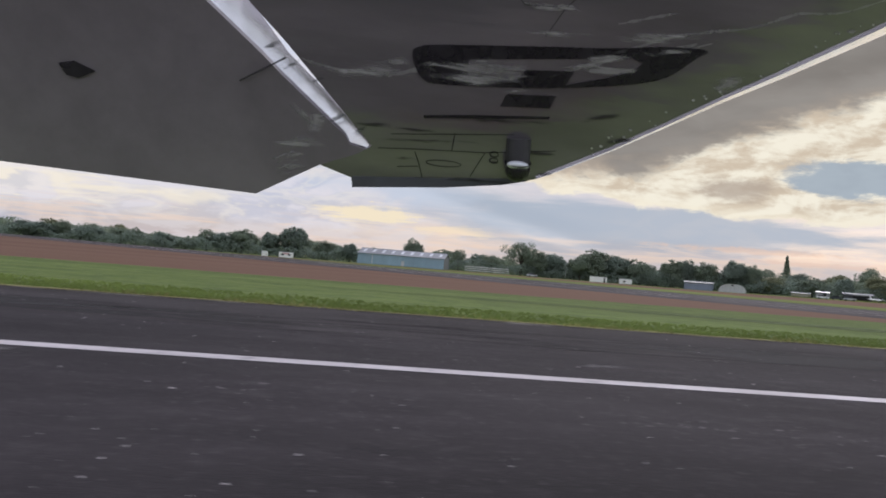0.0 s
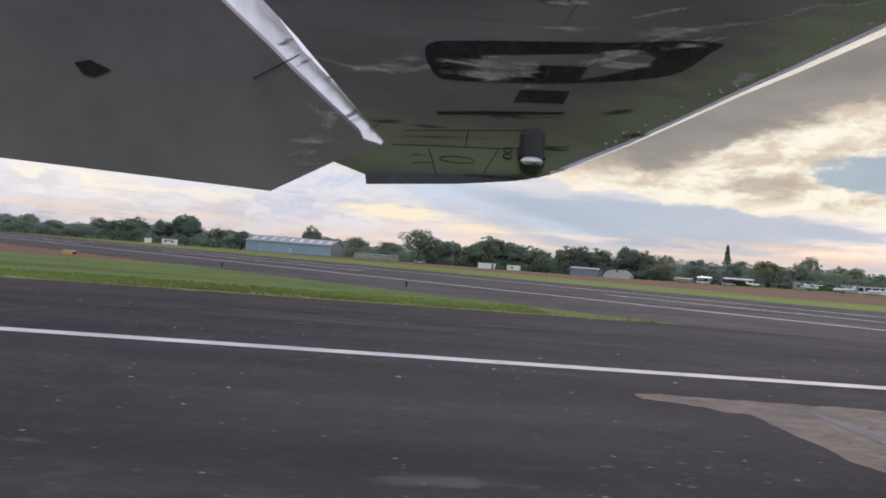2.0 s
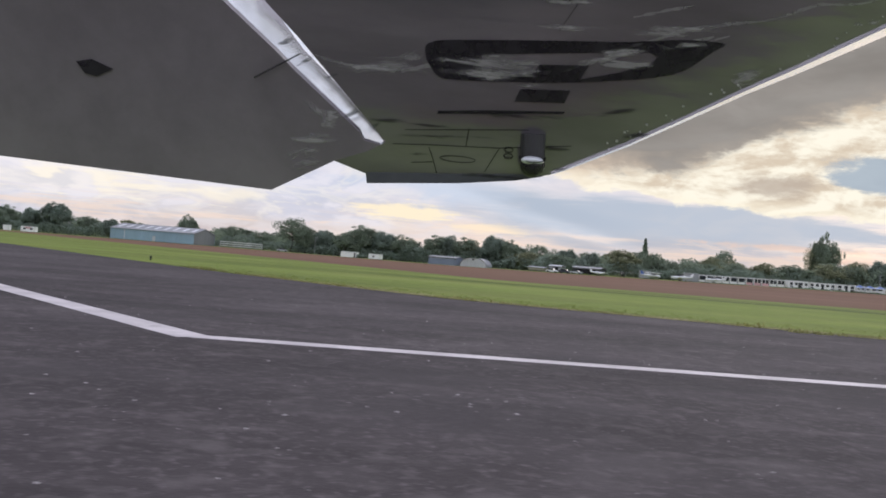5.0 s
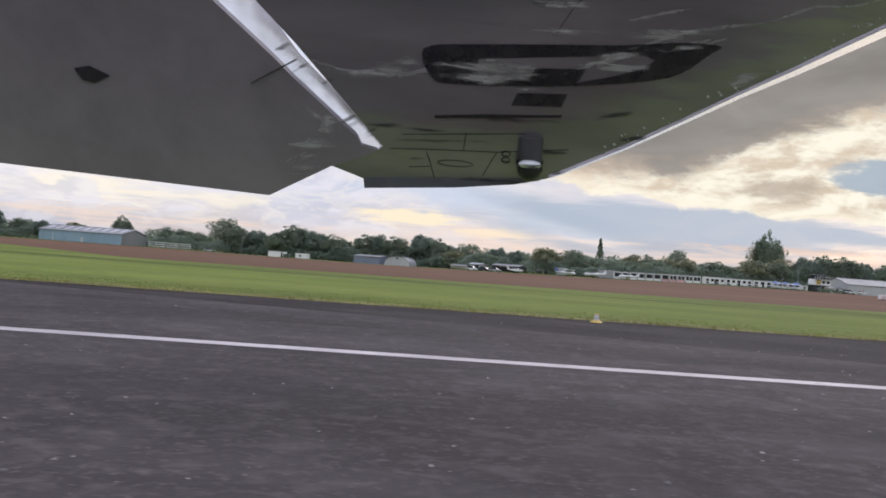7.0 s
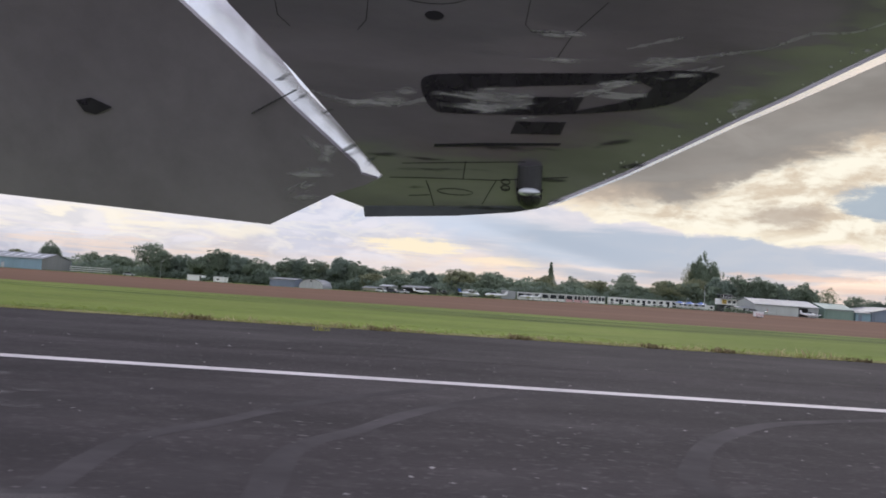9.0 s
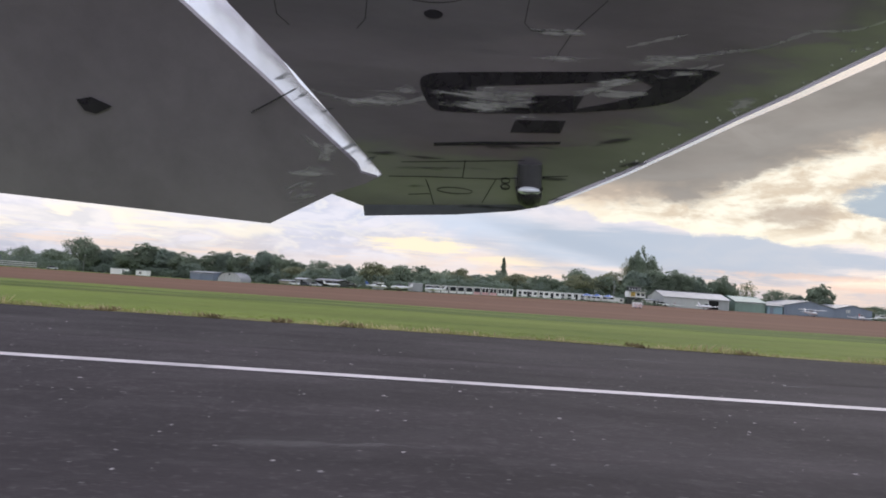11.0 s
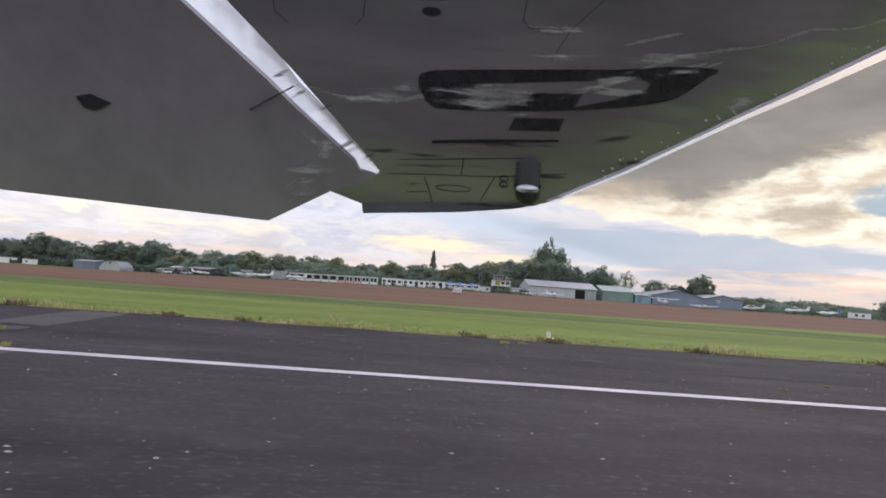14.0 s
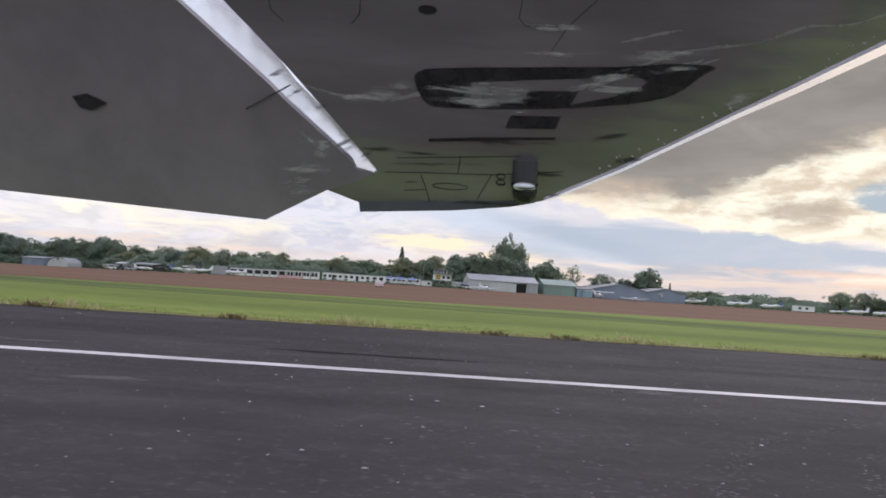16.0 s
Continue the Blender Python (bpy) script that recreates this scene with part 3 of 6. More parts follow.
def wing_shell(pts, thick):
    """A curved wing panel: the outline filled, divided and laid on the wing's surface."""
    bm = bmesh.new()
    f = bm.faces.new([bm.verts.new(on_wing(a, b)) for a, b in pts])
    bmesh.ops.triangulate(bm, faces=[f])
    for _ in range(3):
        bmesh.ops.subdivide_edges(bm, edges=[e for e in bm.edges if e.calc_length() > 110], cuts=1, use_grid_fill=True)
        bmesh.ops.triangulate(bm, faces=[f for f in bm.faces if len(f.verts) > 4])
    for v in bm.verts:
        v.co = on_wing((v.co.x - WX) / v.co.y, (v.co.z - 1.35) / v.co.y)
    r = bmesh.ops.extrude_face_region(bm, geom=list(bm.faces))
    bmesh.ops.translate(bm, vec=(0, thick, thick * 0.45), verts=[v for v in r["geom"] if isinstance(v, bmesh.types.BMVert)])
    return bm


def wing_sheet(pts, lift, thick):
    return prism([on_wing(a, b, lift) for a, b in pts], (0, thick, thick * 0.45))


wing = empty("aircraft_wing", pose(0, 0, 0), "dark grey glossy aircraft wing underside with black markings", "wing")
part("flap", wing_shell([(-0.60, 0.087), (-0.4272, 0.0744), (-0.1328, 0.0619), (-0.0667, 0.0998), (-0.0282, 0.1147), (-0.0145, 0.1222),
                         (-0.0350, 0.1262), (-0.0402, 0.1345), (-0.1178, 0.1968), (-0.1408, 0.2172), (-0.2500, 0.3050), (-0.36, 0.40), (-0.62, 0.40)], 60), M["flap"], wing, "matt grey flap")
part("wing_skin", wing_shell([(-0.0660, 0.1003), (-0.0299, 0.0890), (-0.0280, 0.0783), (0.0755, 0.0870), (0.1393, 0.0954), (0.1775, 0.1052),
                              (0.1933, 0.1121), (0.2662, 0.1478), (0.3300, 0.1830), (0.3942, 0.2191), (0.4589, 0.2535), (0.5687, 0.3148),
                              (0.6560, 0.3650), (0.7400, 0.4205), (-0.3000, 0.4205), (-0.1951, 0.3067), (-0.1178, 0.2353), (-0.0111, 0.1275),
                              (-0.0118, 0.1252), (-0.0285, 0.1149)], 60), M["skin"], wing, "glossy dark grey lower wing skin")
def bent(pts, n=6):
    out = []
    q = [pts[0], *pts, pts[-1]]
    for a, b, c, d in zip(q, q[1:], q[2:], q[3:]):
        for k in range(n):
            u = k / n
            out.append(tuple(0.5 * (2 * b[i] + (c[i] - a[i]) * u + (2 * a[i] - 5 * b[i] + 4 * c[i] - d[i]) * u * u + (3 * b[i] - a[i] - 3 * c[i] + d[i]) * u ** 3) for i in (0, 1)))
    return out + [pts[-1]]


GAP = ((-0.2490, 0.3050), (-0.32, 0.360), (-0.240, 0.360), (-0.1930, 0.3114), (-0.1420, 0.2590), (-0.1105, 0.2220), (-0.0605, 0.1790), (-0.0105, 0.1335),
       (-0.0100, 0.1262), (-0.0140, 0.1228), (-0.0340, 0.1262), (-0.0395, 0.1345), (-0.1170, 0.1970), (-0.1400, 0.2175))
part("gap_strip", prism([on_wing(a, b, -20 - 2083 * (b - 0.118)) for a, b in GAP], (0, 6, 0)), M["alloy"], wing, "bare crumpled aluminium strip")


def wing_patch(name, pts, mat, lift=4.0, label=""):
    return part(name, wing_sheet(pts, lift, 3.0), mat, wing, label)


def wing_path(name, pts, width, mat, lift=4.0, label="", ragged=False):
    """A thin band along a way over the wing's lower side."""
    bm = bmesh.new()
    prev = None
    if ragged:
        pts = [(a + 0.0012 * noise.noise(Vector((a * 90, b * 90, 1))), b + 0.0012 * noise.noise(Vector((a * 90, b * 90, 7)))) for a, b in bent(pts, 8)]
    for i, (a, b) in enumerate(pts):
        a0, b0 = pts[max(0, i - 1)]
        a1, b1 = pts[min(len(pts) - 1, i + 1)]
        d = Vector((a1 - a0, b1 - b0, 0)).normalized()
        w = width * (0.5 + 0.5 * math.sin(math.pi * (i + 0.6) / (len(pts) + 0.2)))
        if ragged:
            w *= 0.8 + 0.9 * noise.noise(Vector((a * 160, b * 160, 4)))
        cur = (bm.verts.new(on_wing(a - d.y * w, b + d.x * w, lift)), bm.verts.new(on_wing(a + d.y * w, b - d.x * w, lift)))
        if prev:
            bm.faces.new((prev[0], cur[0], cur[1], prev[1]))
        prev = cur
    return part(name, bm, mat, wing, label)


# bright rounded leading edge
lead = ((0.1800, 0.1062, 0.0006), (0.1933, 0.1121, 0.0012), (0.2662, 0.1478, 0.0020), (0.3300, 0.1830, 0.0026), (0.3942, 0.2191, 0.0036),
        (0.4589, 0.2535, 0.0052), (0.5687, 0.3148, 0.0080), (0.6560, 0.3650, 0.0100), (0.7400, 0.4205, 0.0110))
bm = bmesh.new()
prev = None
for a, b, w in lead:
    w *= 0.85
    ring = []
    for k in range(5):
        u = k / 4.0
        ring.append(bm.verts.new(on_wing(a + 0.62 * w * (u - 0.05), b - 1.13 * w * (u - 0.05), 8 + min(290, 1.13 * w * 4500 / (0.5 * b - 0.0435)) * (0.05 - u))))
    if prev:
        for k in range(4):
            bm.faces.new((prev[k], ring[k], ring[k + 1], prev[k + 1]))
    prev = ring
part("leading_edge", bm, M["edge_metal"], wing, "bright rounded leading edge", smooth=True)

# black markings, as plain bars
RING = [(0.0281, 0.2239), (0.0255, 0.2354), (0.0315, 0.2430), (0.0602, 0.2485), (0.1893, 0.2594), (0.2544, 0.2646), (0.3196, 0.2730), (0.3690, 0.2736), (0.3563, 0.2628), (0.3244, 0.2386), (0.2889, 0.2267), (0.2305, 0.2169), (0.1594, 0.2088), (0.0627, 0.2033), (0.0400, 0.2073)]
INNER = [(0.0905, 0.2256), (0.0900, 0.2346), (0.1965, 0.2462), (0.2810, 0.2549), (0.2930, 0.2506), (0.2817, 0.2405), (0.2495, 0.2288), (0.2045, 0.2168), (0.2134, 0.2332), (0.1570, 0.2294), (0.1459, 0.2182), (0.0910, 0.2165)]
wing_patch("marking_shape", bent(RING + RING[:1], 4) + INNER[:1] + INNER[:0:-1] + INNER[:1], M["marking"], label="large worn black painted shape")
wing_patch("marking_bar", [(0.137, 0.1995), (0.194, 0.2030), (0.188, 0.1880), (0.131, 0.1850)], M["marking"])
wing_patch("marking_bar", [(0.045, 0.1665), (0.100, 0.1720), (0.190, 0.1785), (0.188, 0.1755), (0.100, 0.1680), (0.045, 0.1630)], M["seam"])

# panel seams and fasteners
for pts in ([(-0.003, 0.1250), (0.040, 0.1275), (0.080, 0.1290)], [(0.0383, 0.1247), (0.0440, 0.1120), (0.0494, 0.0960)],
            [(0.1182, 0.1305), (0.1100, 0.1150), (0.1036, 0.1024)], [(0.080, 0.1290), (0.1182, 0.1305), (0.200, 0.1400)],
            [(0.010, 0.1420), (0.080, 0.1480), (0.150, 0.1540)], [(0.020, 0.1060), (0.044, 0.1085)], [(-0.150, 0.335), (-0.141, 0.300), (-0.126, 0.288)], [(-0.040, 0.340), (-0.041, 0.302), (-0.050, 0.290)], [(0.146, 0.345), (0.141, 0.312), (0.149, 0.304), (0.197, 0.306)],
            [(0.176, 0.270), (0.197, 0.306), (0.236, 0.346)], [(0.0820, 0.1500), (0.0800, 0.1290)]):
    wing_path("panel_seam", pts, 0.0007, M["seam"], 4.5)
for ca, cb, ra, rb in ((0.072, 0.1140, 0.020, 0.0034), (0.030, 0.345, 0.050, 0.018)):
    ring = [(ca + ra * math.cos(k * math.pi / 10), cb + rb * math.sin(k * math.pi / 10)) for k in range(21)]
    wing_path("inspection_panel", ring, 0.0008, M["seam"], 4.5, "oval inspection panel outline")
# darker matt rim along the lower edge
wing_patch("skin_rim", [(-0.0280, 0.0783), (0.0755, 0.0870), (0.1393, 0.0954), (0.1700, 0.1025), (0.1500, 0.1035), (0.0755, 0.0975), (-0.0290, 0.0905)], M["rim"], 3.0, "matt slate rim of the wing skin")
# pale lines, mostly painted reflections, over the wing's lower side
for pts, wdt in (([(-0.0886, 0.2160), (-0.0680, 0.2105), (-0.0371, 0.2081), (-0.0052, 0.2092), (0.0080, 0.2110)], 0.0017),
                 ([(0.2200, 0.2500), (0.2480, 0.2570), (0.2790, 0.2660), (0.3200, 0.2840), (0.3700, 0.2960), (0.4200, 0.3060), (0.4750, 0.3280), (0.5300, 0.3360), (0.5900, 0.3600)], 0.0022),
                 ([(-0.0981, 0.2165), (-0.0691, 0.2096), (-0.0307, 0.2086), (0.0013, 0.2083), (0.0394, 0.2176), (0.0844, 0.2183), (0.1298, 0.2151), (0.1684, 0.2219), (0.2069, 0.2338), (0.2455, 0.2471), (0.2776, 0.2613), (0.3168, 0.2682), (0.3559, 0.2803)], 0.0026),
                 ([(0.2950, 0.2640), (0.3300, 0.2680), (0.3750, 0.2830)], 0.0016), ([(-0.1050, 0.1640), (-0.0880, 0.1500), (-0.0760, 0.1420)], 0.0013),
                 ([(-0.1120, 0.1180), (-0.0930, 0.1260), (-0.0740, 0.1280)], 0.0026), ([(-0.1180, 0.1020), (-0.1080, 0.1070), (-0.0940, 0.1130)], 0.0016),
                 ([(0.1480, 0.3050), (0.1750, 0.3060), (0.2050, 0.3080)], 0.0024), ([(0.2600, 0.2930), (0.2950, 0.3040), (0.3300, 0.3140)], 0.0020)):
    wing_path("glint_line", pts, wdt, M["glint"], 3.6, "pale line painted for a sky reflection", True)


def smear_material(name, base, most, scale=(0.0045, 0.03, 0.03), rough=0.5):
    """A patch with a soft, uneven rim."""
    mt = material(name, base, rough, vary=0.3, scale=scale[1])
    nt = mt.node_tree
    nd, ln = nt.nodes, nt.links
    uv = nd.new("ShaderNodeTexCoord")
    sp = nd.new("ShaderNodeSeparateXYZ")
    ln.new(uv.outputs["UV"], sp.inputs[0])
    rim = None
    for k in (0, 1):
        dist = nd.new("ShaderNodeMath")
        dist.operation = "PINGPONG"
        dist.inputs[1].default_value = 0.5
        ln.new(sp.outputs[k], dist.inputs[0])
        if rim is None:
            rim = dist.outputs[0]
        else:
            both = nd.new("ShaderNodeMath")
            both.operation = "MULTIPLY"
            ln.new(rim, both.inputs[0])
            ln.new(dist.outputs[0], both.inputs[1])
            rim = both.outputs[0]
    mp = nd.new("ShaderNodeMapping")
    mp.inputs["Scale"].default_value = scale
    ln.new(uv.outputs["Object"], mp.inputs[0])
    nz = nd.new("ShaderNodeTexNoise")
    nz.inputs["Scale"].default_value, nz.inputs["Detail"].default_value, nz.inputs["Distortion"].default_value = 1.0, 2.5, 0.8
    ln.new(mp.outputs[0], nz.inputs["Vector"])
    add = nd.new("ShaderNodeMath")
    add.operation = "MULTIPLY_ADD"
    ln.new(rim, add.inputs[0])
    add.inputs[1].default_value = 1.6
    ln.new(nz.outputs["Fac"], add.inputs[2])
    cut = nd.new("ShaderNodeMapRange")
    cut.interpolation_type = "SMOOTHSTEP"
    cut.inputs["From Min"].default_value, cut.inputs["From Max"].default_value, cut.inputs["To Max"].default_value = 0.53, 0.87, most
    ln.new(add.outputs[0], cut.inputs["Value"])
    soft = nd.new("ShaderNodeMapRange")
    soft.interpolation_type = "SMOOTHSTEP"
    soft.inputs["From Min"].default_value, soft.inputs["From Max"].default_value = 0.0, 0.06
    ln.new(rim, soft.inputs["Value"])
    mul = nd.new("ShaderNodeMath")
    mul.operation = "MULTIPLY"
    ln.new(cut.outputs[0], mul.inputs[0])
    ln.new(soft.outputs[0], mul.inputs[1])
    ln.new(mul.outputs[0], nd["Principled BSDF"].inputs["Alpha"])
    return mt


# pale smears fix the wavy skin's shifting reflections in its colour
M["smear"] = smear_material("painted_pale_sheen", (0.56, 0.535, 0.545), 0.60)
# flat dark bands that paint the shade of creases onto the metal strip
M["crease_shade"] = smear_material("painted_crease_shade", (0.16, 0.165, 0.18), 0.85)
# dark streaks of the mirrored ground, painted on the lower skin
M["streak"] = smear_material("painted_dark_reflection", (0.035, 0.031, 0.034), 0.62)
# middle, way along and way up of each smear
SMEARS = ((-0.0147, 0.2121, 0.1020, 0.0079, 0.0231), (0.0979, 0.2144, 0.1350, 0.0104, 0.0207), (0.1280, 0.2239, 0.0742, 0.0057, 0.0246), (0.1452, 0.2040, 0.0355, 0.0027, 0.0084),
          (0.1856, 0.3043, 0.0618, 0.0050, 0.0118), (0.1887, 0.2750, 0.0909, 0.0072, 0.0130), (0.3146, 0.2831, 0.1533, 0.0279, 0.0222), (0.2518, 0.2532, 0.0584, 0.0098, 0.0091),
          (0.3201, 0.2658, 0.0718, 0.0109, 0.0104), (0.2557, 0.2391, 0.0715, 0.0082, 0.0169), (-0.0889, 0.1221, 0.0691, 0.0116, 0.0140),
          (-0.0968, 0.0953, 0.0374, 0.0092, 0.0178), (-0.0747, 0.1479, 0.0253, 0.0019, 0.0326), (0.4003, 0.2379, 0.0456, 0.0127, 0.0210), (0.5251, 0.3105, 0.0160, 0.0012, 0.0119),
          (0.5437, 0.3146, 0.0160, 0.0013, 0.0119), (-0.0496, 0.2068, 0.0830, 0.0013, 0.0129), (0.0924, 0.2238, 0.1386, 0.0057, 0.0297), (0.0102, 0.2238, 0.0319, 0.0037, 0.0155), (0.1105, 0.2160, 0.1158, 0.0118, 0.0168), (0.2456, 0.2481, 0.1034, 0.0293, 0.0117), (-0.0898, 0.1567, 0.0300, -0.0235, 0.0090), (-0.0933, 0.1090, 0.0218, 0.0066, 0.0064), (-0.1117, 0.0988, 0.0090, 0.0070, 0.0050), (-0.0811, 0.1434, -0.0054, -0.0151, 0.0064))
CREASE_SHADES = ((-0.1314, 0.2282, 0.0358, 0.0170, 0.0090), (-0.1096, 0.2066, 0.0379, 0.0249, 0.0077), (-0.0789, 0.1935, 0.0273, 0.0111, 0.0065), (-0.0491, 0.1559, 0.0308, 0.0164, 0.0077),
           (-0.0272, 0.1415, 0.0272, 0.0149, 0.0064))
STREAKS = ((0.1194, 0.1683, 0.1611, 0.0050, 0.0090), (0.0566, 0.1387, 0.1279, 0.0077, 0.0064), (0.0255, 0.1172, 0.0382, 0.0013, 0.0064), (0.1774, 0.1356, 0.0485, 0.0008, 0.0065), (0.1296, 0.1212, 0.0162, -0.0001, 0.0051), (0.1036, 0.0976, 0.1411, 0.0058, 0.0076), (-0.0083, 0.1508, 0.0510, 0.0011, 0.0064), (0.2484, 0.1828, 0.0517, 0.0115, 0.0078), (0.2754, 0.1589, 0.0389, 0.0073, 0.0065), (0.1866, 0.1116, 0.0258, 0.0017, 0.0058), (0.0366, 0.1492, 0.0640, 0.0013, 0.0051))
for a, b, da, db, up, mat, name, label in [(*q, M["smear"], "paint_smear", "pale smear of worn paint") for q in SMEARS] + [(a, b, 0.74 * da, 0.74 * db, up, M["crease_shade"], "crease_shade", "dark band painting the shade of a crease in the metal strip") for a, b, da, db, up in CREASE_SHADES] + [(*q, M["streak"], "grime_streak", "dark streak of grime along the skin") for q in STREAKS]:
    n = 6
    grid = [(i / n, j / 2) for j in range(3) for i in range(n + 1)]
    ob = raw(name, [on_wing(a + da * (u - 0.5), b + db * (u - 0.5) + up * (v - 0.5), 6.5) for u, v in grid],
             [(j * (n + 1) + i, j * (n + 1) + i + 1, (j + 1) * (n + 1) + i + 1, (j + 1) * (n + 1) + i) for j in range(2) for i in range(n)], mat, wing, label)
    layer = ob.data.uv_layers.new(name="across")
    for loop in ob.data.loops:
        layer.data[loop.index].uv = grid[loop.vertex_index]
rnd = random.Random(5)
for k in range(34):
    a = 0.24 + 0.42 * rnd.random()
    b = 0.1340 + (a - 0.24) * 0.555 + rnd.uniform(0.004, 0.016)
    r = rnd.uniform(0.0010, 0.0022)
    wing_patch("rivet", [(a + r * math.cos(j * math.pi / 3), b + 0.8 * r * math.sin(j * math.pi / 3)) for j in range(6)], M["rivet"], 4.0)
# drain hole, dark tab and hinge rod
wing_patch("tab", [(-0.3560, 0.1850), (-0.3400, 0.1890), (-0.3160, 0.1800), (-0.3330, 0.1705), (-0.3460, 0.1730)], M["marking"], 8.0, "small dark metal tab")
wing_patch("drain_hole", [(0.036 + 0.011 * math.cos(k * math.pi / 6), 0.3140 + 0.0052 * math.sin(k * math.pi / 6)) for k in range(12)], M["marking"], 5.0)
part("hinge_rod", rod(bmesh.new(), on_wing(-0.1620, 0.1850, 14), on_wing(-0.1140, 0.2160, 14), 4, 5), M["seam"], wing, "dark hinge rod")
# landing light pod
pod = part("light_housing", rod(bmesh.new(), on_wing(0.1560, 0.1500, 4), on_wing(0.1570, 0.1180, 46), 64, 62, 20), M["housing"], wing, "dark grey lamp housing")
bm = bmesh.new()
bmesh.ops.create_uvsphere(bm, u_segments=28, v_segments=16, radius=66, matrix=Matrix.Translation(on_wing(0.1571, 0.1150, 62)))
part("lamp_globe", bm, M["marking"], wing, "glossy dark lamp globe", smooth=True)
bm = bmesh.new()
bmesh.ops.create_uvsphere(bm, u_segments=24, v_segments=12, radius=60, matrix=Matrix.Translation(on_wing(0.1568, 0.1196, 96)) @ Matrix.Diagonal((1.0, 0.5, 0.40, 1)))
part("lamp_lens", bm, M["lamp_glass"], wing, "bright curved lamp lens", smooth=True)
part("lamp_rim", rod(bmesh.new(), on_wing(0.1568, 0.1232, 60), on_wing(0.1568, 0.1222, 60), 70, 70, 24), M["seam"], wing)
for cb in (0.1295, 0.1225):
    wing_path("dark_loop", [(0.1290 + 0.0050 * math.cos(k * 0.7854), cb + 0.0030 * math.sin(k * 0.7854)) for k in range(9)], 0.0011, M["seam"], 5)


# ---- runway surface: patches, cracks, tyre marks, chips, verge ----
def patch(name, pts, mat, label, z=0.0058, kind="structure"):
    out = []
    for i, (x, y) in enumerate(pts):
        x1, y1 = pts[(i + 1) % len(pts)]
        for k in range(24):
            u = k / 24
            px, py = x + (x1 - x) * u, y + (y1 - y) * u
            out.append((px + 0.10 * noise.noise(Vector((px * 3, py * 3, 1))) + 0.05 * noise.noise(Vector((px * 11, py * 11, 3))), py + 0.14 * noise.noise(Vector((px * 3, py * 3, 5))) + 0.06 * noise.noise(Vector((px * 11, py * 11, 8))), z))
    return tagged(part(name, prism(out, (0, 0, -0.006)), mat), label, "patch", kind=kind)


M["slab"] = material("smooth_grey_concrete", (0.074, 0.068, 0.065), 0.92, vary=0.2, scale=2.0, bump=0.006, bump_scale=30, spec=0.2, stretch=(0.25, 1, 1), speckle=((20.0, 0.3, (0.14, 0.128, 0.125)), (0.5, 0.5, (0.062, 0.056, 0.058), (0.5, 0.72))))
patch("concrete_patch", [(82.6, 3.2), (82.7, 9.6), (81.8, 10.3), (81.8, 10.7), (86.3, 10.45), (90.2, 10.5), (93.4, 10.3), (93.0, 8.0), (93.6, 5.0), (93.4, 3.2)], M["concrete"], "worn brown concrete patch in the asphalt")
patch("concrete_patch", [(90.2, 10.7), (91.6, 12.5), (96.2, 12.5), (95.0, 10.4)], M["slab"], "grey concrete patch beside the line")
M["tar"] = material("fresh_black_asphalt", (0.038, 0.033, 0.035), 0.95, vary=0.25, scale=3.0, bump=0.008, bump_scale=45, spec=0.1, speckle=((0.6, 0.6, (0.032, 0.028, 0.030), (0.5, 0.72)),))
M["concrete_pale"] = material("pale_worn_concrete", (0.215, 0.178, 0.156), 0.92, vary=0.35, scale=5.0, bump=0.012, bump_scale=22, spec=0.2, speckle=((8.0, 0.6, (0.27, 0.235, 0.21)), (2.2, 0.7, (0.115, 0.098, 0.09), (0.50, 0.68)), (14.0, 0.5, (0.09, 0.078, 0.072), (0.52, 0.70))))
patch("asphalt_patch", [(95.1, 6.55), (95.9, 7.55), (97.1, 8.6), (98.4, 7.6), (98.0, 5.2), (97.2, 3.0), (95.6, 3.0), (95.7, 5.6)], M["tar"], "dark repaired asphalt beside the concrete", 0.0052)
patch("asphalt_patch", [(95.4, 8.3), (96.6, 9.5), (97.1, 8.8), (95.8, 8.0)], M["tar"], "small black repaired asphalt square", 0.0064)
patch("concrete_patch", [(94.0, 7.6), (95.2, 8.7), (95.9, 7.7), (94.6, 6.2)], M["concrete_pale"], "small pale concrete patch in the asphalt", 0.0064)
patch("concrete_patch", [(94.2, 7.3), (95.15, 8.1), (95.45, 7.55), (94.55, 6.55)], M["concrete"], "brown worn middle of the pale patch", 0.0072)
patch("concrete_patch", [(96.2, 9.9), (97.2, 10.9), (98.3, 9.3), (97.4, 8.3)], M["concrete_pale"], "small pale concrete patch in the asphalt", 0.0064)
patch("concrete_patch", [(93.9, 5.9), (94.6, 6.2), (95.1, 6.6), (95.7, 5.8), (95.2, 3.2), (93.9, 3.2)], M["slab"], "grey concrete patch in the asphalt")
patch("concrete_patch", [(92.9, 9.9), (93.5, 9.95), (93.5, 9.2), (93.1, 8.9)], M["concrete_pale"], "small pale concrete patch in the asphalt", 0.0076)
patch("concrete_strip", [(271.5, 12.75), (275.1, 12.8), (275.2, 8.0), (275.5, 5.0), (275.7, 2.5), (272.1, 2.5), (271.8, 6.0)], M["slab"], "grey concrete slab let into the runway")
patch("concrete_patch", [(272.0, 7.5), (272.1, 8.5), (273.9, 8.75), (274.05, 7.8), (272.6, 7.2)], M["concrete"], "pale broken rim in the concrete slab", 0.0066)
patch("concrete_patch", [(272.3, 7.75), (272.35, 8.35), (273.7, 8.5), (273.7, 7.9), (272.7, 7.55)], M["asphalt_dark"], "dark worn hollow in the concrete slab", 0.0074)
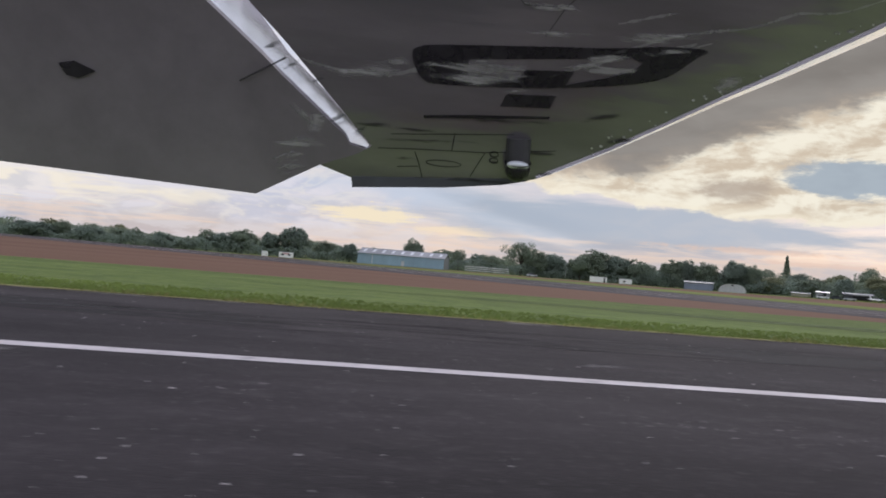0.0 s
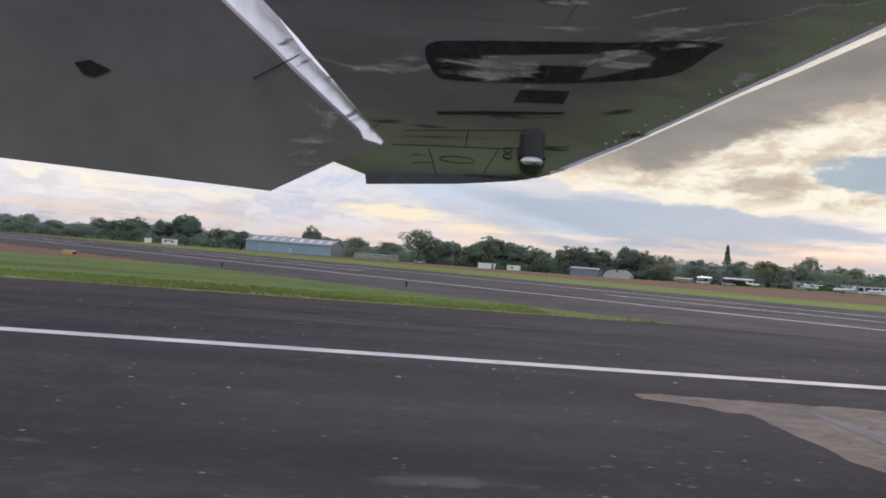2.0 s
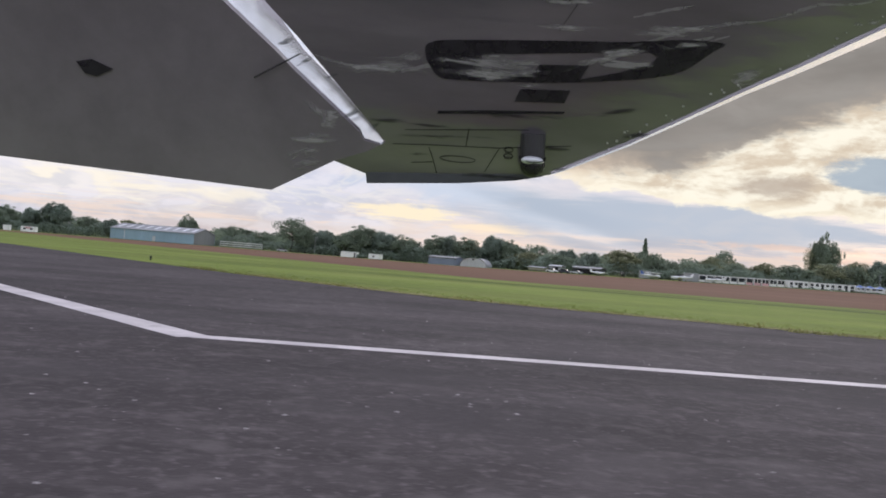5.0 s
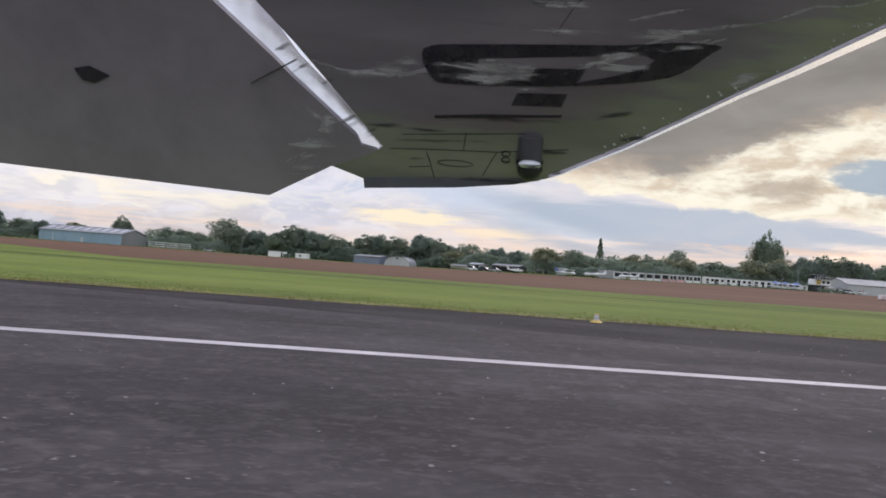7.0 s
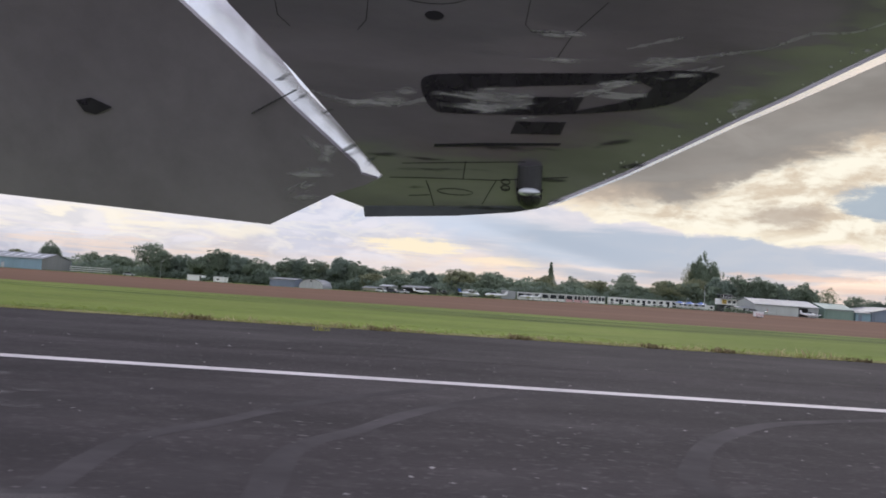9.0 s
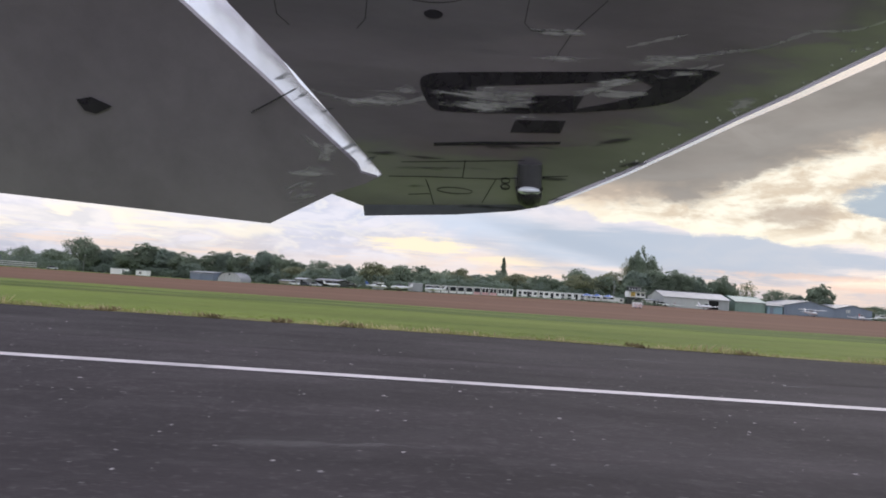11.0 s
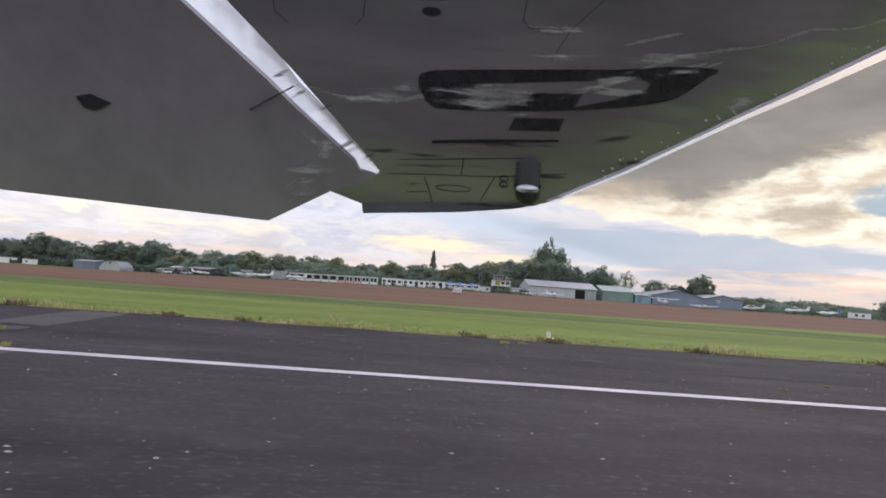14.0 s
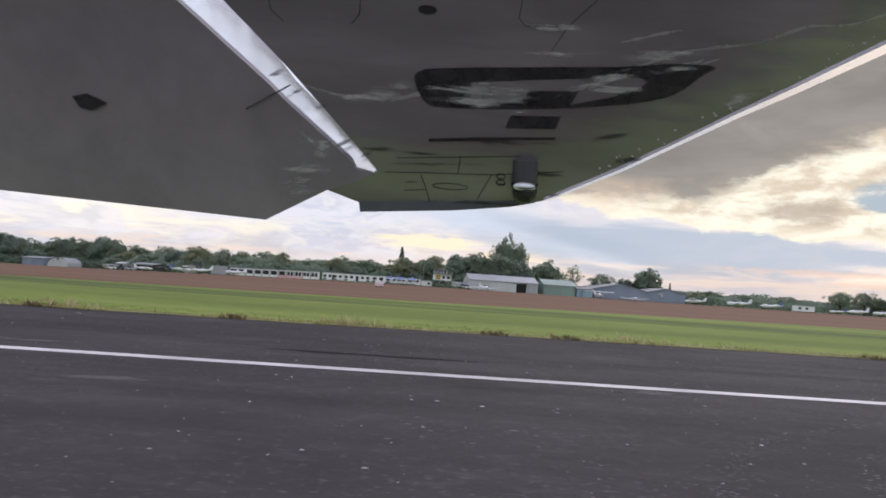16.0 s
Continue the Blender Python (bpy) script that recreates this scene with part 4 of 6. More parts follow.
patch("concrete_strip", [(271.5, 25.2), (272.9, 25.4), (273.2, 21.0), (273.4, 16.3), (272.4, 16.1), (271.9, 20.0)], M["slab"], "grey concrete slab let into the shoulder")
patch("broken_edge", [(271.9, 18.0), (272.6, 18.5), (273.3, 18.3), (273.4, 17.6), (272.6, 17.9)], M["tar"], "dark broken edge across the concrete", 0.0074)
patch("broken_edge", [(272.2, 16.9), (273.0, 17.1), (273.6, 16.7), (273.5, 16.3), (272.9, 16.6)], M["tar"], "dark broken edge across the concrete", 0.0074)
patch("broken_edge", [(271.8, 14.0), (273.3, 14.2), (273.4, 13.6), (272.6, 13.75)], M["tar"], "dark broken edge across the concrete", 0.0074)
patch("concrete_strip", [(265.5, 6.0), (269.9, 6.0), (270.2, 2.5), (265.5, 2.5)], M["slab"], "grey concrete slab let into the runway")


def surf(x, y):
    """Height of the paving under a small flat thing."""
    return 0.0054 if y > 17.2 else 0.0062 if 82 < x < 197 or 271 < x < 276 else 0.0032 if x < 85 else 0.0012


def scar(pts, width, mat, label, name="tyre_mark", z=None):
    z = surf(*pts[len(pts) // 2]) + 0.0008 if z is None else z
    bm = bmesh.new()
    prev = None
    for i, p in enumerate(pts):
        p0, p1 = Vector(pts[max(0, i - 1)]), Vector(pts[min(len(pts) - 1, i + 1)])
        d = (p1 - p0).normalized()
        w = width * (0.85 + 0.2 * noise.noise(Vector((p[0] * 1.3, p[1] * 1.3, 2)))) / 2 * min(1.0, 0.25 + i * 0.4, 0.25 + (len(pts) - 1 - i) * 0.4)
        cur = (bm.verts.new((p[0] - d.y * w, p[1] + d.x * w, z)), bm.verts.new((p[0] + d.y * w, p[1] - d.x * w, z)))
        if prev:
            bm.faces.new((prev[0], cur[0], cur[1], prev[1]))
        prev = cur
    return tagged(part(name, bm, mat), label, "mark", kind="structure")


def soft_mark(name, p, q, width, mat, label, z=None):
    """A stain or worn streak with soft ends, from p to q."""
    p, q = Vector(p), Vector(q)
    d = (q - p).normalized() * width / 2
    z = max(surf(*p), surf(*q)) + 0.0012 if z is None else z
    verts = [(p.x + d.y, p.y - d.x, z), (q.x + d.y, q.y - d.x, z), (q.x - d.y, q.y + d.x, z), (p.x - d.y, p.y + d.x, z)]
    ob = raw(name, verts, [(0, 1, 2, 3)], mat)
    layer = ob.data.uv_layers.new(name="across")
    for k, uv in enumerate(((0, 0), (1, 0), (1, 1), (0, 1))):
        layer.data[k].uv = uv
    return tagged(ob, label, "mark", kind="structure")


M["dust"] = smear_material("pale_dusty_wear", (0.135, 0.119, 0.121), 0.62, (2.6, 2.6, 1.0), 0.95)
M["grime"] = smear_material("dark_oily_grime", (0.020, 0.0165, 0.0185), 0.75, (0.22, 0.9, 1.0), 0.95)
M["soil_edge"] = smear_material("dry_soil_spill", (0.120, 0.105, 0.088), 0.85, (0.9, 1.5, 1.0), 0.95)
M["mown"] = smear_material("darker_mown_band", (0.098, 0.138, 0.028), 0.62, (0.03, 0.25, 1.0), 0.95)
for x0, x1, y0, y1 in ((50, 68, 18.3, 18.6), (62, 86, 19.6, 19.9), (40, 60, 20.6, 20.2), (20, 44, 18.8, 19.4), (2, 28, 19.6, 19.2)):
    soft_mark("dark_stain", (x0, y0), (x1, y1), 5.4, M["grime"], "dark weathered band of asphalt near the grass")
for p, q, wd in (((72.95, 16.6), (72.8, 12.9), 0.5), ((72.85, 13.4), (72.65, 10.2), 0.5), ((71.6, 17.4), (72.9, 15.4), 0.5), ((69.25, 10.6), (68.95, 8.0), 0.45), ((68.95, 8.4), (68.9, 5.6), 0.4), ((69.3, 11.0), (69.9, 9.9), 0.5), ((66.0, 12.2), (64.4, 11.4), 0.5), ((190.4, 7.0), (194.2, 7.3), 0.5), ((190.4, 6.3), (194.2, 6.4), 0.4), ((194.6, 10.6), (197.8, 10.9), 1.3), ((195.4, 9.0), (199.0, 8.4), 3.2), ((195.0, 6.8), (199.5, 6.2), 2.6), ((248.1, 14.2), (249.9, 14.5), 1.5),
                 ((248.5, 13.4), (248.4, 9.8), 0.6), ((248.0, 10.2), (249.4, 10.0), 0.7), ((260.0, 20.4), (260.7, 17.0), 0.8), ((259.9, 22.4), (260.5, 19.8), 0.5), ((264.6, 26.6), (264.4, 22.0), 0.45),
                 ((262.8, 27.4), (264.7, 25.2), 0.5), ((278.6, 21.8), (279.5, 22.3), 0.8), ((281.6, 22.9), (281.8, 21.2), 0.4), ((291.2, 24.4), (291.6, 22.8), 0.5), ((256.0, 25.8), (256.6, 24.4), 0.4), ((253.8, 17.6), (255.6, 17.9), 0.8), ((256.5, 19.2), (258.4, 19.6), 0.7)):
    soft_mark("worn_streak", p, q, wd, M["dust"], "pale worn streak across the asphalt")
rnd = random.Random(77)
for k in range(46):
    x, y, ln_ = rnd.uniform(12, 84) if k < 20 else rnd.uniform(198, 325), rnd.uniform(4, 23), rnd.uniform(0.8, 2.6)
    soft_mark("worn_streak", (x, y), (x + ln_, y + rnd.gauss(0, 0.5)), rnd.uniform(0.25, 0.8), M["dust"], "pale worn streak across the asphalt")
for k in range(30):
    x, ln_ = 14 + 2.4 * k + rnd.uniform(-0.6, 0.6), rnd.uniform(1.8, 4.5)
    y = edge_a(x) - rnd.uniform(0.1, 0.5)
    soft_mark("soil_spill", (x, y), (x + ln_, y + 0.02 * ln_), rnd.uniform(0.5, 1.3), M["soil_edge"], "dry soil spilt along the asphalt edge")
soft_mark("dark_stain", (194.25, 10.4), (194.45, 4.6), 0.36, M["grime"], "dark broken joint across the asphalt")
soft_mark("dark_stain", (180.0, 15.6), (193.5, 15.2), 3.0, M["grime"], "dark weathered band of asphalt near the grass")
soft_mark("mown_band", (120, 62), (420, 56), 24.0, M["mown"], "darker mown band along the grass strip", 0.024)
soft_mark("mown_band", (10, 41), (78, 33), 7.0, M["mown"], "darker mown band along the grass strip", 0.024)

TRAILS = (((69.0, 10.4), (69.3, 8.8), (68.9, 7.0)), ((72.3, 12.3), (72.9, 10.6)), ((302.0, 4.0), (302.6, 6.0), (304.0, 8.6), (306.6, 10.8)),
          ((303.3, 4.0), (303.9, 6.0), (305.2, 8.4), (307.6, 10.4)), ((247.6, 4.5), (246.8, 7.0), (246.0, 9.5)), ((258.8, 10.2), (259.3, 9.0)))
M["flake"] = material("worn_asphalt_flakes", (0.115, 0.102, 0.104), 0.95, vary=0.3, scale=6.0, island=0.9, spec=0.1)
M["tyre"] = material("tyre_scuffs", (0.064, 0.056, 0.059), 0.95, vary=0.35, scale=3.0, second=(0.046, 0.040, 0.043), spec=0.1)
M["crack"] = material("tar_filled_crack", (0.012, 0.011, 0.012), 0.95, vary=0.3, scale=5.0, spec=0.05)
for dx in (0.0, -1.3):
    scar(bent([(201.5 + dx, 3.0), (201.3 + dx, 6.8), (201.8 + dx, 8.3), (202.6 + dx, 10.2), (204.2 + dx, 12.6)]), 0.28, M["tyre"], "curved pale tyre mark on the asphalt")
scar(bent([(204.8, 3.0), (204.5, 6.3), (204.8, 7.6), (205.6, 9.2), (207.0, 10.8), (209.6, 12.2)]), 0.3, M["tyre"], "curved pale tyre mark on the asphalt")
scar(bent([(83.6, 10.1), (83.5, 7.8), (83.6, 5.0)]), 0.20, M["chip"], "pale painted scar on the concrete", z=0.0085)
scar(bent([(89.0, 9.9), (90.0, 9.1)]), 0.14, M["chip"], "pale painted scar on the concrete", z=0.0085)
scar(bent([(293.1, 5.2), (293.1, 7.0), (293.15, 9.0), (293.1, 10.6)]), 0.09, M["flake"], "pale crack across the asphalt", "crack")
scar([(254.3 + k * 0.25, 14.9 + 0.04 * k) for k in range(10)], 0.34, M["crack"], "long dark tar-filled crack", "crack")
scar([(297.6 + k * 0.4, 16.0 + 0.05 * math.sin(k * 1.7)) for k in range(11)], 0.38, M["crack"], "long dark tar-filled crack", "crack")

# pale stone chips and worn flakes, in loose clusters
def flakes(name, spots, mat, label, seed, dome):
    rnd = random.Random(seed)
    verts, faces = [], []
    for x, y, r, long, z in spots(rnd):
        if abs(y - 13) < 0.3:
            continue
        b0, n = len(verts), 6
        spin = rnd.uniform(0, 1)
        for rr, hh in ((1.0, 0.0), (0.6, dome * r)):
            for j in range(n):
                t = 2 * math.pi * (j + spin) / n
                k = rr * r * (0.75 + 0.5 * noise.noise(Vector((x * 9 + math.cos(t), y * 9 + math.sin(t), 3))))
                verts.append((x + k * long * math.cos(t), y + k * math.sin(t), z + hh))
        for j in range(n):
            j1 = (j + 1) % n
            faces.append((b0 + j, b0 + j1, b0 + n + j1, b0 + n + j))
        faces.append(tuple(range(b0 + n, b0 + 2 * n)))
    return tagged(raw(name, verts, faces, mat), label, "stones", kind="stuff")


def chips(rnd):
    for k in range(16000):
        x, y = rnd.uniform(10, 330), 2.6 + 20 * rnd.random() ** 1.6
        r = rnd.uniform(0.008, 0.020) if rnd.random() < 0.80 else rnd.uniform(0.020, 0.040)
        yield x, y, r, rnd.uniform(0.65, 1.0), surf(x, y)


def worn(rnd):
    for trail in TRAILS:
        for px, py in bent(trail, 26):
            for j in range(5):
                yield px + rnd.gauss(0, 0.09), py + rnd.gauss(0, 0.09), rnd.uniform(0.008, 0.026), rnd.uniform(0.8, 1.5), surf(px, py)
    for k in range(420):
        cx, cy = rnd.uniform(10, 330), rnd.uniform(2.6, 23)
        for j in range(rnd.randint(4, 26)):
            yield cx + rnd.gauss(0, 0.6), cy + rnd.gauss(0, 0.3), rnd.uniform(0.010, 0.045), rnd.uniform(0.8, 1.8), surf(cx, cy)


flakes("stone_chips", chips, M["chip"], "pale stone chips scattered on the asphalt", 3, 0.22)
flakes("worn_flakes", worn, M["flake"], "pale worn flakes in the asphalt surface", 4, 0.01)


# ragged verge of grass and dry stalks at the pavement's edge
def blades(name, count, where, height, width, mat, label, seed):
    rnd = random.Random(seed)
    verts, faces = [], []
    for k in range(count):
        x, y, s = where(rnd)
        hgt = height * s * rnd.uniform(0.5, 1.3)
        for j in range(3):
            t = rnd.uniform(0, math.pi)
            lx, ly = rnd.gauss(0, 0.35) * hgt, rnd.gauss(0, 0.35) * hgt
            ox, oy = x + rnd.gauss(0, 0.05), y + rnd.gauss(0, 0.05)
            w = width * rnd.uniform(0.6, 1.4)
            b0 = len(verts)
            verts += [(ox - w * math.cos(t), oy - w * math.sin(t), 0.01), (ox + w * math.cos(t), oy + w * math.sin(t), 0.01),
                      (ox + lx * 0.4 + w * 0.6, oy + ly * 0.4, hgt * 0.6), (ox + lx, oy + ly, hgt)]
            faces += [(b0, b0 + 1, b0 + 2), (b0, b0 + 2, b0 + 3)]
    return tagged(raw(name, verts, faces, mat), label, "grass", kind="stuff")


def at_edge(rnd):
    x = rnd.uniform(-5, 420)
    while 87 < x < 128:
        x = rnd.uniform(-5, 420)
    e = edge_a(x) if (x > 150 or x < 95) else green_near(x)
    clump = max(0.15, noise.noise(Vector((x * 0.35, 2.0, 0))) + 0.55)
    return x, e + wob(x, 0.22, 0.5) + abs(rnd.gauss(0, 0.55)) - 0.10, clump


def in_grass(rnd):
    x = rnd.uniform(-5, 420)
    while 84 < x < 128:
        x = rnd.uniform(-5, 420)
    e = edge_a(x) if (x > 150 or x < 95) else green_near(x)
    return x, e + 0.4 + 4.5 * rnd.random() ** 1.7, 0.9


def late_edge(rnd):
    x, y, s = at_edge(rnd)
    while x < 195:
        x, y, s = at_edge(rnd)
    return x, y, s


blades("verge_tufts", 9000, at_edge, 0.13, 0.024, M["verge"], "ragged dry grass tufts along the asphalt edge", 21)
blades("dry_stalks", 3000, late_edge, 0.27, 0.013, M["straw"], "straw-coloured dry stalks along the asphalt edge", 22)
M["brown"] = material("brown_withered_grass", (0.20, 0.155, 0.085), 0.95, vary=0.3, scale=2.0, island=0.6, spec=0.1)


def clumped(rnd):
    x, y, s = late_edge(rnd)
    while noise.noise(Vector((x * 0.9, 5.0, 0))) < 0.22:
        x, y, s = late_edge(rnd)
    return x, y - 0.12, 0.8


blades("withered_tufts", 1600, clumped, 0.17, 0.030, M["brown"], "brown withered tufts along the asphalt edge", 24)
M["blade"] = material("green_grass_blades", (0.235, 0.285, 0.075), 0.8, vary=0.25, scale=0.8, second=(0.19, 0.235, 0.06), island=0.35, spec=0.25)
M["lush_blade"] = material("lush_grass_blades", (0.205, 0.265, 0.078), 0.8, vary=0.25, scale=0.8, second=(0.16, 0.21, 0.058), island=0.3, spec=0.25)


def on_island(rnd):
    x, y, s = in_grass(rnd)
    while x > 86:
        x, y, s = in_grass(rnd)
    return x, y, s


def on_strip(rnd):
    x, y, s = in_grass(rnd)
    while x < 128:
        x, y, s = in_grass(rnd)
    return x, y, s


for key in ("blade", "lush_blade", "verge", "straw"):
    translucent(M[key], 0.65)
blades("grass_blades", 18000, on_strip, 0.045, 0.022, M["blade"], "green grass blades of the mown strip", 23)
blades("grass_blades", 16000, on_island, 0.085, 0.03, M["lush_blade"], "longer dark green grass blades of the island", 25)


# weeds growing through the asphalt
rnd = random.Random(9)
for x, y, s in ((293.2, 10.9, 1.5), (293.2, 10.1, 1.1), (293.1, 9.3, 0.7), (293.15, 10.5, 1.2), (291.9, 9.7, 0.9), (288.8, 16.5, 0.45), (283.4, 23.7, 1.0), (283.9, 23.9, 0.8), (288.9, 13.4, 0.5), (287.4, 15.2, 0.4), (200.0, 25.6, 1.8), (248.4, 10.1, 1.1), (248.7, 10.3, 0.7), (248.6, 12.9, 0.6), (273.2, 16.6, 0.9), (271.9, 13.6, 0.6), (274.6, 13.6, 0.9)):
    verts, faces = [], []
    for j in range(70):
        t, r = rnd.uniform(0, 6.283), 0.14 * s * rnd.random()
        ox, oy = x + r * math.cos(t), y + r * math.sin(t)
        hh, w = 0.075 * s * rnd.uniform(0.4, 1.3), 0.012
        b0 = len(verts)
        verts += [(ox - w, oy, 0.0), (ox + w, oy, 0.0), (ox + rnd.gauss(0, 0.05), oy + rnd.gauss(0, 0.05), hh)]
        faces.append((b0, b0 + 1, b0 + 2))
    tagged(raw("weed", verts, faces, M["verge"]), "dry yellowish weed growing through the asphalt", "weed", "weeds on the runway")


# ---- runway lights and approach light boxes ----
M["yellow"] = material("yellow_paint", (0.62, 0.42, 0.10), 0.55, vary=0.2, scale=6.0)
M["orange"] = material("faded_orange_paint", (0.74, 0.45, 0.13), 0.55, vary=0.2, scale=5.0)
M["cream"] = material("pale_cream_paint", (0.72, 0.64, 0.42), 0.6, vary=0.2, scale=5.0)
M["white"] = material("white_paint", (0.78, 0.77, 0.75), 0.5, vary=0.12, scale=2.0)
M["steel"] = material("galvanised_steel", (0.45, 0.46, 0.47), 0.4, 0.8, vary=0.2, scale=5.0)


def edge_light(x, y):
    t = empty("runway_light", pose(x, y, 0.014) @ Matrix.Scale(0.7, 4), "white runway edge light on a yellow dish in the grass", "runway light", "runway edge lights")
    bm = bmesh.new()
    bmesh.ops.create_cone(bm, cap_ends=True, segments=20, radius1=0.27, radius2=0.12, depth=0.09, matrix=Matrix.Translation((0, 0, 0.05)))
    part("dish", bm, M["yellow"], t, "yellow dish base")
    bm = rod(bmesh.new(), (0, 0, 0.08), (0, 0, 0.33), 0.105, 0.085, 16)
    part("lantern", bm, M["white"], t, "white lantern drum")
    part("cap", rod(bmesh.new(), (0, 0, 0.33), (0, 0, 0.36), 0.11, 0.09, 16), M["yellow"], t)
    part("collar", rod(bmesh.new(), (0, 0, 0.17), (0, 0, 0.19), 0.112, 0.112, 16), M["steel"], t)


for x, y in ((63.6, 24.4), (173.7, 25.2), (285.2, 27.6)):
    edge_light(x, y)


def light_box(x, y):
    t = empty("approach_light_box", pose(x, y, 0.03, 0, 0, -18) @ Matrix.Scale(0.68, 4), "orange approach light box on short legs in the grass", "light box", "approach light boxes")
    part("box", cube(-0.42, 0.42, -0.28, 0.28, 0.26, 0.50, bevel=0.03), M["orange"], t)
    part("lid", cube(-0.45, 0.45, -0.31, 0.31, 0.502, 0.56, bevel=0.02), M["cream"], t, "pale cream lid")
    part("front_glass", cube(0.425, 0.44, -0.22, 0.22, 0.31, 0.44), M["black"], t, "dark front glass")
    for lx, ly in ((-0.3, -0.2), (0.3, -0.2), (0.0, 0.22)):
        leg = part("leg", rod(bmesh.new(), (lx, ly, 0.0), (lx, ly, 0.27), 0.025), M["steel"], t)
        part("foot", cube(lx - 0.07, lx + 0.07, ly - 0.07, ly + 0.07, 0.0, 0.015), M["steel"], leg)


light_box(63.7, 33.6)
light_box(63.5, 46.8)


def peg(x, y):
    t = empty("taxiway_light", pose(x, y, 0.02), "dark stubby taxiway light at the grass edge", "taxiway light", "taxiway lights")
    part("stem", rod(bmesh.new(), (0, 0, 0), (0, 0, 0.13), 0.045, 0.04, 10), M["black"], t)
    part("lens", rod(bmesh.new(), (0, 0, 0.13), (0, 0, 0.24), 0.06, 0.045, 12), M["black"], t, "dark blue lens")


for x, y in ((70.3, 51.6), (80.3, 40.6), (124.9, 50.7)):
    peg(x, y)


marker = empty("marker_board", pose(38.2, 24.3, 0.01, 0, 0, 8) @ Matrix.Scale(0.6, 4), "small white marker board in the grass", "marker")
part("board", cube(-0.22, 0.22, -0.02, 0.02, 0.06, 0.30, bevel=0.01), M["white"], marker)
part("foot", cube(-0.16, 0.16, -0.12, 0.12, 0.0, 0.06, bevel=0.01), M["steel"], marker)


# ---- buildings ----
M["blue_clad"] = material("pale_blue_cladding", (0.30, 0.42, 0.50), 0.5, vary=0.12, scale=0.8, stretch=(1, 1, 0.2))
M["blue_dark"] = material("slate_blue_cladding", (0.235, 0.27, 0.345), 0.55, vary=0.15, scale=0.8, stretch=(1, 1, 0.2))
M["grey_clad"] = material("pale_grey_cladding", (0.37, 0.375, 0.385), 0.55, vary=0.12, scale=0.7, stretch=(1, 1, 0.2))
M["pale_clad"] = material("weathered_pale_cladding", (0.54, 0.545, 0.54), 0.6, vary=0.15, scale=0.7, stretch=(1, 1, 0.2))
M["gable_grey"] = material("dark_grey_cladding", (0.21, 0.215, 0.225), 0.6, vary=0.15, scale=0.7, stretch=(1, 1, 0.2))
M["green_clad"] = material("grey_green_cladding", (0.235, 0.315, 0.275), 0.55, vary=0.15, scale=0.8, stretch=(1, 1, 0.2))
M["roof_grey"] = material("weathered_grey_roof_sheet", (0.29, 0.29, 0.305), 0.6, vary=0.2, scale=0.6, stretch=(1, 0.2, 1))
M["roof_light"] = material("roof_light_panel", (0.62, 0.63, 0.65), 0.35, vary=0.15, scale=0.8)
M["roof_green"] = material("pale_green_roof_sheet", (0.26, 0.33, 0.295), 0.6, vary=0.2, scale=0.6)
M["wall_white"] = material("white_stucco", (0.88, 0.87, 0.85), 0.6, vary=0.06, scale=0.9)
M["dark_wall"] = material("dark_stained_boards", (0.06, 0.065, 0.06), 0.7, vary=0.25, scale=1.0)
M["glass"] = material("dark_window_glass", (0.028, 0.032, 0.038), 0.28, vary=0.2, scale=1.0, spec=0.25)
# near-black colour stands in for the unlit space behind openings
M["inside"] = material("opening_shade", (0.012, 0.012, 0.013), 0.9, vary=0.2, scale=1.0)
M["red"] = material("red_paint", (0.52, 0.06, 0.07), 0.45, vary=0.15, scale=2.0)
M["pinkish"] = material("faded_red_and_white_paint", (0.66, 0.40, 0.40), 0.5, vary=0.15, scale=2.0)
M["blue_paint"] = material("blue_paint", (0.10, 0.17, 0.42), 0.45, vary=0.15, scale=2.0)
M["beige"] = material("beige_panels", (0.46, 0.43, 0.33), 0.7, vary=0.15, scale=1.2)


def ribbed(x0, x1, y, z0, z1, pitch=0.5, depth=0.05):
    """A wall sheet with upright ribs, facing -y."""
    bm = bmesh.new()
    box(bm, x0, x1, y, y + 0.12, z0, z1)
    x = x0 + pitch / 2
    while x < x1:
        box(bm, x - 0.06, x + 0.06, y - depth, y + 0.01, z0 + 0.02, z1 - 0.02)
        x += pitch
    return bm


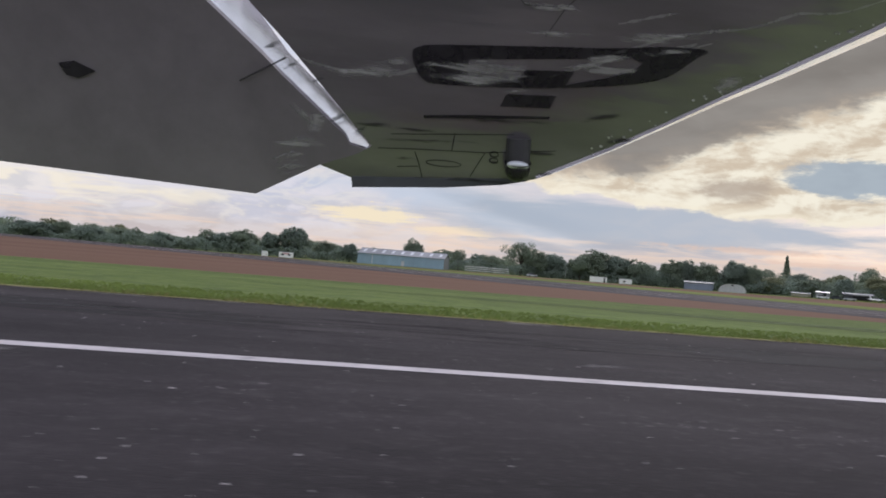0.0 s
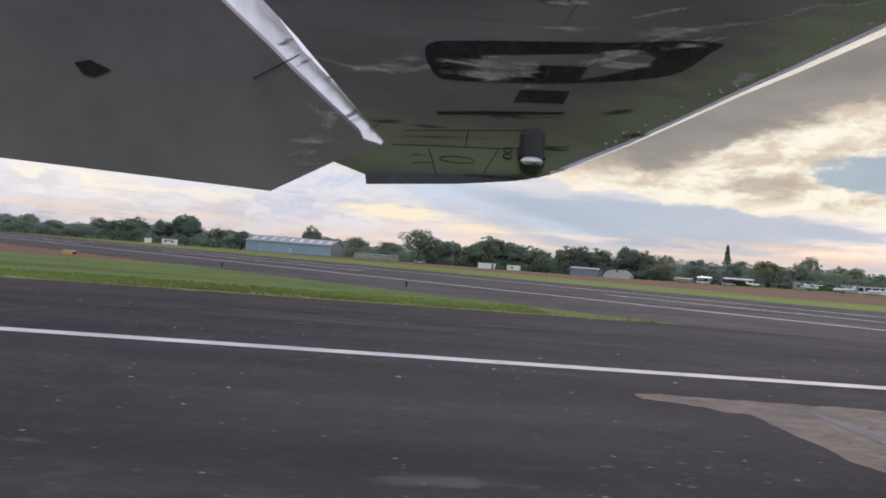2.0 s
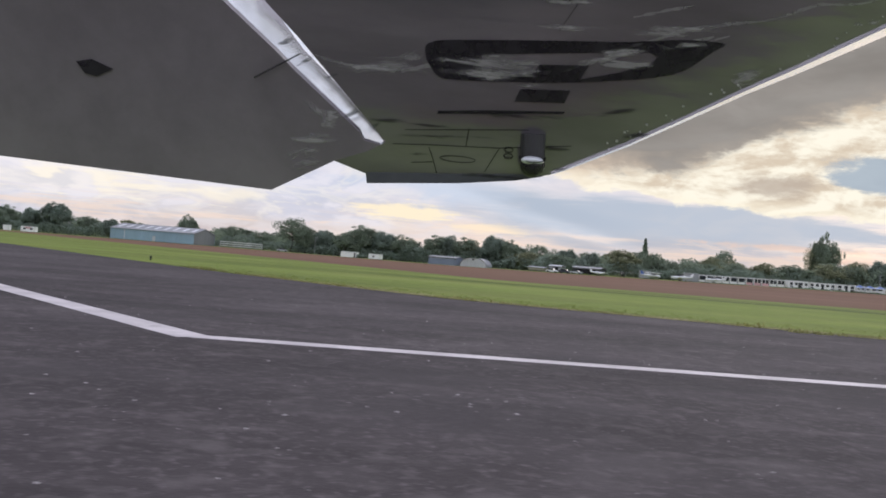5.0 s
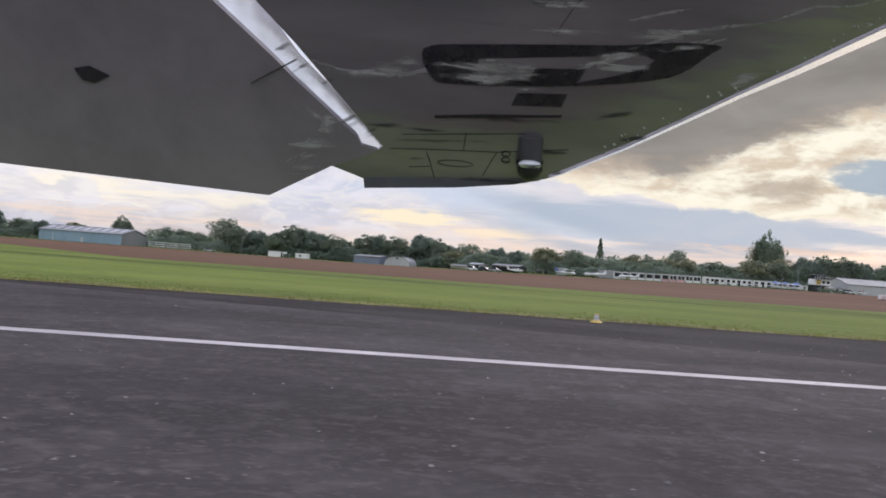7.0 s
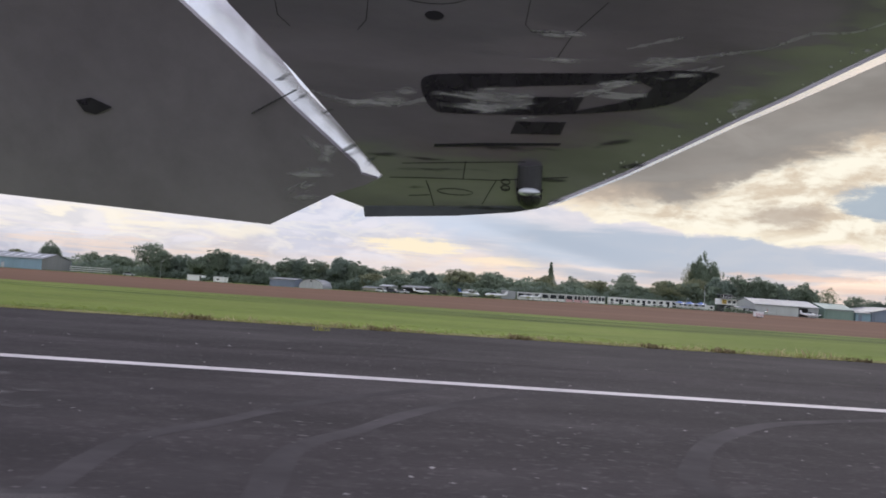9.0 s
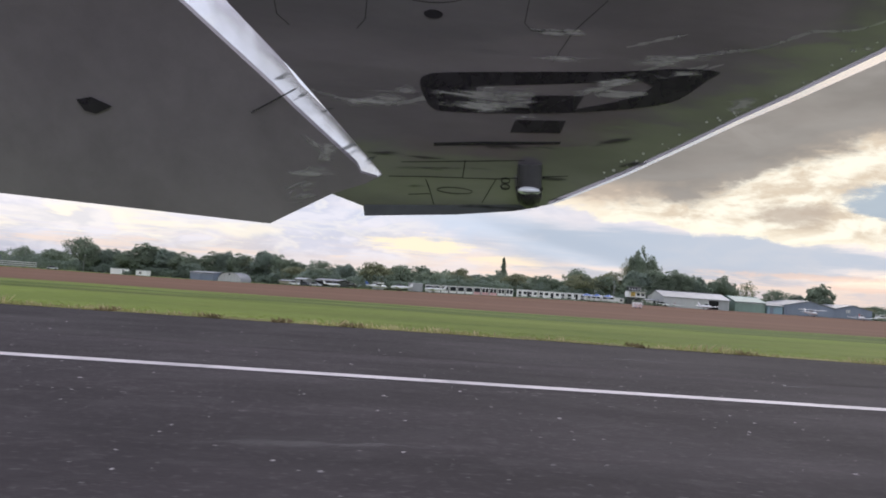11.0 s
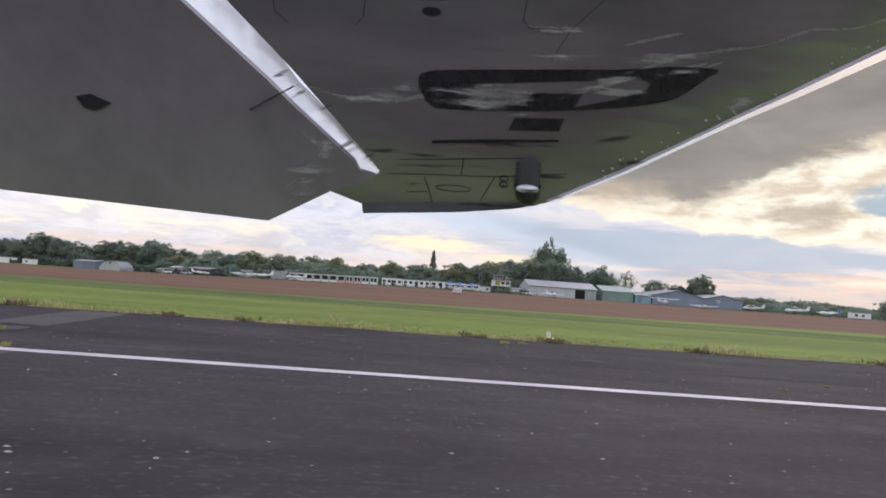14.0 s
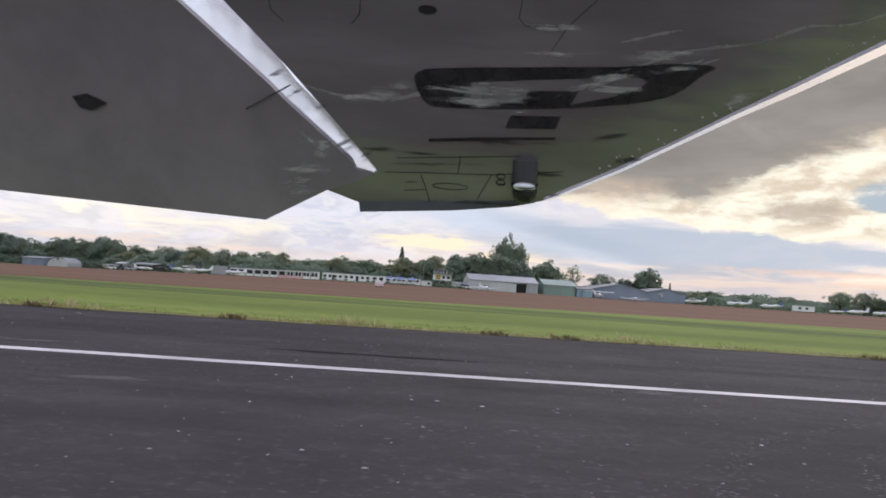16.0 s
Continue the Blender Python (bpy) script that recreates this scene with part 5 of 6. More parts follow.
def hangar(name, x, y, turn, length, depth, eave, ridge, wall, roof, label, skylights=0, doors=(), z=None, end_wall=None):
    """A shed with its ridge along its front; local x runs along the front, y back."""
    t = empty(name, pose(x, y, land_z(x, y) if z is None else z, 0, 0, turn), label, "hangar")
    part("front_wall", ribbed(0, length, 0, 0, eave), wall, t)
    part("back_wall", cube(0, length, depth - 0.12, depth, 0, eave), wall, t)
    for gx0 in (0.0, length - 0.12):
        part("gable_wall", prism([(gx0, 0.12, 0), (gx0, depth - 0.12, 0), (gx0, depth - 0.12, eave), (gx0, depth / 2, ridge - 0.1), (gx0, 0.12, eave)], (0.12, 0, 0)), end_wall if end_wall and gx0 else wall, t)
    slope = math.hypot(depth / 2 + 0.3, ridge - eave)
    for s in (0, 1):
        y0, y1 = (-0.3, depth / 2) if s == 0 else (depth + 0.3, depth / 2)
        rf = part("roof_slope", prism([(-0.3, y0, eave), (length + 0.3, y0, eave), (length + 0.3, y1, ridge), (-0.3, y1, ridge)], (0, 0, 0.14)), roof, t)
        if s == 0:
            for k in range(skylights):
                sx0 = length * (k + 0.35) / skylights
                a, b = 0.25, 0.8
                pts = [(sx0, y0 + (y1 - y0) * a, eave + (ridge - eave) * a + 0.16), (sx0 + length * 0.3 / skylights, y0 + (y1 - y0) * a, eave + (ridge - eave) * a + 0.16),
                       (sx0 + length * 0.3 / skylights, y0 + (y1 - y0) * b, eave + (ridge - eave) * b + 0.16), (sx0, y0 + (y1 - y0) * b, eave + (ridge - eave) * b + 0.16)]
                part("skylight", prism(pts, (0, 0, 0.03)), M["roof_light"], rf)
    part("ridge_cap", cube(-0.3, length + 0.3, depth / 2 - 0.25, depth / 2 + 0.25, ridge + 0.08, ridge + 0.2), roof, t)
    part("gutter", cube(-0.3, length + 0.3, -0.42, -0.3, eave - 0.02, eave + 0.12), M["steel"], t)
    for d0, d1, top, mat in doors:
        part("door", cube(d0, d1, -0.12, -0.06, 0.02, top), mat, t, "near-black panel for the shade inside an open doorway" if mat is M["inside"] else "large sliding door panel")
        part("door_rail", cube(d0 - 0.4, d1 + 0.4, -0.16, -0.07, top + 0.01, top + 0.14), M["steel"], t)
    return t


def gable_shed(name, x, y, turn, width, depth, eave, ridge, wall, roof, label, parts=()):
    """A shed with its gable end to the front."""
    t = empty(name, pose(x, y, land_z(x, y), 0, 0, turn), label, "hangar")
    part("front_wall", prism([(0, 0, 0), (width, 0, 0), (width, 0, eave), (width / 2, 0, ridge), (0, 0, eave)], (0, 0.15, 0)), wall, t)
    xx = 0.4
    while xx < width:
        top = eave + (ridge - eave) * (1 - abs(xx - width / 2) / (width / 2)) - 0.1
        part("cladding_rib", cube(xx - 0.05, xx + 0.05, -0.05, 0.01, 0.05, top), wall, t)
        xx += 0.8
    for gx0 in (0.0, width - 0.12):
        part("side_wall", cube(gx0, gx0 + 0.12, 0.15, depth, 0, eave), wall, t)
    for s in (0, 1):
        x0, x1 = (-0.3, width / 2) if s == 0 else (width + 0.3, width / 2)
        part("roof_slope", prism([(x0, -0.3, eave), (x0, depth, eave), (x1, depth, ridge), (x1, -0.3, ridge)], (0, 0, 0.14)), roof, t)
    for d0, d1, z0, z1, mat, nm in parts:
        part(nm, cube(d0, d1, -0.14, -0.06, z0, z1), mat, t)
    return t


hangar("hangar", 26.6, 367.0, -12, 35.6, 21, 4.2, 6.4, M["blue_clad"], M["roof_grey"], "long pale blue metal hangar with grey skylit roof", 9,
       ((18.2, 19.4, 2.0, M["pale_clad"]), (6.0, 6.3, 3.6, M["roof_light"]), (30.0, 33.5, 3.6, M["blue_clad"])), z=-0.7, end_wall=M["gable_grey"])
hangar("hangar", 319.2, 285.2, 4.5, 22.4, 15, 3.2, 5.2, M["pale_clad"], M["roof_grey"], "pale grey metal hangar with an open dark doorway", 0,
       ((15.4, 18.7, 2.9, M["inside"]), (0.4, 7.6, 2.9, M["pale_clad"]), (7.8, 15.2, 2.9, M["pale_clad"]), (18.9, 22.0, 2.9, M["grey_clad"])))
hangar("hangar", 343.7, 287.2, 4.5, 10.4, 14, 3.2, 5.0, M["green_clad"], M["roof_green"], "grey-green metal hangar with pale roof", 0, ((0.8, 9.6, 2.9, M["green_clad"]),))
gable_shed("hangar", 360.4, 288.4, 2, 17.0, 22, 3.1, 5.0, M["blue_dark"], M["roof_grey"], "slate blue gable-fronted hangar", ((1.0, 16.0, 0.1, 2.9, M["blue_dark"], "door"),))
gable_shed("hangar", 377.4, 289.2, 2, 13.6, 22, 2.9, 4.5, M["blue_dark"], M["roof_grey"], "slate blue gable-fronted hangar with a white sign",
           ((1.0, 12.4, 0.1, 2.7, M["blue_dark"], "door"), (4.4, 5.9, 1.9, 2.9, M["white"], "sign")))
hangar("shed", 154.3, 338.6, -25, 10.8, 9, 3.0, 3.5, M["blue_dark"], M["roof_grey"], "low blue-grey shed with a flat grey roof", 0, ((1.0, 5.0, 2.6, M["blue_dark"]),), z=-1.0)
hangar("shed", 204.0, 311.0, -32, 10.0, 7, 1.9, 2.4, M["dark_wall"], M["roof_grey"], "dark open-fronted low shed", 0, ((1.0, 9.0, 1.6, M["inside"]),), z=0.3)
hangar("shed", 196.4, 316.0, -34, 4.6, 4, 1.8, 2.2, M["grey_clad"], M["roof_light"], "small grey shed with a pale roof", 0, ((2.6, 3.6, 1.6, M["inside"]),), z=0.2)
hangar("shed", 190.0, 322.0, -36, 6.4, 4, 0.9, 1.3, M["beige"], M["roof_grey"], "low beige panelled shed", z=0.1)
hangar("shed", 354.6, 287.6, 3, 5.2, 5, 2.6, 3.0, M["blue_clad"], M["roof_grey"], "small pale blue shed between the hangars", 0, ((0.8, 2.0, 2.0, M["blue_dark"]),))
hangar("shed", 313.9, 287.5, 3, 4.6, 4, 1.6, 2.0, M["wall_white"], M["roof_grey"], "small white shed beside the control tower", 0, ((2.6, 3.3, 1.5, M["glass"]),))


def arch_hangar(x, y, turn, width, depth, high, z):
    t = empty("arched_hangar", pose(x, y, z, 0, 0, turn), "pale grey arched metal hangar", "hangar")
    n = 16

    def bow(k, grow=0.0):
        a = math.pi * k / n
        return width / 2 - (width / 2 + grow) * math.copysign(abs(math.cos(a)) ** 0.75, math.cos(a)), (high + grow) * math.sin(a) ** 0.8 if 0 < k < n else 0.0
    part("front_wall", prism([(bow(k)[0], 0, bow(k)[1]) for k in range(n + 1)], (0, 0.15, 0)), M["pale_clad"], t)
    bm = bmesh.new()
    prev = None
    for k in range(n + 1):
        px, pz = bow(k, 0.12)
        cur = [bm.verts.new((px, yy, pz)) for yy in (-0.25, depth)]
        if prev:
            bm.faces.new((prev[0], cur[0], cur[1], prev[1]))
        prev = cur
    part("roof_shell", bm, M["roof_grey"], t)
    for k in range(1, 7):
        xx = width * k / 7
        part("door_rib", cube(xx - 0.04, xx + 0.04, -0.05, 0.01, 0.05, high * 0.8), M["grey_clad"], t)
    part("vent", cube(width / 2 - 0.4, width / 2 + 0.4, -0.08, -0.02, high * 0.78, high * 0.92), M["inside"], t, "dark vent")


arch_hangar(165.9, 333.0, -26, 10.4, 6.5, 3.7, -1.05)


def cabin(x, y, turn, length, high, depth, wall, label, windows=(), door=None, roof=None, group="", name="cabin", trim=None, z=None):
    t = empty(name, pose(x, y, (land_z(x, y) + 0.02) if z is None else z, 0, 0, turn), label, "cabin", group)
    part("body", cube(0, length, 0, depth, 0.15, high, bevel=0.04), wall, t)
    part("plinth", cube(0.1, length - 0.1, 0.1, depth - 0.1, 0.0, 0.15), M["dark_wall"], t)
    part("roof", cube(-0.08, length + 0.08, -0.12, depth + 0.1, high, high + 0.12, bevel=0.03), roof or M["roof_light"], t)
    for a, b, z0, z1 in windows:
        w = part("window", cube(a - 0.06, b + 0.06, -0.05, -0.01, z0 - 0.06, z1 + 0.06), M["white"], t)
        part("pane", cube(a, b, -0.07, -0.052, z0, z1), M["glass"], w)
    if door:
        part("door", cube(door[0], door[1], -0.06, -0.02, 0.16, 2.0), M["blue_paint"] if trim else M["dark_wall"], t)
    if trim:
        part("trim_panel", cube(length * 0.25, length * 0.7, -0.04, -0.01, high * 0.62, high * 0.92), trim, t)
    return t


# a row of white cabins with dark windows
for k in range(11):
    x = 241.8 + 2.62 * k
    red = k in (6, 7, 8)
    cabin(x, row_y(x) - 0.2, -3, 2.34, 2.45, 3.0, M["wall_white"],
          "white cabin with dark window and reddish trim" if red else "white cabin with dark window in a long row",
          ((0.20, 1.06, 1.0, 2.18), (1.28, 2.14, 1.0, 2.18)) if k > 6 else ((0.22, 2.12, 0.95, 2.2),), group="row of white cabins", roof=M["roof_light"])
    if red:
        rail = cube(x + 0.1, x + 2.3, row_y(x) - 0.36, row_y(x) - 0.29, land_z(x, 288) + 0.06, land_z(x, 288) + 1.0, bevel=0.01)
        tagged(part("red_panel", rail, M["pinkish"]), "faded red panel leaning on the cabin", "panel", "red panels")
for k in range(10):
    x = 241.8 + 2.62 * k + 2.38
    tagged(part("partition", cube(x, x + 0.2, row_y(x) + 0.1, row_y(x) + 2.0, land_z(x, 289), land_z(x, 289) + 2.3), M["dark_wall"]), "dark gap panel between white cabins", "partition", "partitions in the row")
for x, ln_, hi, win, lab, tr in ((271.8, 6.6, 2.5, 4, "white portable building with paired windows", None), (278.6, 8.8, 2.35, 5, "long white portable building", None),
                                 (287.6, 6.4, 2.3, 3, "white portable building with small windows", None), (294.2, 4.6, 2.2, 3, "white and blue portable cabin", M["blue_paint"]),
                                 (299.0, 4.4, 2.1, 2, "white and blue portable cabin", M["blue_paint"])):
    wn = [(ln_ * (k + 0.2) / win, ln_ * (k + 0.75) / win, 1.15, 1.95) for k in range(win)]
    if tr is None:
        wn += [(a, b, 0.45, 0.85) for a, b, _, _ in wn[::2]]
    cabin(x, row_y(x) - 0.3, -1, ln_, hi, 3.2, M["wall_white"], lab, wn, (ln_ * 0.47, ln_ * 0.47 + 0.7) if tr is None else None, trim=tr, group="portable buildings")
cabin(303.6, 288.6, 0, 3.6, 1.7, 2.4, M["wall_white"], "small white cabin beside the tower", ((2.2, 2.9, 0.7, 1.3),))
cabin(236.2, row_y(236) - 3.0, -4, 4.6, 2.7, 3.2, M["grey_clad"], "pale hut with an overhanging mono-pitch roof", (), None, roof=M["roof_light"])
cabin(224.4, 297.5, -8, 3.4, 2.5, 3.0, M["grey_clad"], "small pale hut behind the parked aircraft", ((0.5, 1.4, 1.0, 1.8),), None, roof=M["white"])
cabin(120.2, 352.6, -20, 6.8, 2.3, 2.6, M["wall_white"], "white storage container with grey ribs", (), (5.6, 6.2), name="container", z=-0.95)
cabin(131.2, 348.5, -20, 5.0, 2.1, 2.6, M["wall_white"], "short white storage container", ((1.6, 2.6, 0.9, 1.4),), name="container", z=-0.85)
cabin(-11.0, 356.2, 0, 2.3, 2.1, 2.2, M["wall_white"], "small white hut by the hedge", (), name="hut", z=-0.95)
cabin(-4.4, 356.4, 0, 5.6, 2.2, 2.6, M["wall_white"], "white cabin with dull red panels by the hedge", ((1.0, 2.0, 1.0, 1.6), (3.6, 4.6, 1.0, 1.6)), trim=M["pinkish"], z=-0.95)
cabin(428.9, 291.4, 2, 6.4, 1.9, 3.0, M["wall_white"], "low white clubhouse cabin beyond the aircraft", ((0.8, 1.8, 0.8, 1.5), (3.2, 4.2, 0.8, 1.5)))


def check_caravan(x, y):
    t = empty("runway_caravan", pose(x, y, land_z(x, y) + 0.02, 0, 0, 3) @ Matrix.Scale(0.64, 4), "red and white chequered runway caravan", "caravan")
    part("body", cube(0, 3.3, 0, 2.2, 0.45, 2.35, bevel=0.08), M["wall_white"], t)
    for i in range(6):
        for j in range(3):
            if (i + j) % 2 == 0:
                part("check", cube(0.08 + 0.53 * i, 0.08 + 0.53 * (i + 1), -0.02, -0.004, 0.5 + 0.42 * j, 0.5 + 0.42 * (j + 1)), M["pinkish"], t)
    part("roof", cube(-0.05, 3.35, -0.06, 2.25, 2.35, 2.45), M["white"], t)
    for wx in (0.8, 2.4):
        w = part("wheel", rod(bmesh.new(), (wx, -0.05, 0.32), (wx, 0.15, 0.32), 0.32, 0.32, 16), M["black"], t)
        part("rim", rod(bmesh.new(), (wx, -0.07, 0.32), (wx, -0.04, 0.32), 0.16, 0.16, 12), M["steel"], w)


check_caravan(291.6, 217.0)


def control_tower(x, y):
    t = empty("control_tower", pose(x, y, land_z(x, y), 0, 0, 2), "white control tower with glazed cab and yellow sign", "control tower")
    part("base", cube(0.4, 3.6, 0.5, 4.0, 0, 2.3, bevel=0.05), M["dark_wall"], t, "dark open undercroft")
    part("upper_floor", cube(-0.2, 5.4, 0.0, 4.2, 2.3, 4.2, bevel=0.05), M["wall_white"], t)
    part("window", cube(2.5, 3.4, -0.05, -0.004, 2.9, 3.7), M["glass"], t)
    part("window", cube(4.0, 5.0, -0.05, -0.004, 2.9, 3.7), M["glass"], t)
    cab = part("cab", prism([(0.3, 0.4, 4.3), (3.6, 0.4, 4.3), (3.9, 0.4, 5.5), (0.0, 0.4, 5.5)], (0, 3.0, 0)), M["glass"], t, "glazed control cab")
    for k in range(5):
        u = k / 4
        part("mullion", rod(bmesh.new(), (0.3 + 3.3 * u, 0.36, 4.3), (3.9 * u, 0.36, 5.5), 0.05), M["wall_white"], cab)
    part("cab_roof", cube(-0.2, 4.1, 0.1, 3.7, 5.5, 5.68, bevel=0.03), M["roof_grey"], t)
    part("balcony", cube(-0.5, 5.7, -0.7, 0.0, 4.15, 4.28), M["steel"], t)
    for k in range(8):
        part("post", rod(bmesh.new(), (-0.45 + 0.87 * k, -0.65, 4.28), (-0.45 + 0.87 * k, -0.65, 4.95), 0.025), M["white"], t)
    part("handrail", rod(bmesh.new(), (-0.45, -0.65, 4.95), (5.65, -0.65, 4.95), 0.03), M["white"], t)
    for k in range(9):
        part("step", cube(0.4 + 0.36 * k, 0.9 + 0.36 * k, -0.9, -0.1, 0.24 * k, 0.24 * k + 0.06), M["steel"], t)
    part("stringer", rod(bmesh.new(), (0.4, -0.9, 0.9), (3.6, -0.9, 3.1), 0.04), M["white"], t)
    sg = part("sign", cube(0.5, 2.0, -0.09, -0.03, 2.55, 3.95, bevel=0.02), M["yellow"], t, "yellow reporting sign")
    cu = bpy.data.curves.new("sign_letter", "FONT")
    cu.body, cu.size, cu.align_x, cu.align_y, cu.extrude = "C", 1.5, "CENTER", "CENTER", 0.01
    cu.materials.append(M["black"])
    lt = new("sign_letter", cu)
    lt.parent = sg
    lt.matrix_local = pose(1.25, -0.105, 3.25, 90, 0, 0)
    part("aerial", rod(bmesh.new(), (3.0, 2, 5.68), (3.0, 2, 7.0), 0.03), M["steel"], t)


control_tower(307.8, 285.0)


def gable_house(x, y):
    t = empty("house", pose(x, y, land_z(x, y), 0, 0, 0), "white gabled house among the trees", "house")
    part("front_wall", prism([(0, 0, 0), (5.2, 0, 0), (5.2, 0, 3.4), (2.6, 0, 5.6), (0, 0, 3.4)], (0, 6, 0)), M["wall_white"], t)
    for s in (0, 1):
        x0, x1 = (-0.3, 2.6) if s == 0 else (5.5, 2.6)
        part("roof_slope", prism([(x0, -0.2, 3.2), (x0, 6.2, 3.2), (x1, 6.2, 5.65), (x1, -0.2, 5.65)], (0, 0, 0.15)), M["roof_grey"], t)
    part("window", cube(2.0, 3.2, -0.05, -0.01, 3.3, 4.2), M["glass"], t)


gable_house(277.0, 316.0)


def rail_stand(x, y, length):
    """White stacked rails."""
    t = empty("rail_fence", pose(x, y, -0.75, 0, 0, -12), "stacked white rails beside the blue hangar", "fence")
    for k in range(3):
        part("rail", cube(0, length, 1.78 - 0.02 * k, 1.94, 0.5 + 0.78 * k, 0.74 + 0.78 * k, bevel=0.02), M["white"], t)
    n = 7
    for k in range(n):
        part("post", cube(length * k / (n - 1) - 0.06, length * k / (n - 1) + 0.06, 1.95, 2.1, 0, 2.5), M["steel"], t)


rail_stand(70.4, 362.6, 18.0)


def pole(x, y, high, label="thin grey lamp post", arm=0.0):
    t = empty("lamp_post", pose(x, y, land_z(x, y)), label, "lamp post", "posts along the field")
    part("pole", rod(bmesh.new(), (0, 0, 0), (0, 0, high), 0.09, 0.05), M["steel"], t)
    if arm:
        part("arm", rod(bmesh.new(), (0, 0, high), (arm, 0, high + 0.05), 0.05), M["steel"], t)
        part("lamp_head", cube(arm - 0.3, arm + 0.3, -0.12, 0.12, high - 0.06, high + 0.06, bevel=0.02), M["white"], t)


pole(110.0, 352.0, 6.6, arm=0.5)
pole(304.2, 290.0, 6.6, "tall thin aerial mast")
pole(410.0, 296.0, 6.0, "thin wooden pole beyond the aircraft")
pole(296.2, 284.2, 3.4, "white-topped signal mast by the cabins", arm=0.5)


# ---- parked aircraft and cars ----
def loft(rings):
    bm = bmesh.new()
    prev = None
    for cx, cz, ry, rz in rings:
        ring = [bm.verts.new((cx, ry * math.cos(2 * math.pi * k / 14), cz + rz * math.sin(2 * math.pi * k / 14))) for k in range(14)]
        if prev:
            for k in range(14):
                bm.faces.new((prev[k], prev[(k + 1) % 14], ring[(k + 1) % 14], ring[k]))
        else:
            bm.faces.new(ring)
        prev = ring
    bm.faces.new(prev)
    return bm


def foil(x0, chord, tip_chord, span, z, dihedral, thick=0.16):
    bm = bmesh.new()
    secs = []
    for s in (-1, 0, 1):
        c = chord if s == 0 else tip_chord
        zz = z + (abs(s) * span / 2) * dihedral
        secs.append([bm.verts.new((x0 + px * c, s * span / 2, zz + pz * thick * c)) for px, pz in ((0, 0), (-0.12, 0.45), (-0.4, 0.55), (-1, 0), (-0.4, -0.35), (-0.12, -0.35))])
    for a, b in zip(secs, secs[1:]):
        for k in range(6):
            bm.faces.new((a[k], a[(k + 1) % 6], b[(k + 1) % 6], b[k]))
    bm.faces.new(secs[0])
    bm.faces.new(secs[-1])
    return bm


def light_aircraft(x, y, turn, high_wing, colour, label, accent=None, scale=1.0):
    t = empty("light_aircraft", pose(x, y, land_z(x, y) + 0.012, 0, 0, turn) @ Matrix.Scale(scale, 4), label, "aircraft", "parked aircraft")
    part("fuselage", loft([(3.1, 1.15, 0.18, 0.18), (2.9, 1.15, 0.45, 0.42), (1.6, 1.2, 0.55, 0.55), (0.3, 1.3, 0.58, 0.68), (-1.0, 1.3, 0.5, 0.55), (-2.6, 1.35, 0.26, 0.30), (-4.2, 1.45, 0.08, 0.14)]), colour, t, smooth=True)
    part("canopy", loft([(1.5, 1.65, 0.3, 0.1), (1.0, 1.8, 0.46, 0.34), (0.0, 1.85, 0.48, 0.38), (-0.9, 1.75, 0.3, 0.2)]), M["glass"], t, smooth=True)
    part("wing", foil(1.1, 1.5, 1.1, 10.2, 2.15 if high_wing else 0.85, 0.01 if high_wing else 0.09), colour, t)
    part("tailplane", foil(-3.3, 0.9, 0.6, 3.2, 1.5, 0.0), colour, t)
    part("fin", prism([(-2.9, 0, 1.6), (-4.2, 0, 1.5), (-4.5, 0, 2.75), (-3.9, 0, 2.8)], (0, 0.08, 0)), accent or colour, t)
    part("spinner", rod(bmesh.new(), (3.1, 0, 1.15), (3.35, 0, 1.15), 0.18, 0.04, 12), M["white"], t)
    part("propeller", cube(3.14, 3.2, -0.07, 0.07, 0.25, 2.05), M["black"], t)
    if accent:
        part("stripe", loft([(2.6, 1.12, 0.46, 0.10), (0.3, 1.15, 0.585, 0.10), (-2.4, 1.33, 0.29, 0.07)]), accent, t, "painted side stripe")
    for wx, wy, r in ((2.3, 0, 0.2), (0.1, 1.0, 0.24), (0.1, -1.0, 0.24)):
        part("gear_leg", rod(bmesh.new(), (wx, wy * 0.5, 0.8), (wx, wy, r), 0.05), colour, t)
        part("wheel", rod(bmesh.new(), (wx, wy - 0.07, r), (wx, wy + 0.07, r), r, r, 14), M["black"], t)
    if high_wing:
        for s in (-1, 1):
            part("strut", rod(bmesh.new(), (0.6, s * 0.5, 0.9), (0.6, s * 2.9, 2.1), 0.05), colour, t)
    return t


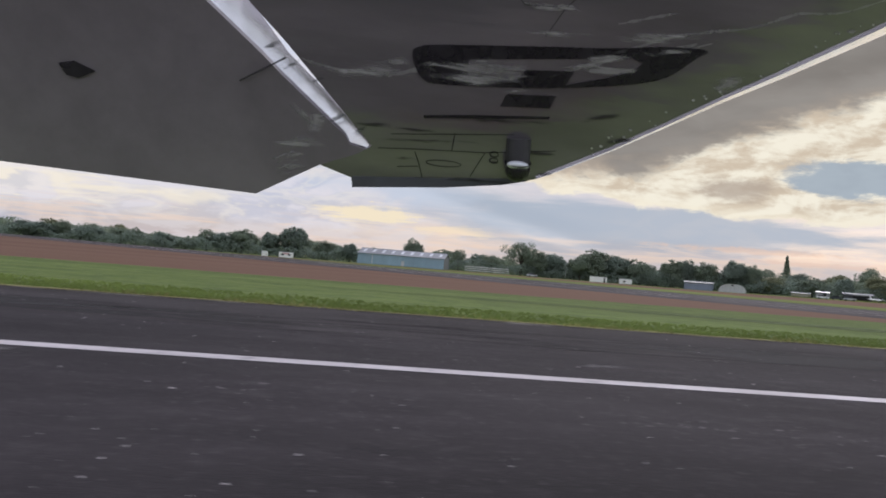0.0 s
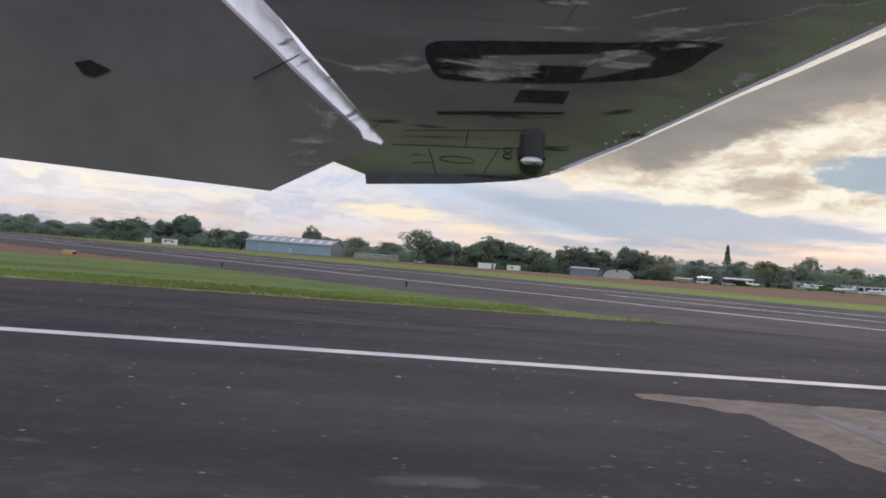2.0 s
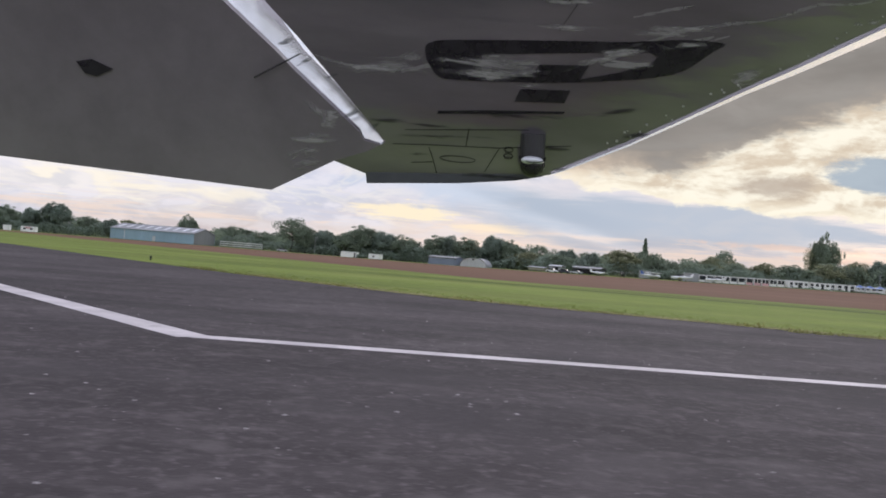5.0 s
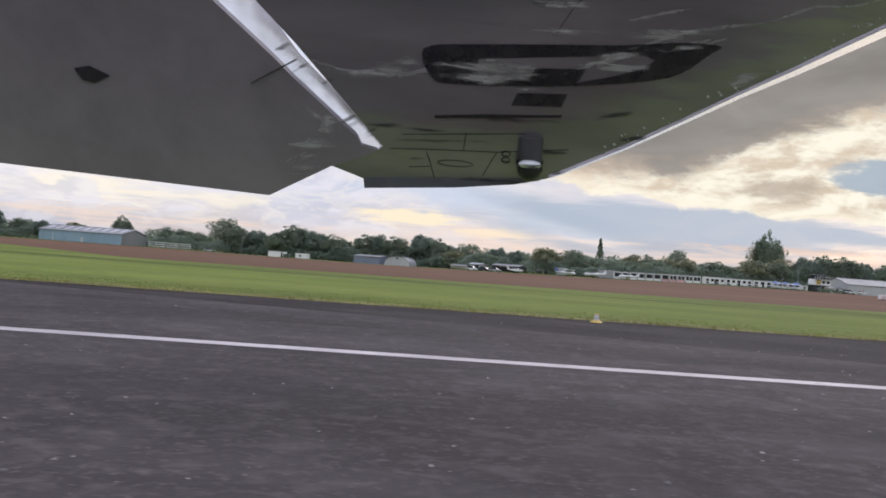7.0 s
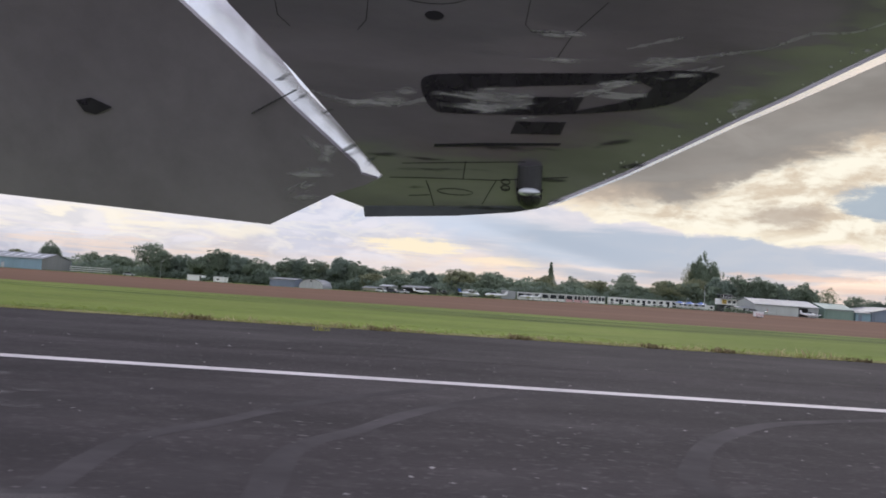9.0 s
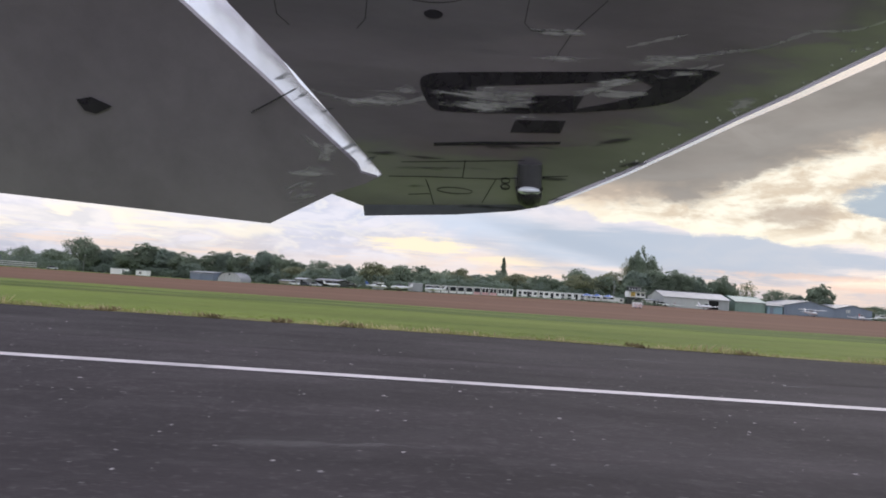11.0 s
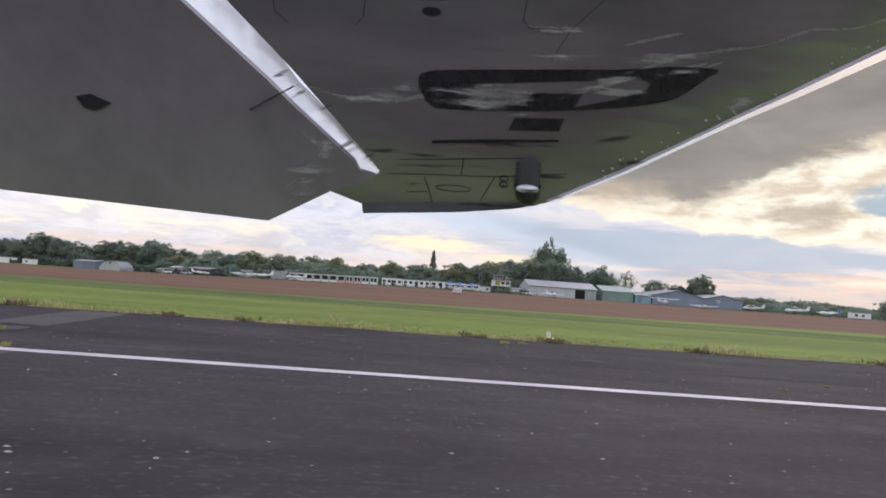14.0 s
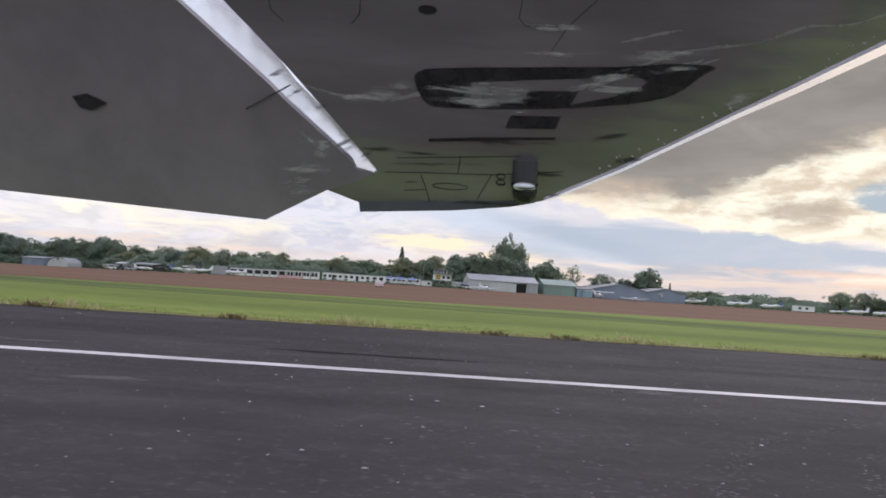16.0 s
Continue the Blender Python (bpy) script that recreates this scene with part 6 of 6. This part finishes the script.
AW = material("white_aircraft_paint", (0.80, 0.80, 0.80), 0.45, vary=0.08, scale=1.0)
for x, y, turn, hw, ac, lab, sc in ((321.3, 251.0, -68, False, None, "white low-wing light aircraft by the hangar", 0.78), (321.5, 281.5, 80, False, M["red"], "white light aircraft with red trim", 0.6),
                                (355.0, 257.0, -82, True, None, "white high-wing light aircraft parked nose-on", 0.88), (361.8, 241.0, -104, False, M["red"], "red and white low-wing light aircraft", 0.76),
                                (392.4, 285.0, 172, True, None, "white high-wing light aircraft on the grass", 0.9),
                                (407.0, 286.0, 170, False, None, "white low-wing light aircraft on the grass", 1.05), (418.5, 287.0, 188, False, M["blue_paint"], "white light aircraft with blue tail", 1.0),
                                (441.0, 288.0, 165, False, M["blue_paint"], "white and blue light aircraft", 0.7), (448.0, 288.0, 190, False, None, "white low-wing light aircraft on the grass", 1.0), (457.0, 289.0, 175, False, None, "white low-wing light aircraft on the grass", 1.0),
                                (226.4, 290.5, 10, True, M["blue_paint"], "white light aircraft with blue tail by the hut", 0.95), (233.6, 283.5, 170, False, None, "white low-wing light aircraft on the grass", 0.95),
                                (244.5, 282.5, 175, False, None, "white low-wing light aircraft before the cabins", 0.9), (211.0, 301.0, 20, False, None, "white light aircraft before the dark shed", 0.8),
                                (218.0, 296.0, 60, True, M["black"], "dark light aircraft with white propeller", 0.8)):
    light_aircraft(x, y, turn, hw, M["dark_wall"] if lab.startswith("dark") else AW, lab, ac, sc)
CAR = [material("silver_car_paint", (0.45, 0.46, 0.48), 0.55, 0.2, vary=0.08), material("white_car_paint", (0.75, 0.75, 0.75), 0.55, vary=0.08), material("dark_car_paint", (0.05, 0.055, 0.07), 0.55, vary=0.08)]


def car(x, y, turn, mat, label, z=None):
    t = empty("car", pose(x, y, (land_z(x, y) + 0.02) if z is None else z, 0, 0, turn), label, "car", "parked cars")
    part("body", prism([(-2.1, -0.85, 0.3), (2.1, -0.85, 0.3), (2.15, -0.85, 0.75), (1.3, -0.85, 0.9), (-1.9, -0.85, 0.95), (-2.15, -0.85, 0.7)], (0, 1.7, 0)), mat, t)
    part("cabin", prism([(-1.7, -0.72, 0.93), (1.2, -0.72, 0.91), (0.5, -0.72, 1.42), (-1.2, -0.72, 1.45)], (0, 1.44, 0)), M["glass"], t)
    part("roof", cube(-1.2, 0.5, -0.7, 0.7, 1.43, 1.49, bevel=0.02), mat, t)
    for wx in (-1.3, 1.35):
        for wy in (-0.88, 0.68):
            part("wheel", rod(bmesh.new(), (wx, wy, 0.31), (wx, wy + 0.2, 0.31), 0.31, 0.31, 14), M["black"], t)


car(97.0, 355.0, 10, CAR[0], "silver car parked by the hedge")
for k, (x, y) in enumerate(((197.0, 312.0), (201.0, 309.5), (204.6, 307.0), (318.0, 282.5))):
    car(x, y, -35, CAR[(k + 1) % 3], ("white car parked on the grass", "dark car parked on the grass", "silver car parked on the grass")[k % 3])


# ---- trees and hedges ----
M["leaf"] = material("green_foliage", (0.275, 0.325, 0.235), 0.65, vary=0.25, scale=0.35, second=(0.205, 0.255, 0.190), island=0.16, spec=0.25, big=0.08)
M["leaf_warm"] = material("yellowing_foliage", (0.325, 0.335, 0.205), 0.65, vary=0.25, scale=0.35, second=(0.230, 0.255, 0.165), island=0.16, spec=0.25, big=0.08)
M["leaf_dark"] = material("dark_foliage", (0.270, 0.325, 0.262), 0.65, vary=0.25, scale=0.35, second=(0.215, 0.268, 0.222), island=0.16, spec=0.25, big=0.08)
for key in ("leaf", "leaf_warm", "leaf_dark"):
    translucent(M[key], 0.55)
M["bark"] = material("grey_brown_bark", (0.10, 0.08, 0.065), 0.9, vary=0.3, scale=4.0)


def leaf_cloud(points, rnd, verts, faces, size, spread=0.75):
    """Small leaf clumps; each point comes with the way its clump mostly faces."""
    for p, way in points:
        n = (way + Vector((rnd.gauss(0, spread), rnd.gauss(0, spread), rnd.gauss(0, spread)))).normalized()
        u = n.orthogonal().normalized()
        v = n.cross(u)
        s = size * rnd.uniform(0.55, 1.35)
        b0 = len(verts)
        for a in (0.0, 1.3, 2.5, 3.8, 5.1):
            r = s * rnd.uniform(0.6, 1.0)
            q = p + u * (r * math.cos(a)) + v * (r * math.sin(a))
            verts.append((q.x, q.y, q.z))
        faces.append((b0, b0 + 1, b0 + 2, b0 + 3, b0 + 4))


def tree(seed, leaf, lobes=92, low=1.3, fill=1.0, size=0.155, squash=1.0):
    """A broadleaf tree about 10 m high and 9 m wide, at the origin."""
    rnd = random.Random(seed)
    t = new("tree")
    bm = bmesh.new()
    rod(bm, (0, 0, -0.3), (0.1, 0, 2.6), 0.34, 0.24)
    rod(bm, (0.1, 0, 2.6), (0.0, 0.1, 6.0), 0.24, 0.12)
    mid = (low + 9.6) / 2
    half = (9.6 - low) / 2
    heads = []
    for k in range(lobes):
        w = 1 - 2 * (k + 0.5) / lobes
        a = k * 2.39996 + rnd.uniform(-0.4, 0.4)
        flat = math.sqrt(1 - w * w)
        out = rnd.uniform(0.62, 1.08) * (0.88 + 0.46 * noise.noise(Vector((math.cos(a) * flat * 2.3, math.sin(a) * flat * 2.3, w * 2.3 + seed))))
        taper = 1.0 - 0.22 * max(0.0, w) * squash
        c = Vector((3.5 * out * flat * taper * math.cos(a), 3.5 * out * flat * taper * math.sin(a), mid + (half - 0.7) * w * out))
        heads.append((c, rnd.choice((0.35, 0.5, 0.6, 0.7, 0.85, 1.05)) * rnd.uniform(0.85, 1.15)))
        if k % 4 == 0:
            rod(bm, (0, 0, max(1.2, c.z * 0.55)), c, 0.09, 0.025, 5)
    part("trunk", bm, M["bark"], t)
    pts = []
    core = Vector((0, 0, mid))
    for c, r in heads:
        lean = (c - core).normalized()
        for k in range(int(50 + 240 * fill * r * r)):
            d = Vector((rnd.gauss(0, 1), rnd.gauss(0, 1), rnd.gauss(0, 1))).normalized()
            if d.dot(lean) < -0.45:
                continue
            pts.append((c + d * r * rnd.uniform(0.45, 1.25), (d * 0.35 + lean * 0.8 + Vector((0, 0, 0.3))).normalized()))
    if fill >= 0.9:
        for k in range(800):
            d = Vector((rnd.gauss(0, 1), rnd.gauss(0, 1), rnd.gauss(0, 1))).normalized()
            pts.append((core + Vector((d.x * 2.3, d.y * 2.3, d.z * half * 0.66)) * rnd.uniform(0.6, 1.0), d))
    verts, faces = [], []
    leaf_cloud(pts, rnd, verts, faces, size)
    raw("crown", verts, faces, leaf, t)
    return t


def conifer(seed):
    rnd = random.Random(seed)
    t = new("conifer")
    part("trunk", rod(bmesh.new(), (0, 0, -0.3), (0, 0, 9.2), 0.22, 0.05), M["bark"], t)
    pts = []
    for k in range(1050):
        u = rnd.random() ** 0.8
        r = 1.75 * (1 - u) * (0.85 + 0.4 * noise.noise(Vector((u * 9, k % 7, 2)))) * rnd.uniform(0.5, 1.05) + 0.05
        a = rnd.uniform(0, 6.283)
        pts.append((Vector((r * math.cos(a), r * math.sin(a), 0.6 + 9.4 * u)), Vector((math.cos(a), math.sin(a), 0.2))))
    verts, faces = [], []
    leaf_cloud(pts, rnd, verts, faces, 0.22)
    raw("crown", verts, faces, M["leaf"], t)
    return t


KINDS = [tree(41, M["leaf"]), tree(42, M["leaf_dark"], 104, 0.8), tree(43, M["leaf"], 84, 1.8, squash=0.3), tree(44, M["leaf_warm"], 80, 1.0),
         tree(45, M["leaf"], 52, 2.6, 0.62, 0.14), tree(46, M["leaf_warm"], 44, 2.2, 0.26, 0.12, 1.8)]
SPIRE = conifer(47)
# x, y, height of the top, width, kind
HEDGE_TREES = ((-105, 379, 5.8, 22, 1), (-94, 379, 7.2, 8.4, 0), (-83, 379, 5.4, 14.5, 1), (-71, 380, 5.5, 11, 0), (-65, 380, 6.4, 7.2, 2), (-54, 380, 5.2, 11, 1),
               (-44.6, 380, 3.9, 12, 0), (-36.2, 381, 8.6, 9.7, 4), (-29.9, 380, 7.5, 12, 1), (-21.9, 381, 9.3, 14.5, 0), (-10.2, 381, 9.1, 9.7, 1), (-0.3, 381, 12.1, 14.6, 1))
HANGAR_TREES = ((13.6, 381, 7.2, 11, 0), (23.2, 378, 7.0, 8.5, 1), (51.3, 394, 11.6, 8.8, 2), (71, 390, 8.8, 8, 4), (85, 386, 7.4, 12, 4), (97.7, 383, 14.4, 14.6, 4),
                (104, 378, 10.5, 11, 0), (111.3, 380, 9.6, 12, 1), (128.5, 374, 12.5, 18, 0), (121, 372, 9.5, 12, 2), (137, 370, 10.8, 13, 1), (145.6, 367, 9.6, 14, 2))
SHED_TREES = ((158.6, 362, 10.6, 13.8, 0), (163, 360, 11.3, 9.2, 1), (170, 357, 10.5, 13.6, 0), (173, 355, 10.2, 7, 5), (180.5, 351, 12.2, 13, 1), (186, 347, 10.8, 9, 0),
              (192.2, 343, 6.6, 14, 3), (204.5, 334, 6.4, 14.9, 0), (214, 327, 8.1, 8.3, 1), (224.7, 320, 9.8, 12.2, 3), (234.1, 315, 9.8, 9, 4), (241.4, 314, 6.8, 10, 0))
CABIN_TREES = ((254.3, 314, 9.6, 9, 3), (263.5, 313, 7.8, 10, 0), (273.4, 312.5, 9.0, 9.9, 3), (284.7, 312, 9.0, 13.9, 0), (297.7, 311, 10.4, 15.8, 3), (307.5, 313, 12.0, 12, 3),
               (317, 311, 13.0, 13, 1), (343, 409, 27.5, 10, 2), (350, 411, 25.5, 9, 4), (338, 409, 23.0, 8, 5), (346, 414, 23.0, 12, 0), (333, 503, 20, 15, 4), (324, 311, 14.0, 13, 0))
TOWER_TREES = ((331.3, 310, 13.9, 14, 0), (338, 311, 12.5, 10, 1), (347.5, 312, 13.0, 12, 2), (357.4, 313, 12.5, 9, 5), (368, 313, 10.0, 10, 4), (384.4, 314, 12.6, 11.4, 0),
               (377, 316, 8.5, 8, 1), (396, 318, 5.8, 10, 4), (405.5, 322, 5.6, 10, 3), (411.7, 325, 6.6, 11, 4), (425.5, 330, 5.8, 11, 2), (433, 330, 5.6, 12, 4))
BACK_TREES = tuple((190 + 10.5 * k, 362 + 5 * math.sin(k * 2.3), 9.6 + 1.2 * math.sin(k * 1.7), 12.5 + 1.5 * math.cos(k * 1.3), (0, 4, 1, 2, 3)[k % 5]) for k in range(11))
EAST_TREES = ((443.6, 330, 5.8, 11, 4), (456.3, 317, 9.4, 10.1, 4), (465.3, 317, 9.9, 10, 4), (472, 318, 7.8, 8, 0), (486, 318, 8, 12, 1), (500, 319, 9, 12, 0),
              (516, 320, 7, 12, 2))
rnd = random.Random(77)
LABELS = ("full green broadleaf tree in the far tree line", "dark green broadleaf tree in the far tree line", "rounded green tree standing above the hedge",
          "yellowing green tree in the far tree line", "loose open-crowned tree with sky showing through", "thin wispy half-bare tree")


def plant(kind, x, y, top, width, label, category, turn):
    z = land_z(x, y)
    sz = (top - z) / 10.0
    m = pose(x, y, z, 0, 0, turn) @ Matrix.Diagonal((width / 8.6, width / 8.6, sz, 1))
    return tagged(copy_thing(kind, m), label, category, "far trees")


for x, y, top, width, kd in HEDGE_TREES + HANGAR_TREES + SHED_TREES + CABIN_TREES + TOWER_TREES + BACK_TREES + EAST_TREES:
    plant(KINDS[kd], x, y, top * 1.06 + 0.3, width * 1.18, LABELS[kd], "tree", rnd.uniform(0, 360))
plant(SPIRE, 294.1, 530, 23.5, 26.0, "tall narrow dark conifer above the tree line", "conifer", 0)
plant(SPIRE, 424.0, 420, 10.6, 9.0, "narrow dark conifer in the distance", "conifer", 40)
plant(SPIRE, 408.0, 420, 9.6, 7.0, "narrow dark conifer in the distance", "conifer", 90)
# the first of each kind takes a place in the back row
for k, (kd, x) in enumerate(zip(KINDS, (-125, -140, 530, 548, 565, 582))):
    kd.matrix_basis = pose(x, row_y(x) + 30, land_z(x, 380), 0, 0, 30 * k) @ Matrix.Diagonal((1.1, 1.1, 0.75, 1))
    tagged(kd, LABELS[k], "tree", "far trees")
SPIRE.matrix_basis = pose(600, 360, land_z(600, 360)) @ Matrix.Diagonal((1, 1, 0.8, 1))
tagged(SPIRE, "narrow dark conifer in the distance", "conifer", "far trees")


def thicket(name, x0, x1, off, depth, high, count, size, mat, label, seed):
    """A ragged run of bushes along the row."""
    rnd = random.Random(seed)
    pts = []
    for k in range(count):
        x = rnd.uniform(x0, x1)
        y = row_y(x) + off + rnd.uniform(0, depth)
        top = high * (0.75 + 0.55 * noise.noise(Vector((x * 0.07, seed, 0))) + 0.35 * noise.noise(Vector((x * 0.25, seed, 4))))
        up = rnd.random() ** 0.7
        pts.append((Vector((x, y, land_z(x, y) + max(0.3, top) * up)), Vector((0, -0.75, 0.25 + 0.5 * up))))
    verts, faces = [], []
    leaf_cloud(pts, rnd, verts, faces, size, 0.6)
    return tagged(raw(name, verts, faces, mat), label, "hedge", kind="stuff")


# a looser second line of trees far behind
for k in range(52):
    x = -170 + 17 * k + rnd.uniform(-5, 5)
    y = 440 + rnd.uniform(-15, 40)
    kd = rnd.choice((0, 1, 2, 3, 4))
    plant(KINDS[kd], x, y, rnd.uniform(9.0, 13.0), rnd.uniform(12, 18), LABELS[kd], "tree", rnd.uniform(0, 360))


thicket("hedgerow", -330, 330, 16, 10, 5.6, 62000, 0.31, M["leaf_dark"], "dark hedge and undergrowth below the trees", 61)
thicket("hedgerow", 330, 640, 24, 8, 4.2, 20000, 0.34, M["leaf_dark"], "dark hedge and undergrowth below the trees", 62)
thicket("woodland", -330, 340, 30, 16, 8.0, 72000, 0.37, M["leaf"], "dense woodland behind the tree line", 63)
thicket("woodland", 340, 640, 46, 14, 6.0, 20000, 0.45, M["leaf"], "distant woodland behind the tree line", 67)
thicket("scrub", 126.6, 129.6, -2.0, 1.0, 1.6, 160, 0.4, M["leaf_dark"], "dark bush beside the white container", 64)
thicket("scrub", 308, 320, -3.5, 1.2, 1.1, 260, 0.35, M["leaf"], "low shrubs along the foot of the tower", 65)
thicket("scrub", 272, 304, -2.2, 0.6, 0.5, 420, 0.25, M["leaf"], "low weeds along the portable buildings", 66)

thicket("woodland", 296, 345, 20, 14, 10.5, 16000, 0.37, M["leaf"], "tall dense trees behind the tower and hangars", 68)
thicket("woodland", 228, 300, 20, 10, 6.8, 15000, 0.34, M["leaf"], "dense trees behind the white cabins", 69)
thicket("woodland", 100, 200, 20, 12, 8.0, 19000, 0.37, M["leaf_dark"], "dense trees behind the sheds", 70)


def parasol(x, y):
    t = empty("parasol", pose(x, y, land_z(x, y) + 0.05), "blue and white parasol before the cabins", "parasol", "parasols")
    part("pole", rod(bmesh.new(), (0, 0, 0), (0, 0, 2.5), 0.03), M["white"], t)
    bm = bmesh.new()
    bmesh.ops.create_cone(bm, cap_ends=True, segments=8, radius1=1.7, radius2=0.03, depth=0.8, matrix=Matrix.Translation((0, 0, 2.15)))
    part("canopy", bm, M["blue_paint"], t, "blue canopy")
    bm = bmesh.new()
    bmesh.ops.create_cone(bm, cap_ends=True, segments=8, radius1=1.74, radius2=1.74, depth=0.18, matrix=Matrix.Translation((0, 0, 1.66)))
    part("valance", bm, M["white"], t, "white valance")


for x, y in ((293.6, 283.0), (297.0, 283.0), (300.6, 283.0)):
    parasol(x, y)
mast = empty("mast", pose(303.2, 287.5, land_z(303, 287)), "thin pale mast beside the tower", "mast")
part("pole", rod(bmesh.new(), (0, 0, 0), (0, 0, 8.2), 0.07, 0.04), M["steel"], mast)
part("foot", cube(-0.2, 0.2, -0.2, 0.2, 0, 0.1), M["grey_clad"], mast)

# low hills far off
M["hill"] = material("hazy_distant_hill", (0.16, 0.19, 0.18), 0.95, vary=0.12, scale=0.01, spec=0.05)
verts, faces = [], []
n = 120
for k in range(n + 1):
    x = -1500 + 4500 * k / n
    top = 9 + 7 * noise.noise(Vector((x * 0.0016, 1, 0))) + 5 * smooth01((x - 500) / 500)
    verts += [(x, 1500, -2), (x, 1560, top), (x, 1800, -2)]
for k in range(n):
    a = 3 * k
    faces += [(a, a + 3, a + 4, a + 1), (a + 1, a + 4, a + 5, a + 2)]
tagged(raw("hill", verts, faces, M["hill"]), "low hazy hill on the horizon", "hill", kind="structure")
